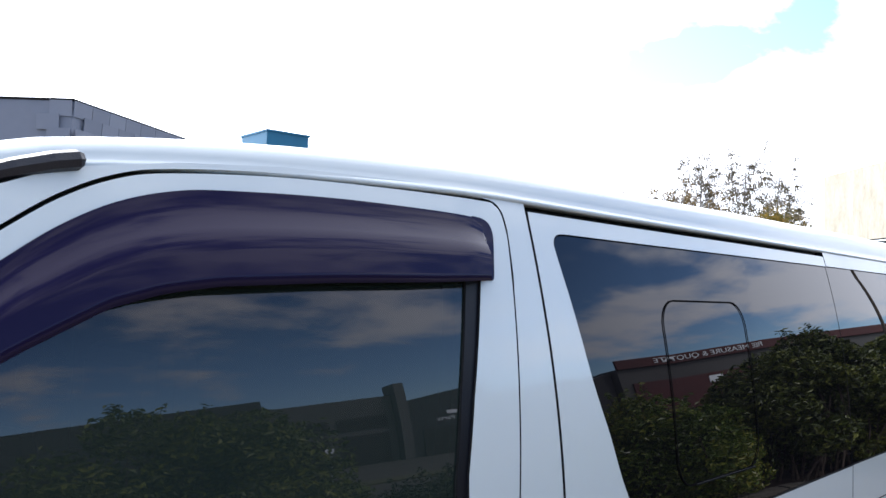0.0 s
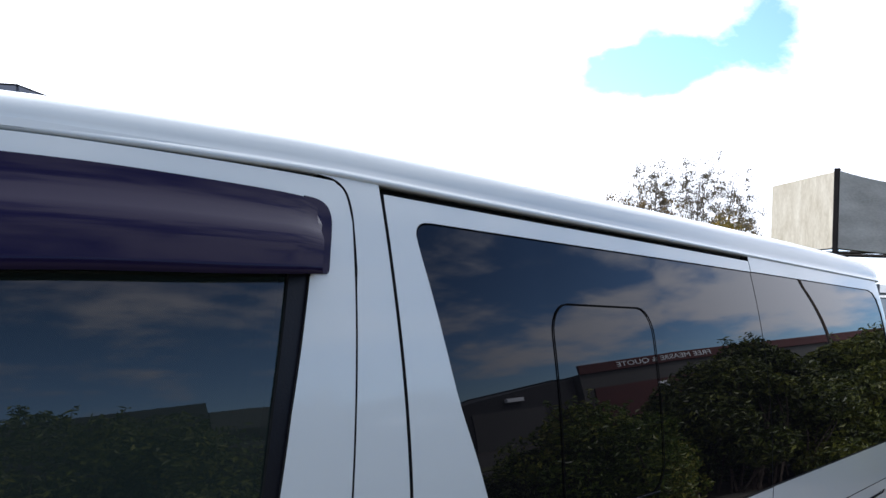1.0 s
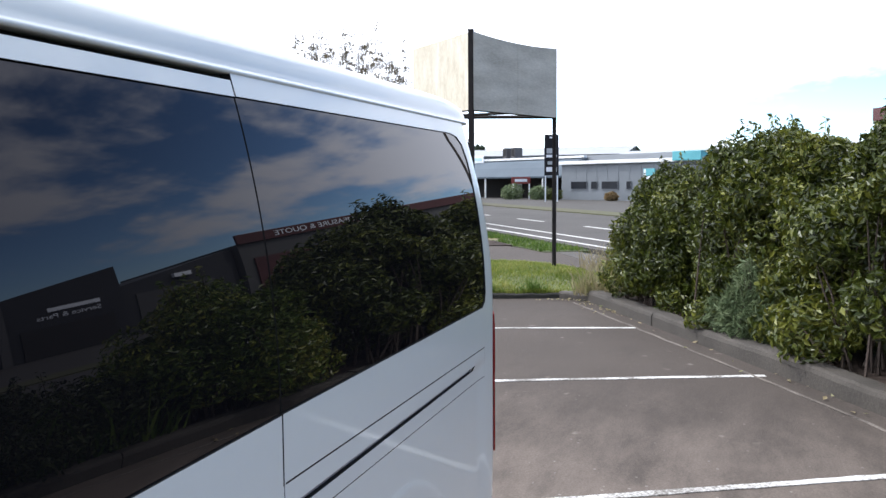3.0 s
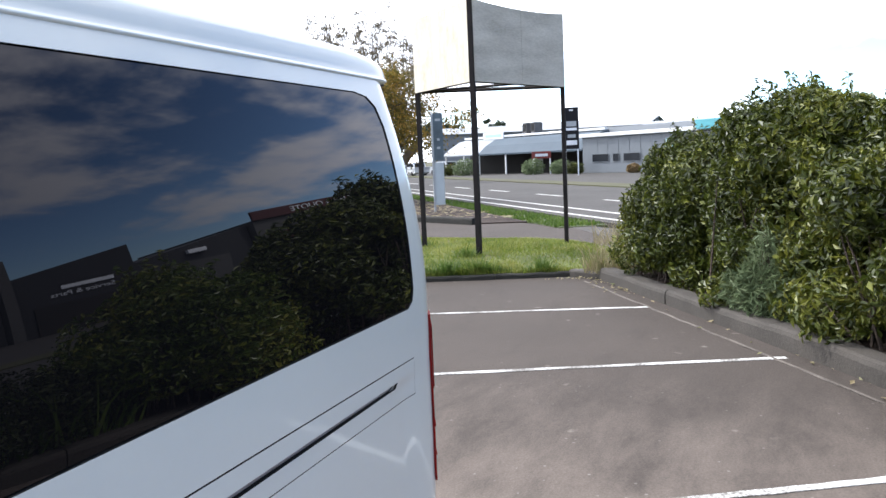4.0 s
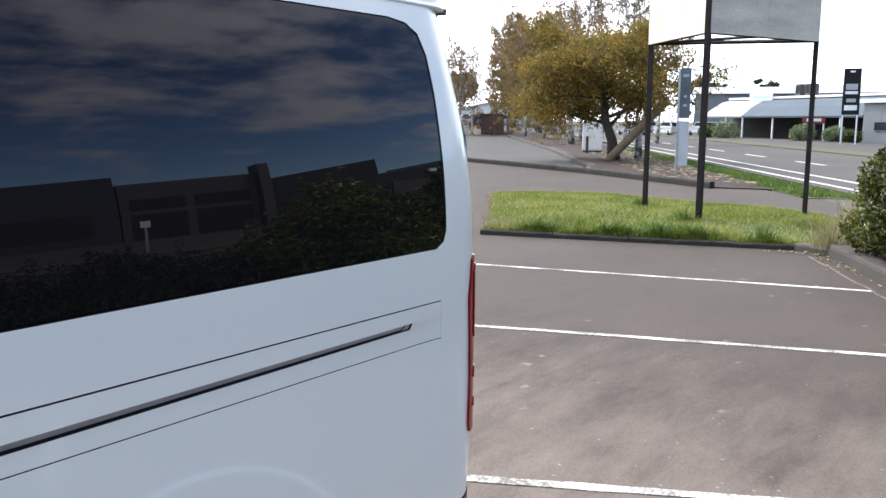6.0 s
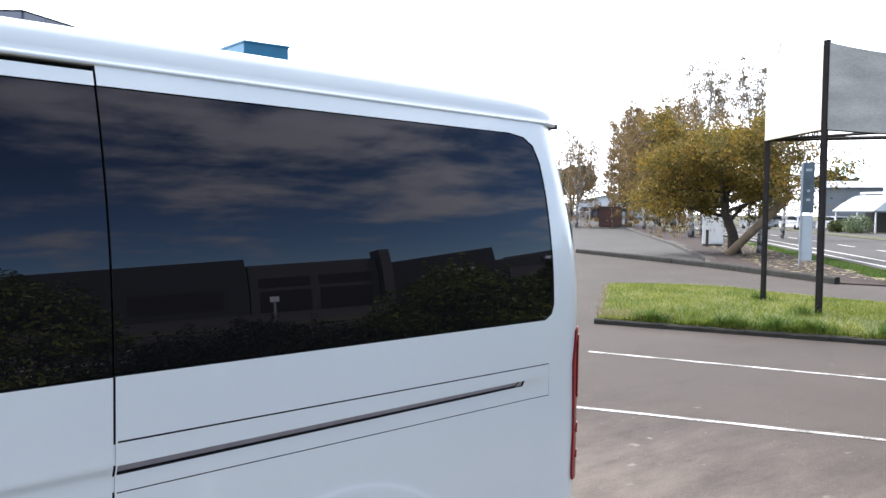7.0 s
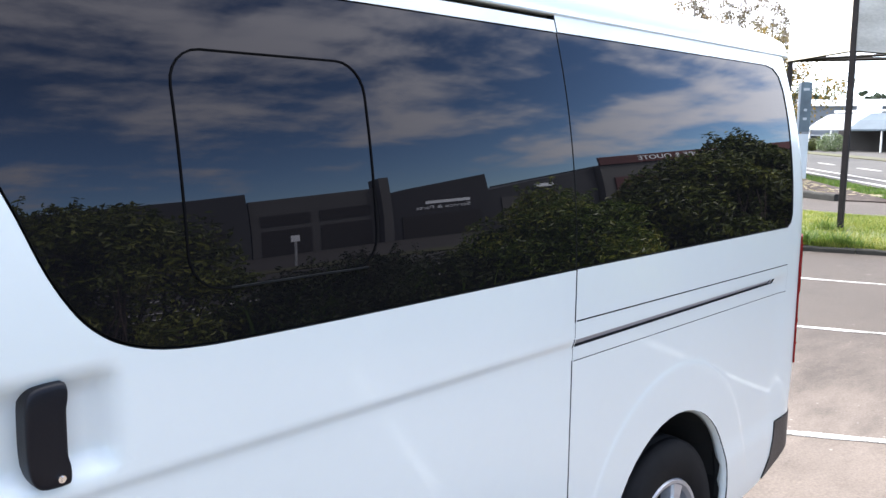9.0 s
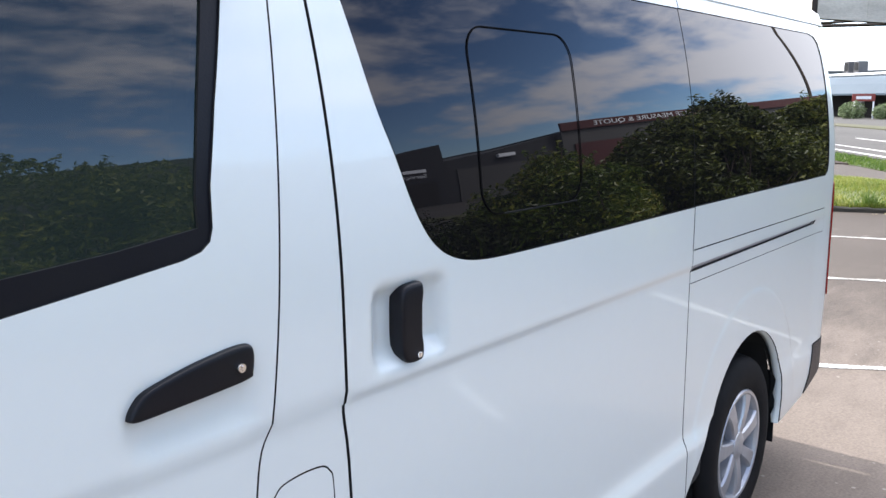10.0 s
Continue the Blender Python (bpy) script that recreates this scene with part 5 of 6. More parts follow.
# painted inner flange round the rear of the wheel opening
bm = bmesh.new()
rows = []
for i in range(25):
    t = radians(-13 + 116 * i / 24)
    wave = 0.006 * math.sin(i * 1.9) if i < 9 else 0.0
    x, z = RC[0] + RR * math.cos(t), RC[1] + RR * 0.97 * math.sin(t)
    y = side_y(x, max(z, 0.3)) + 0.004
    ix, iz = RC[0] + (RR - 0.010) * math.cos(t), RC[1] + (RR - 0.010) * 0.97 * math.sin(t)
    rows.append([bm.verts.new((px - VB[0], py - VB[1], pz)) for px, py, pz in ((x, y, z), (ix, y + 0.010, iz), (ix, y + 0.024 + wave, iz), (x + 0.004, y + 0.026 + wave, z))])
for a, b in zip(rows, rows[1:]):
    for k in range(3):
        bm.faces.new((a[k], a[k + 1], b[k + 1], b[k])).smooth = True
vpart("arch_flange", bm, PAINT, rear_quarter, "white inner flange of the wheel opening")


# ---- plants ----
def leaf_mesh(name, centres, normals, size, mat, seed, slim=0.5, droop=0.0, spray=0.0):
    """Leaves of two bent halves each, set by centre and facing."""
    rng = np.random.default_rng(seed)
    n = len(centres)
    c, nm = np.array(centres), np.array(normals)
    nm += rng.normal(0, 0.55, nm.shape)
    nm /= np.linalg.norm(nm, axis=1)[:, None]
    t = np.cross(nm, rng.normal(0, 1, nm.shape))
    t /= np.linalg.norm(t, axis=1)[:, None]
    t += nm * spray
    t[:, 2] -= droop
    t /= np.linalg.norm(t, axis=1)[:, None]
    s = np.cross(nm, t)
    s /= np.linalg.norm(s, axis=1)[:, None]
    nm = np.cross(t, s)
    L = (size * rng.uniform(0.6, 1.35, n))[:, None]
    W = L * slim * rng.uniform(0.8, 1.2, n)[:, None]
    root, tip = c - t * L * 0.5, c + t * L * 0.5 - nm * L * 0.12
    mid = c + nm * 0.0
    left, right = mid + s * W * 0.5 + nm * W * 0.22, mid - s * W * 0.5 + nm * W * 0.22
    v = np.stack([root, left, tip, right], 1).reshape(-1, 3)
    i = np.arange(n)[:, None] * 4
    f = np.concatenate([i + np.array([0, 1, 2]), i + np.array([0, 2, 3])], 0)
    return mesh_np(name, v, f, mat)


def bush(name, label, lumps, leaves, size, mat, at, seed, slim=0.5, shoots=12, fill=0.45, spray=0.0):
    """A shrub: stems, leafy lumps with an uneven skin, and some shoots standing out of it."""
    rng = random.Random(seed)
    t = thing(name, label, "shrub", at)
    cs, ns = [], []
    area = [max(0.05, a * b + b * c + a * c) for _, (a, b, c) in lumps]
    for (p, r), w in zip(lumps, area):
        for k in range(int(leaves * w / sum(area))):
            d = Vector((rng.gauss(0, 1), rng.gauss(0, 1), rng.gauss(0, 1))).normalized()
            q = 1.0 - abs(rng.gauss(0, 0.10)) if rng.random() > fill else rng.uniform(0.45, 0.95)
            wob = 1.0 + 0.22 * noise.noise(Vector((d.x * 2.2 + p[0], d.y * 2.2 + p[1], d.z * 2.2 + seed))) + 0.10 * noise.noise(d * 6.0)
            c = Vector((p[0] + d.x * r[0] * q * wob, p[1] + d.y * r[1] * q * wob, p[2] + d.z * r[2] * q * wob))
            if c.z < 0.04:
                continue
            cs.append(c)
            ns.append(Vector((d.x / r[0], d.y / r[1], d.z / r[2] + 0.35)).normalized())
    tops = sorted(range(len(cs)), key=lambda i: -cs[i].z - rng.random() * 0.5)[: shoots * 6 : 6] if shoots else []
    bm = bmesh.new()
    for i in tops:
        c, d = cs[i].copy(), (ns[i] * 0.5 + Vector((0, 0, 1.0))).normalized()
        ln = rng.uniform(0.06, 0.17)
        tube(bm, [c - d * 0.15, c + d * ln], [0.005, 0.002], 4)
        for j in range(9):
            a = rng.uniform(0, 6.28)
            o = Vector((math.cos(a), math.sin(a), 0.5)) * size * 0.45
            cs.append(c + d * ln * (j / 8) + o)
            ns.append(Vector((math.cos(a) * 0.6, math.sin(a) * 0.6, 1.0)))
    for p, r in lumps:
        for k in range(2):
            a, q = rng.uniform(0, 6.28), rng.uniform(0.2, 0.8)
            e = Vector((p[0] + r[0] * q * math.cos(a), p[1] + r[1] * q * math.sin(a), p[2] + r[2] * rng.uniform(-0.2, 0.6)))
            b = Vector((p[0] * 0.8 + rng.gauss(0, 0.1), p[1] * 0.8 + rng.gauss(0, 0.1), 0.0))
            tube(bm, [b, b.lerp(e, 0.5) + Vector((rng.gauss(0, 0.05), rng.gauss(0, 0.05), 0.05)), e], [0.014, 0.009, 0.004], 5)
    part("trunk", bm, BARK, t)
    ob = new("foliage", leaf_mesh("foliage", [tuple(c) for c in cs], [tuple(c) for c in ns], size, mat, seed, slim, 0.0, spray))
    ob.parent = t
    return t


def hedge_bush(u0, u1, tall, leaves, mat, seed, label, v=-6.3, deep=0.95, size=0.088, peak=0.0):
    """One shrub of the row: leafy clumps over a dome that reaches the ground."""
    rng = random.Random(seed)
    mid, half = (u0 + u1) / 2, (u1 - u0) / 2
    lumps = []
    for k in range(int(27 * half + 10)):
        h, th = rng.uniform(0.0, 1.0) ** 0.85, rng.uniform(0, 2 * math.pi)
        rad = math.sqrt(max(0.0, 1 - h ** 2.2))
        r = rng.uniform(0.17, 0.34)
        o = site(math.cos(th) * rad * (half - 0.18) + peak * h, math.sin(th) * rad * (deep - 0.18))
        lumps.append(((o.x, o.y, 0.12 + h * (tall - 0.36)), (r * 1.1, r * 1.1, r * rng.uniform(0.75, 1.0))))
    for f in (-0.5, 0.0, 0.5):
        o = site(f * half, 0)
        lumps.append(((o.x, o.y, tall * 0.42), (half * 0.4, deep * 0.6, tall * 0.40)))
    return bush("shrub", label, lumps, leaves, size, mat, tuple(site(mid, v, 0.1 + dip(site(mid, v).x))), seed, 0.42, 12, 0.3, 0.55)


GREEN = "dense glossy mid-green shrub in the kerbside bed"
hedge_bush(-5.6, -2.6, 2.34, 16000, MIDGREEN, 11, GREEN, size=0.075)
hedge_bush(-2.8, -0.2, 2.42, 26000, MIDGREEN, 12, GREEN, size=0.08)
hedge_bush(-0.6, 2.6, 2.27, 33000, MIDGREEN, 13, GREEN + " with upright shoots", size=0.08)
hedge_bush(2.2, 4.7, 1.0, 14000, DEEPGREEN, 18, "low dark green shrub in the kerbside bed", size=0.06)
hedge_bush(4.2, 6.1, 1.58, 22000, HEDGE_LIGHT, 14, "rounded shrub with yellow-green leaves in the kerbside bed", size=0.068)
hedge_bush(5.6, 8.2, 2.1, 38000, HEDGE, 15, GREEN, size=0.078)
hedge_bush(7.6, 11.9, 2.04, 66000, HEDGE, 16, GREEN + ", the tallest", size=0.078, peak=-0.75)
hedge_bush(9.7, 12.5, 1.66, 40000, HEDGE, 17, GREEN + " at the end", size=0.076, deep=0.88)
o = site(8.5, -5.74, 0.1)
bush("lavender", "low grey-green feathery shrub in front of the hedge", [((0, 0, 0.3), (0.32, 0.3, 0.42)), ((0.24, 0.2, 0.25), (0.25, 0.24, 0.28)), ((-0.22, -0.18, 0.28), (0.26, 0.24, 0.32))], 6500, 0.095, SAGE, tuple(o), 21, 0.16, 40, 0.45, 1.4)


def tree(name, label, at, tall, trunk_r, crown, leaves, size, leaf_mat, bark, seed, lean=(0, 0), fork=0.3, limbs=9, weep=0.0, density=1.0, low=0.25):
    """A tree: tapered trunk, limbs, twigs, and leaves in clumps at the twig ends."""
    rng = random.Random(seed)
    t = thing(name, label, "tree", at)
    bm = bmesh.new()
    top = Vector((lean[0], lean[1], tall * 0.82))
    trunk = [Vector((0, 0, -0.05))]
    for i in range(1, 7):
        f = i / 6
        trunk.append(Vector((lean[0] * f + rng.gauss(0, trunk_r * 0.5), lean[1] * f + rng.gauss(0, trunk_r * 0.5), top.z * f)))
    tube(bm, trunk, [trunk_r * (1.25 - 0.25 * min(1, i)) * (1 - 0.8 * i / 6) + 0.01 for i in range(7)], 10)
    cs, ns = [], []
    ends = []
    for k in range(limbs):
        f = fork + (0.95 - fork) * k / limbs
        s = min(5, int(f * 6))
        b = trunk[s].lerp(trunk[s + 1], f * 6 - s)
        a = k * 2.4 + rng.uniform(-0.4, 0.4)
        ln = crown * (1.0 - 0.45 * (f - fork)) * rng.uniform(0.75, 1.1)
        rise = (tall - b.z) * rng.uniform(low, 0.75)
        e = b + Vector((math.cos(a) * ln, math.sin(a) * ln, rise))
        m = b.lerp(e, 0.5) + Vector((rng.gauss(0, 0.1) * ln, rng.gauss(0, 0.1) * ln, rise * 0.12))
        tube(bm, [b, m, e], [trunk_r * 0.5 * (1.1 - f), trunk_r * 0.28 * (1.1 - f), 0.012], 6)
        for j in range(6):
            q = rng.uniform(0.25, 1.0)
            p = b.lerp(m, q * 2) if q < 0.5 else m.lerp(e, q * 2 - 1)
            a2 = rng.uniform(0, 6.28)
            l2 = ln * rng.uniform(0.2, 0.5)
            e2 = p + Vector((math.cos(a2) * l2, math.sin(a2) * l2, l2 * rng.uniform(-0.3 - weep, 0.6 - weep)))
            tube(bm, [p, p.lerp(e2, 0.5) + Vector((0, 0, 0.08 * l2)), e2], [0.018, 0.011, 0.005], 4)
            ends += [(p.lerp(e2, 0.6), l2 * 0.5), (e2, l2 * 0.55)]
            if weep:
                e3 = e2 + Vector((rng.gauss(0, 0.2), rng.gauss(0, 0.2), -weep * rng.uniform(0.8, 2.2)))
                tube(bm, [e2, e2.lerp(e3, 0.5), e3], [0.012, 0.009, 0.006], 3)
                ends += [(e2.lerp(e3, 0.5), 0.35), (e3, 0.25)]
        ends.append((e, ln * 0.25))
    part("trunk", bm, bark, t, "", True)
    per = max(1, int(leaves / len(ends)))
    for c, r in ends:
        if rng.random() > density:
            continue
        r = max(0.2, min(r, 0.8))
        for k in range(per):
            d = Vector((rng.gauss(0, 1), rng.gauss(0, 1), rng.gauss(0, 0.75))) * r * 0.6
            cs.append(tuple(c + d))
            ns.append(tuple((d.normalized() + Vector((0, 0, 0.5))) if d.length else (0, 0, 1)))
    ob = new("crown", leaf_mesh("crown", cs, ns, size, leaf_mat, seed, 0.6, 0.3 + weep))
    ob.parent = t
    return t


tree("autumn_tree", "spreading tree with green-gold autumn leaves in the bark bed", (32.4, 12.75, 0.1), 5.5, 0.20, 3.45, 46000, 0.105, AUTUMN, BARK, 31, (-0.1, 0.8), 0.26, 17, 0.0, 1.0, -0.03)
BIRCHLABEL = "tall birch with russet hanging twigs and white trunk"
for k, (x, y, h, lf) in enumerate(((50.2, 24.1, 10.2, 3200), (62, 32.8, 11.5, 15000), (70.0, 39.4, 12.6, 16000), (77.5, 46.0, 13.0, 15000), (72.5, 48.6, 10.8, 3500))):
    tree("birch", BIRCHLABEL if lf > 3000 else "thin birch with sparse leaves and white trunk", (x, y, 0.05), h, 0.19 if k == 0 else 0.14, 2.8, int(lf * 2.0), 0.165, RUSSET if lf > 3000 else SPARSE, BIRCH, 40 + k, (0.6 * math.cos(k * 2.0), 0.5 * math.sin(k * 3.0)), 0.18, 18, 1.6)
for k, (x, y, h) in enumerate(((55.6, 26.3, 14.0), (58.0, 24.1, 14.0), (58.6, 22.0, 13.2))):
    tree("birch", "bare-topped birch with drooping thin twigs", (x, y, 0.05), h, 0.10, 2.1, 9500, 0.125, SPARSE, BIRCH, 60 + k, (0.4, -0.3), 0.35, 12, 1.0, 0.62)
tree("birch", "leaning thin birch with dark lower bark beside the log", (34.0, 12.5, 0.05), 6.5, 0.13, 1.4, 2500, 0.12, SPARSE, BIRCH, 71, (0.9, -0.2), 0.45, 8, 0.6)
for k, (x, y, h, c) in enumerate(((160, 44.5, 9.8, 2.4), (152, 54, 9.4, 4), (170, 26, 7, 4), (150, 105, 11, 5), (135, 108, 10, 5), (118, 92, 9, 4), (85, 58.5, 7.2, 2.6), (90, 66, 6.4, 3.0), (146, 76, 7.5, 5.0), (128, 62, 6.5, 4.2), (120, 66, 6.5, 3.8), (136, 58, 7.0, 4.0))):
    tree("dark_tree", "distant dark evergreen tree with flat crown", (x, y, 0), h, 0.3, c, 2600, 0.55, PINE, BARK, 80 + k, (0, 0), 0.5, 9)


# ---- advertising frame on the lawn ----
hoarding = thing("hoarding", "large empty hoarding of grey and cream boards on tall rusty posts", "hoarding", (14.27, 2.87, 0.0))
HB = Vector((14.27, 2.87, 0))
PM, PL, PR = Vector((14.27, 2.87, 0)), Vector((15.54, 4.215, 0)), Vector((16.39, 1.99, 0))


def post(p, z1, w, name="post"):
    bm = cube(p.x - HB.x - w, p.x - HB.x + w, p.y - HB.y - w, p.y - HB.y + w, 0.05, z1, bevel=0.006)
    part(name, bm, RUSTPOST, hoarding, "dark rusty square steel post")


post(PM, 3.93, 0.039)
post(PL, 3.85, 0.034)
post(PR, 3.86, 0.032)


def board(a, b, z0, z1, mat, label, n, bow=0.0, gap=0.05, sag=0.0):
    """A face of upright sheets with a shallow bow between two posts."""
    a, b = a - HB, b - HB
    d = (b - a)
    nrm = Vector((d.y, -d.x, 0)).normalized()
    for i in range(n):
        f0, f1 = i / n, (i + 1) / n
        bm = bmesh.new()
        rows = []
        for j in range(6):
            f = f0 + (f1 - f0 - 0.002) * j / 5
            p = a + d * f + nrm * (bow * 4 * f * (1 - f))
            dz = -sag * 4 * f * (1 - f)
            rows.append([bm.verts.new(p + nrm * gap + Vector((0, 0, z0))), bm.verts.new(p + nrm * gap + Vector((0, 0, z1 + dz))), bm.verts.new(p + nrm * (gap - 0.02) + Vector((0, 0, z1 + dz))), bm.verts.new(p + nrm * (gap - 0.02) + Vector((0, 0, z0)))])
        for p, q in zip(rows, rows[1:]):
            for k in range(4):
                bm.faces.new((p[k], q[k], q[(k + 1) % 4], p[(k + 1) % 4]))
        bm.faces.new(rows[0][::-1])
        bm.faces.new(rows[-1])
        bmesh.ops.recalc_face_normals(bm, faces=bm.faces[:])
        part("board", bm, mat, hoarding, label)


board(PM, PR, 2.72, 3.89, BOARD_BACK, "weathered grey plywood face", 2, 0.0, 0.05, 0.05)
board(PL, PM, 2.72, 3.88, CREAM, "cream sheet face with faint ripples", 2, 0.0, 0.05, 0.0)
for a, b in ((PM, PR), (PL, PM), (PL, PR)):
    bm = bmesh.new()
    tube(bm, [a - HB + Vector((0, 0, 2.735)), b - HB + Vector((0, 0, 2.735))], 0.03, 4)
    part("bottom_rail", bm, RUSTPOST, hoarding)
bm = bmesh.new()
tube(bm, [(PM + PR) / 2 - HB + Vector((0, 0, 2.74)), PL - HB + Vector((0, 0, 2.74))], 0.022, 4)
part("cross_brace", bm, RUSTPOST, hoarding)

# panel sign by the road
psign = thing("panel_sign", "narrow upright blue-grey and pale grey panel sign by the road", "sign", (26.4, 7.95, 0), -66)
part("post", cube(-0.06, 0.0, -0.04, 0.04, 0.0, 3.0, bevel=0.008), STEEL, psign)
part("upper_panel", cube(0.0, 0.29, -0.03, 0.03, 1.62, 3.02, bevel=0.01), material("grey_sign_face", (0.085, 0.12, 0.145), (0.045, 0.06, 0.075), 3, 0.35), psign, "dark grey panel")
part("lower_panel", cube(0.0, 0.28, -0.03, 0.03, 0.28, 1.55, bevel=0.01), material("pale_panel_face", (0.42, 0.46, 0.48), (0.34, 0.38, 0.40), 3, 0.5), psign, "plain pale grey panel")
for k, (z, w) in enumerate(((2.78, 0.16), (2.2, 0.08), (1.95, 0.10))):
    part("lettering_bar", cube(0.145 - w / 2, 0.145 + w / 2, -0.036, -0.031, z, z + 0.07), STEEL, psign)

cab = thing("service_cabinet", "pale metal electrical service cabinet on the bark bed", "cabinet", (39.0, 17.0, 0.08), 25)
cab.scale = (0.9, 0.9, 0.9)
part("body", cube(-0.45, 0.45, -0.5, 0.5, 0.1, 1.5, bevel=0.03), CABINET, cab)
part("plinth", cube(-0.42, 0.42, -0.47, 0.47, 0.0, 0.1), CONCRETE, cab)
part("lid", cube(-0.48, 0.48, -0.53, 0.53, 1.5, 1.56, bevel=0.015), CABINET, cab)
for y in (-0.245, 0.245):
    d = part("door", cube(-0.465, -0.45, y - 0.225, y + 0.225, 0.18, 1.42, bevel=0.005), CABINET, cab)
    part("handle", cube(-0.48, -0.465, y + 0.15 * (1 if y < 0 else -1) - 0.015, y + 0.15 * (1 if y < 0 else -1) + 0.015, 0.75, 0.9, bevel=0.004), STEEL, d)

bm = bmesh.new()
tube(bm, [(0, 0, 0.0), (0.55, -0.55, 0.78), (1.35, -1.35, 1.92), (1.55, -1.56, 2.2)], [0.15, 0.155, 0.165, 0.16], 10)
solid("leaning_log", bm, TIMBER, "long pale log leaning against the autumn tree", "log", smooth=True).location = (31.3, 12.5, 0.08)
solid("marker_post", cube(-0.05, 0.05, -0.05, 0.05, 0, 0.75, bevel=0.01), BARK, "short dark timber marker post on the bark", "post").location = (37.5, 16.5, 0.1)
pot = solid("black_pot", spin(bmesh.new(), [(0.0, 0.0), (0.2, 0.0), (0.26, -0.45), (0.24, -0.45), (0.19, -0.05)], 18), RUBBER, "black plastic tub beside the birches", "tub")
pot.matrix_basis = pose(49.0, 24.4, 0.1, 90, 0, 0)
skip = thing("skip_bin", "brown open-topped steel skip bin in the car park", "skip", (77.0, 47.6, 0.0), 32)
skip.scale = (1.35, 1.2, 1.2)
bm = bmesh.new()
prof = [(-2.0, 0.15), (-1.6, 0.15), (1.6, 0.15), (2.0, 0.8), (2.0, 1.75), (-2.0, 1.75)]
prism(bm, [(x, z) for x, z in prof], -0.9, 0.9)
for v in bm.verts:
    v.co = Vector((v.co.x, v.co.z, v.co.y))
bmesh.ops.recalc_face_normals(bm, faces=bm.faces[:])
part("body", bm, RUSTBIN, skip)
for x in (-1.6, -0.8, 0, 0.8, 1.6):
    part("rib", cube(x - 0.05, x + 0.05, -0.96, -0.9, 0.2, 1.75), RUSTBIN, skip)
part("rim", cube(-2.05, 2.05, -0.97, 0.97, 1.72, 1.8), RUSTBIN, skip)


# ---- cars far off ----
def car(at, turn, mat, label, van_like=False):
    c = thing("parked_car", label, "car", at, turn, "cars parked along the street")
    tall = 1.9 if van_like else 1.45
    top = [(-1.7, 0.9), (-1.5, tall * 0.97), (-0.9, tall), (0.4, tall), (1.15, 0.98)] if not van_like else [(-2.1, 0.9), (-2.1, tall * 0.98), (-1.9, tall), (1.0, tall), (1.7, 1.1)]
    low = [(2.15, 0.85), (2.2, 0.4), (1.9, 0.22), (-1.9, 0.22), (-2.15, 0.4), (-2.15, 0.88)]
    bm = bmesh.new()
    prism(bm, [(x, z) for x, z in low], -0.86, 0.86)
    for v in bm.verts:
        v.co = Vector((v.co.x, v.co.z, v.co.y))
    bmesh.ops.bevel(bm, geom=bm.edges[:], offset=0.07, segments=2, affect="EDGES")
    part("body", bm, mat, c)
    bm = bmesh.new()
    prism(bm, top, -0.70, 0.70)
    for v in bm.verts:
        v.co = Vector((v.co.x, v.co.z, v.co.y))
    bmesh.ops.bevel(bm, geom=bm.edges[:], offset=0.06, segments=2, affect="EDGES")
    cabin = part("cabin", bm, mat, c)
    for s in (-1, 1):
        bm = bmesh.new()
        prism(bm, [(x * 0.88 - 0.02, 0.98 + (z - 0.98) * 0.78 + 0.02) for x, z in top], -0.012, 0.012)
        for v in bm.verts:
            v.co = Vector((v.co.x, v.co.z + s * 0.70, v.co.y))
        part("side_window", bm, DARKGLASS, cabin)
    f = top[-1]
    g = top[-2]
    for x0, z0, x1, z1, d in ((f[0], f[1], g[0], g[1], 1), (top[0][0], top[0][1], top[1][0], top[1][1], -1)):
        bm = bmesh.new()
        q = [bm.verts.new((x0 + (x1 - x0) * k + d * 0.012, y * 0.6, z0 + (z1 - z0) * k)) for k, y in ((0.12, -1), (0.12, 1), (0.9, 0.95), (0.9, -0.95))]
        fc = bm.faces.new(q)
        r = bmesh.ops.extrude_face_region(bm, geom=[fc])
        for v in r["geom"]:
            if isinstance(v, bmesh.types.BMVert):
                v.co.x -= d * 0.02
        part("screen", bm, DARKGLASS, cabin)
    for x in (-1.35, 1.35):
        for s in (-1, 1):
            bm = spin(bmesh.new(), [(0.0, -0.1), (0.28, -0.1), (0.32, -0.07), (0.32, 0.07), (0.0, 0.1)], 16)
            w = part("wheel", bm, RUBBER, c)
            w.location = (x, s * 0.78, 0.32)
    return c


def lot_rise(u):
    return 0.7 * min(1.0, max(0.0, (u - 86) / 12))


bm = prism(bmesh.new(), plan((85, 0.9), (170, 8.0), (170, 60), (85, 30)), -0.2, 0.0)
for u in (86, 89, 92, 95, 98):
    bmesh.ops.bisect_plane(bm, geom=bm.verts[:] + bm.edges[:] + bm.faces[:], plane_co=site(u, 0), plane_no=(CU, SU, 0))
for v in bm.verts:
    if v.co.z > -0.1:
        v.co.z = 0.01 + lot_rise(v.co.x * CU + v.co.y * SU)
solid("far_car_park", bm, ROADTAR, "gently rising grey asphalt of a distant car park", "ground", kind="structure")

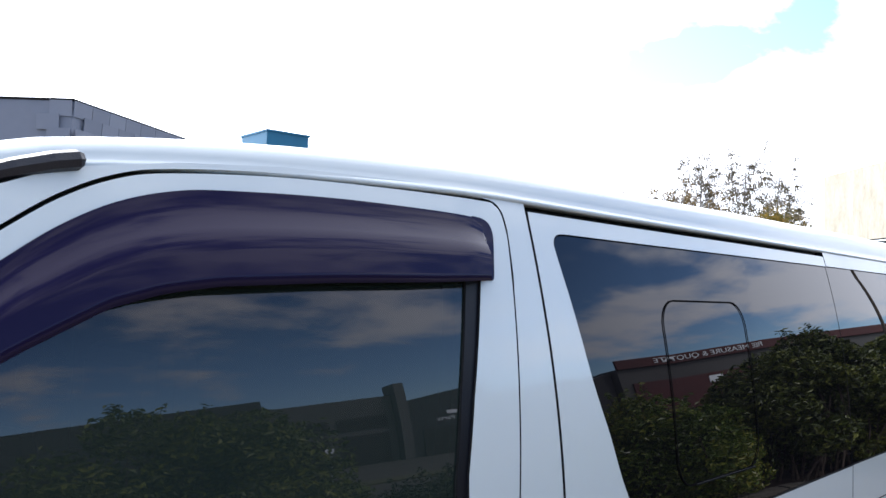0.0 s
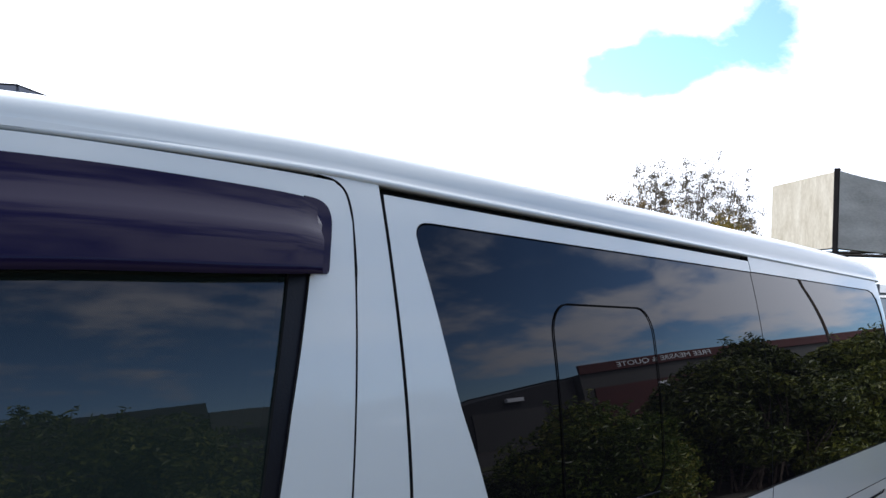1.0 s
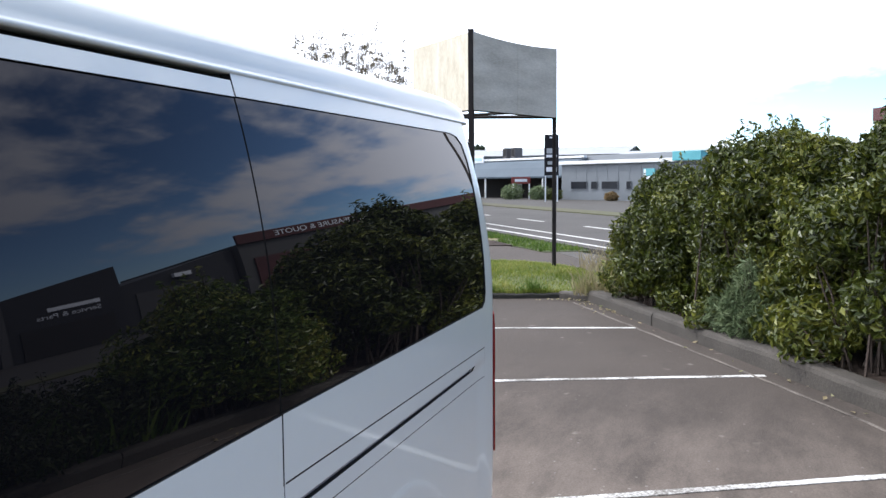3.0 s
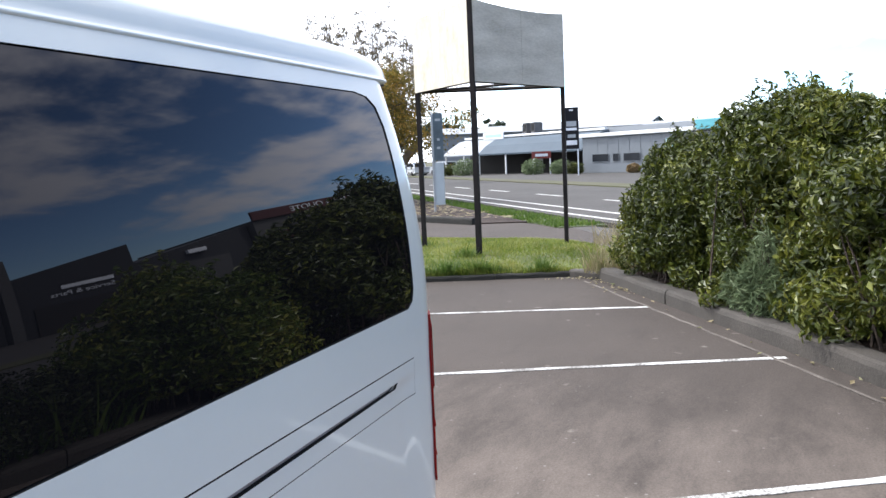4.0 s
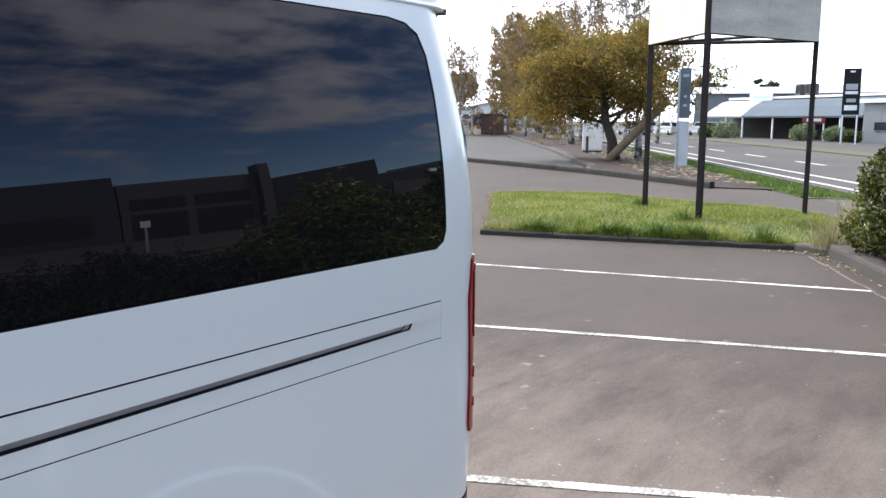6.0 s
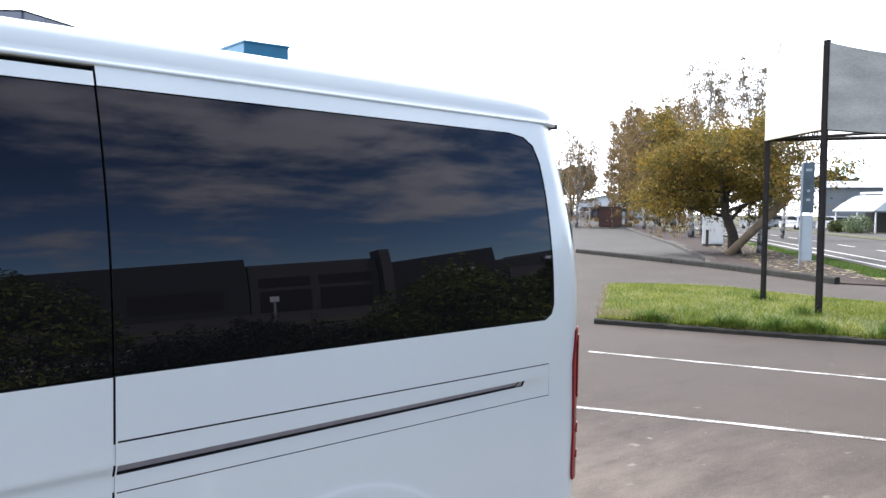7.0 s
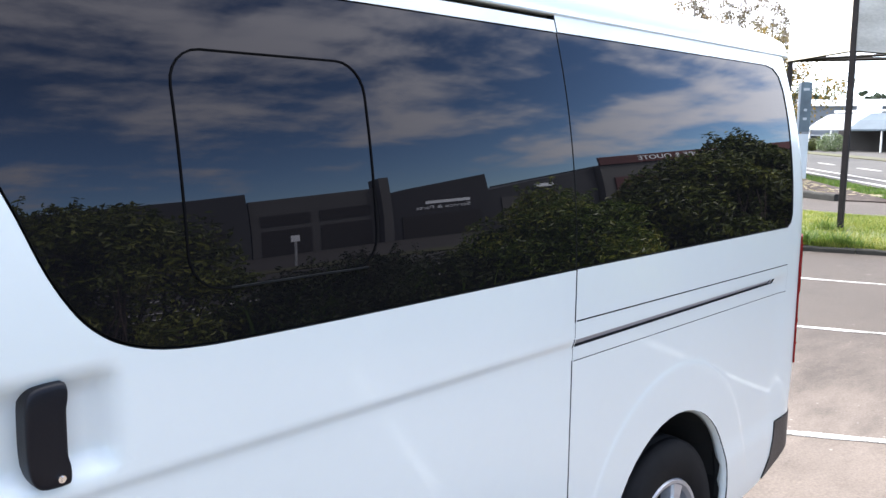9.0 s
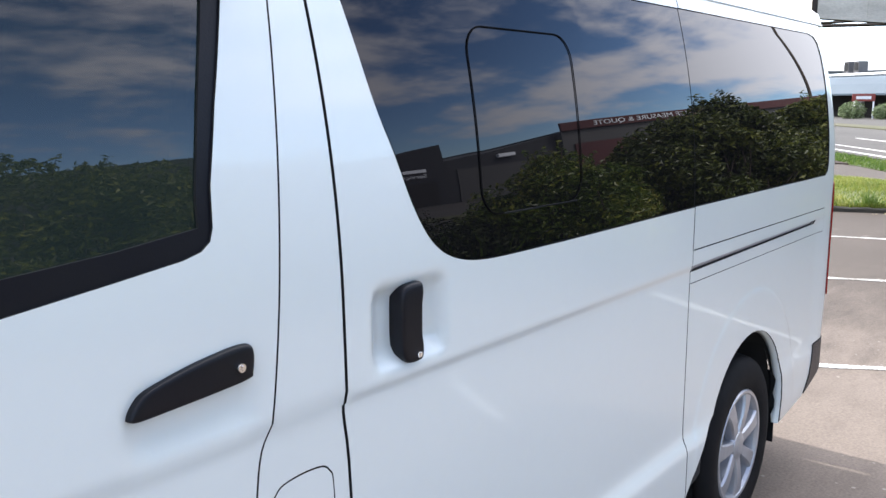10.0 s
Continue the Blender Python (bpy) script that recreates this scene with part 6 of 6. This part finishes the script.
PARKED = ((98, 57, 20, 0, "white"), (104, 58.5, 25, 1, "silver"), (109, 62, 20, 0, "white"), (102, 66, 20, 3, "pale"), (86.5, 53.2, 65, 3, "pale"), (88.6, 52.6, 62, 0, "white"), (90.3, 51.6, 66, 1, "silver"), (92.4, 50.8, 64, 2, "navy"), (94.6, 50.6, 60, 3, "pale"), (97.0, 51.6, 66, 0, "white"), (86.0, 56.6, 64, 2, "navy"), (99.4, 53.0, 62, 1, "silver"), (93.0, 57.6, 30, 1, "silver"), (118, 66, 20, 2, "navy"), (92, 34.5, 48, 0, "white"), (94, 31.5, 48, 3, "pale"), (90, 38, 48, 1, "silver"), (97, 30, 48, 0, "white"), (108, 44, 40, 1, "silver"), (114, 47, 40, 0, "white"))
for x, y, a, m, l in PARKED:
    u, v = x * CU + y * SU, -x * SU + y * CU
    on_lot = v > 0.9 + (u - 85) * 0.0835
    car((x, y, 0.01 + lot_rise(u) if on_lot else 0.03), a, CARS[m], "distant parked " + l + " car on the asphalt")


# ---- low commercial building across the road ----
def wall_frame(a, b):
    d = Vector(b) - Vector(a)
    return math.degrees(math.atan2(d.y, d.x)), d.length


FA, FB = (60.0, -7.4), (86.0, 27.0)
ang, LEN = wall_frame(FA, FB)
shop = thing("commercial_building", "long low grey-blue commercial building with verandah across the road", "building", (FA[0], FA[1], 0), ang)
shop.scale.y = -1
# local: x along the facade, y back from it
part("wall", cube(0, 24.6, 0, 14, 0, 3.0), GREYWALL, shop, "grey-blue clad wall")
# both walls behind the verandah carry its shade in their colour
part("wall", cube(24.6, 39.9, 3.2, 14, 0, 3.3), SHADEWALL, shop, "recessed shopfront wall, coloured near-black for verandah shade")
part("wall", cube(39.9, 46.0, 3.4, 14, 0, 3.5), SHADEWALL, shop, "end wall, coloured near-black for verandah shade")
part("fascia", cube(-0.2, 25.0, -0.25, 0.1, 3.0, 3.28, bevel=0.02), WHITEWALL, shop, "white roof fascia")
part("fascia", cube(24.9, 46.2, 2.9, 3.3, 3.66, 3.86, bevel=0.02), WHITEWALL, shop, "white roof fascia")
part("flashing", cube(-0.2, 46, 3.35, 14.2, 3.3, 3.72), PALEROOF, shop, "pale roof edge")
part("parapet", cube(0.0, 46, 8.0, 14.3, 3.72, 4.05), PALEROOF, shop, "pale upper roof band")
for x0, x1 in ((21.5, 23.4), (20.3, 21.0), (18.0, 19.8), (16.6, 17.1), (12.5, 14.8), (8.0, 10.5), (3.0, 6.0)):
    w = part("window", cube(x0, x1, -0.05, 0.12, 0.95, 1.55), DARKGLASS, shop, "dark window strip")
    part("window_frame", cube(x0 - 0.03, x1 + 0.03, -0.075, -0.051, 1.55, 1.58), GREYWALL, w)
    part("window_frame", cube(x0 - 0.03, x1 + 0.03, -0.075, -0.051, 0.92, 0.95), GREYWALL, w)
    for q in (x0, x1):
        part("window_frame", cube(q - 0.03, q + 0.0, -0.075, -0.051, 0.95, 1.55), GREYWALL, w)
for x in [k * 1.2 for k in range(1, 20)]:
    part("cladding_joint", cube(x - 0.02, x + 0.02, -0.02, -0.002, 1.66, 2.98), GREYWALL, shop)


def canopy(x0, x1, sec, mat, label):
    bm = bmesh.new()
    n = 14
    ends = [[bm.verts.new((x0 + (x1 - x0) * i / n, y, z)) for y, z in sec] for i in range(n + 1)]
    for a, b in zip(ends, ends[1:]):
        for k in range(len(sec)):
            bm.faces.new((a[k], b[k], b[(k + 1) % len(sec)], a[(k + 1) % len(sec)]))
    bm.faces.new(ends[0][::-1])
    bm.faces.new(ends[-1])
    bmesh.ops.recalc_face_normals(bm, faces=bm.faces[:])
    return part("verandah_roof", bm, mat, shop, label)


canopy(24.7, 39.8, [(3.2, 3.62), (2.2, 3.45), (1.0, 2.85), (0.0, 2.05), (0.0, 1.9), (0.25, 1.98), (1.1, 2.6), (3.2, 3.35)], ROOFBLUE, "blue-grey bullnose verandah roof")
canopy(39.9, 46.2, [(3.2, 3.62), (2.2, 3.42), (1.0, 2.75), (0.0, 2.05), (0.0, 1.93), (1.0, 2.5), (3.2, 3.4)], PALEROOF, "pale curved verandah roof")
for x in (27.2, 31.2, 35.5, 39.85, 42.5, 45.8):
    part("verandah_post", cube(x - 0.06, x + 0.06, 0.1, 0.22, 0, 2.0), WHITEWALL, shop, "white verandah post")
part("doorway", cube(33.6, 34.5, 3.1, 3.19, 0, 2.0), STEEL, shop, "grey open door leaf")
part("roof_sign", cube(38.7, 42.1, 2.4, 2.5, 3.5, 4.2, bevel=0.02), SIGNWHITE, shop, "white and pale blue name board")
part("lettering_bar", cube(39.0, 41.7, 2.37, 2.395, 3.72, 4.0), SIGNBLUE, shop)
for x in (35.2, 36.5):
    unit = part("air_unit", cube(x, x + 0.62, 3.6, 4.6, 3.72, 4.95, bevel=0.04), AIRUNIT, shop, "dark grey rooftop air unit")
    part("grille", cube(x + 0.09, x + 0.53, 3.57, 3.595, 4.1, 4.8), HOLLOW, unit)

part("corner_parapet", cube(9.6, 12.2, -0.5, 2.2, 3.05, 3.75, bevel=0.03), TEAL, shop, "teal sheet parapet at the corner")
board_sign = thing("hanging_sign", "small teal and white sign on a slim post by the wall", "sign", (67.6, 4.3, 0), 53)
part("post", cube(0.34, 0.42, -0.04, 0.04, 0, 2.5), STEEL, board_sign)
face = part("face", cube(-0.55, 0.55, -0.06, 0.06, 1.75, 2.5, bevel=0.02), TEAL, board_sign, "teal sign face")
part("lettering_bar", cube(-0.55, 0.55, 0.06, 0.075, 1.75, 1.95), SIGNWHITE, face)
part("lettering_bar", cube(0.30, 0.50, 0.06, 0.075, 2.0, 2.45), SIGNWHITE, face)

totem = thing("totem_sign", "tall black totem sign on two pale posts across the road", "sign", (67.4, 11.7, 0), -79)
part("post", cube(-0.52, -0.42, -0.06, 0.06, 0, 5.0), SIGNWHITE, totem)
part("post", cube(0.40, 0.50, -0.06, 0.06, 0, 2.2), SIGNWHITE, totem)
face = part("face", cube(-0.55, 0.55, -0.12, 0.12, 2.05, 5.2, bevel=0.03), SIGNBLACK, totem, "black sign face")
for z0, z1, w, mt in ((4.92, 5.04, 0.3, SIGNWHITE), (3.75, 4.15, 0.75, STEEL), (3.45, 3.65, 0.8, SIGNWHITE), (2.9, 3.15, 0.6, STEEL), (2.35, 2.7, 0.8, SIGNWHITE)):
    part("lettering_bar", cube(-w / 2, w / 2, -0.14, -0.125, z0, z1, bevel=0.004), mt, face)
along = (Vector(FB) - Vector(FA)).normalized()
red_at = Vector(FA) + along * 28.6 + Vector((-along.y, along.x)) * 1.2
rs = thing("red_sign", "small red board with pale bars before the shop", "sign", (red_at.x, red_at.y, 0), -70)
part("board", cube(-0.85, 0.85, -0.05, 0.05, 1.4, 2.0, bevel=0.02), SIGNRED, rs)
part("lettering_bar", cube(-0.55, 0.55, -0.065, -0.055, 1.58, 1.82), SIGNWHITE, rs)
for x in (-0.75, 0.75):
    part("post", cube(x - 0.05, x + 0.05, -0.05, 0.05, 0, 1.4), SIGNWHITE, rs)
for k, (x, o, r) in enumerate(((28.6, 2.2, 1.05), (25.2, 2.0, 0.95), (23.4, 2.0, 0.75), (38.6, 2.5, 1.3), (41.5, 2.5, 0.9), (17.3, 1.5, 0.55))):
    p = Vector(FA) + along * x + Vector((-along.y, along.x)) * o
    bush("shrub", "rounded brown shrub before the shop wall" if k == 5 else "rounded grey-green garden shrub before the shop", [((0, 0, r * 0.55), (r, r, r * 0.75)), ((r * 0.5, r * 0.3, r * 0.4), (r * 0.6, r * 0.6, r * 0.55))], 1500, 0.2, RUSSET if k == 5 else (SAGE if k in (0, 1, 3) else HEDGE), (p.x, p.y, 0.04), 120 + k, 0.5, 0)

# sheds behind
for x, y, a, l, w, h, mt in ((150.7, 24, 82, 22, 14, 6.0, GREYWALL), (117.7, 33.7, 107, 14, 8, 5.1, GREYWALL), (118, -2, 53, 34, 16, 4.2, PALEROOF), (128, 80, 30, 14, 12, 3.4, WHITEWALL), (101, 75, 30, 9, 8, 2.7, ROOFBLUE)):
    t = thing("shed", "pale low-pitched industrial shed in the distance", "building", (x, y, 0), a)
    bm = bmesh.new()
    ends = [[bm.verts.new((xx, yy, zz)) for yy, zz in ((-w / 2, 0), (-w / 2, h), (0, h + w * 0.09), (w / 2, h), (w / 2, 0))] for xx in (-l / 2, l / 2)]
    for k in (0, 3):
        bm.faces.new((ends[0][k], ends[1][k], ends[1][k + 1], ends[0][k + 1]))
    bm.faces.new(ends[0])
    bm.faces.new(ends[1][::-1])
    bmesh.ops.recalc_face_normals(bm, faces=bm.faces[:])
    part("wall", bm, mt, t)
    bm = bmesh.new()
    ends = [[bm.verts.new((xx, yy, zz)) for yy, zz in ((-w / 2 - 0.4, h - 0.05), (0, h + w * 0.09 + 0.03), (w / 2 + 0.4, h - 0.05), (0, h + w * 0.09 + 0.2))] for xx in (-l / 2 - 0.4, l / 2 + 0.4)]
    for k in range(4):
        bm.faces.new((ends[0][k], ends[1][k], ends[1][(k + 1) % 4], ends[0][(k + 1) % 4]))
    bmesh.ops.recalc_face_normals(bm, faces=bm.faces[:])
    part("roof", bm, PALEROOF, t)
    part("door", cube(-2, 2, -w / 2 - 0.05, -w / 2 + 0.05, 0, 3.0), STEEL, t)

# ---- slate-roofed building and blue duct behind the van ----
house = thing("slate_roof_building", "flat-topped building with steep grey shingled mansard walls", "building", (0, 0, 0))
MC, ML, MR = Vector((11.78, 25.4, 0)), Vector((-0.68, 0.733, 0)), Vector((0.87, 0.49, 0)).normalized()
MTOP = 7.28


def mansard(p, d, length, wide, courses, first):
    """Courses of overlapping shingles on one steep face, from the corner along d."""
    nrm = Vector((d.y, -d.x, 0))
    if nrm.y > 0:
        nrm = -nrm
    turn = Matrix(((d.x, nrm.x, 0), (d.y, nrm.y, 0), (0, 0, 1))).to_4x4()
    high = 0.44
    me = finish(cube(0.012, wide - 0.012, 0.0, 0.035, -high, 0.05), "shingle", SLATE, False)
    for r in range(courses):
        n = int(length / wide)
        for k in range(n):
            ob = new("shingle", me)
            ob.parent = house
            at = p + d * (wide * (k + (0.5 if r % 2 else 0.0)) - first * (r % 2)) + nrm * (0.10 * r * high + 0.03)
            ob.matrix_basis = Matrix.Translation(at + Vector((0, 0, MTOP - 0.05 - r * high))) @ turn @ Matrix.Rotation(radians(-4), 4, "X")


bm = bmesh.new()
plan_top = [MC, MC + MR * 26, MC + MR * 26 + ML * 24, MC + ML * 24]
hi = [bm.verts.new((p.x, p.y, MTOP)) for p in plan_top]
mid = [bm.verts.new((p.x, p.y, MTOP - 3.4)) for p in plan_top]
bm.faces.new(hi)
for k in range(4):
    bm.faces.new((hi[k], mid[k], mid[(k + 1) % 4], hi[(k + 1) % 4]))
bmesh.ops.recalc_face_normals(bm, faces=bm.faces[:])
part("roof", bm, SLATE, house, "grey sheet-clad mansard roof")
bm = bmesh.new()
prism(bm, [tuple((p + (MC + MR * 13 + ML * 12 - p) * 0.02)[:2]) for p in plan_top], 0.0, MTOP - 3.4)
part("wall", bm, material("brown_brick", (0.20, 0.12, 0.09), (0.14, 0.08, 0.06), 4, 0.85), house)
bm = bmesh.new()
tube(bm, [MC + MR * 26 + Vector((0, 0, MTOP + 0.03)), MC + Vector((0, 0, MTOP + 0.03)), MC + ML * 24 + Vector((0, 0, MTOP + 0.03))], 0.05, 5)
part("capping", bm, RUSTPOST, house, "thin brown roof edge capping")
mansard(MC, ML, 0.72, 0.72, 7, 0.0)
mansard(MC, MR, 13.0, 0.9, 7, 0.0)
duct = thing("roof_duct", "blue painted box duct on a building roof", "duct", (23.55, 30.0, -0.42), -8)
part("body", cube(-1.15, 0.95, 0, 2.5, 7.0, 9.05, bevel=0.03), BLUEBOX, duct)
part("cap", cube(-1.2, 1.0, -0.05, 2.55, 9.0, 9.1, bevel=0.02), BLUEBOX, duct)
part("stack", cube(-0.7, 0.6, 0.5, 1.8, 0.2, 7.0), STREETGREY, duct)


# ---- street frontage opposite the hedge, mirrored in the windows ----
V0 = -35.0
street = thing("workshop_row", "row of grey and charcoal workshops across the road", "building", tuple(site(0, V0)), 28)
# local: x along the street, y positive toward the van


def wall_block(x0, x1, za, zb, mat, label, deep=10.0, front=0.0):
    bm = bmesh.new()
    lo = [bm.verts.new(p) for p in ((x0, front, 0), (x1, front, 0), (x1, -deep, 0), (x0, -deep, 0))]
    hi = [bm.verts.new(p) for p in ((x0, front, za), (x1, front, zb), (x1, -deep, zb), (x0, -deep, za))]
    bm.faces.new(hi)
    for i in range(4):
        bm.faces.new((lo[i], lo[(i + 1) % 4], hi[(i + 1) % 4], hi[i]))
    bmesh.ops.recalc_face_normals(bm, faces=bm.faces[:])
    return part("wall", bm, mat, street, label)


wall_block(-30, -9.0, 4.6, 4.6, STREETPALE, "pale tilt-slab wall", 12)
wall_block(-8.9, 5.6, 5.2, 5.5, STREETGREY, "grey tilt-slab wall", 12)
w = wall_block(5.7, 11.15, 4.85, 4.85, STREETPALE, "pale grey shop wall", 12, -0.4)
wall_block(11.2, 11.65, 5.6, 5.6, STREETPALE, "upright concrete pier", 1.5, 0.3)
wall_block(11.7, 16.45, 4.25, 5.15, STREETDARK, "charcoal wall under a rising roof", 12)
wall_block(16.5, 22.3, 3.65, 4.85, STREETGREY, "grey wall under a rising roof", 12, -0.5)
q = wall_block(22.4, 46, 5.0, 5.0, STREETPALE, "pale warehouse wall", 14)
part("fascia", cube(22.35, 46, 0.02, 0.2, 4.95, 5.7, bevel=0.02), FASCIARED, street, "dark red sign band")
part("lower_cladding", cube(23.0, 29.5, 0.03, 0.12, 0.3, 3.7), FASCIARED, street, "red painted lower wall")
part("emblem", cube(26.6, 27.4, 0.125, 0.15, 2.9, 3.45, bevel=0.01), SIGNWHITE, street, "plain white emblem on the red wall")
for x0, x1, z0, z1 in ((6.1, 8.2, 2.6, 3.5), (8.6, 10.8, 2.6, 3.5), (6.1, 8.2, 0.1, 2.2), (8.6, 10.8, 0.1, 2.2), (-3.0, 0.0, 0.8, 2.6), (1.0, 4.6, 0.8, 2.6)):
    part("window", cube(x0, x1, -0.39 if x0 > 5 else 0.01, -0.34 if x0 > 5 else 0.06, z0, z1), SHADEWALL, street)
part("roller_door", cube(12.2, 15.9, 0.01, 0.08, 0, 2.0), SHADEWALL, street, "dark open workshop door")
part("roller_door", cube(17.2, 21.0, -0.49, -0.42, 0, 2.9), STREETPALE, street, "grey roller door")
part("wall_lamp", cube(19.0, 19.9, -0.49, -0.2, 3.5, 3.8, bevel=0.03), SIGNWHITE, street)
FACE = pose(0, 0, 0, 90, 0, 180)
writing("lettering", "FREE MEASURE & QUOTE", 0.56, SIGNWHITE, street, Matrix.Translation((27.6, 0.22, 5.32)) @ FACE)
writing("lettering", "Service & Parts", 0.42, SIGNWHITE, street, Matrix.Translation((14.2, 0.03, 2.62)) @ FACE)
part("lettering_bar", cube(13.4, 15.5, 0.01, 0.03, 2.95, 3.2), SIGNWHITE, street)

small = thing("street_sign", "small white notice on a pale post beside the road", "sign", tuple(site(5.0, -20, 0)), 28)
part("post", cube(-0.03, 0.03, -0.03, 0.03, 0, 1.2), STEEL, small)
part("plate", cube(-0.11, 0.11, -0.02, 0.02, 1.2, 1.5, bevel=0.01), SIGNWHITE, small)
bm = bmesh.new()
tube(bm, [site(22.4, -20, 0), site(23.1, -20, 3.5), site(23.95, -20, 7.6), site(24.5, -20, 10.2)], [0.058, 0.054, 0.048, 0.042], 12)
solid("timber_pole", bm, BARK, "leaning timber pole beside the road", "pole", smooth=True)
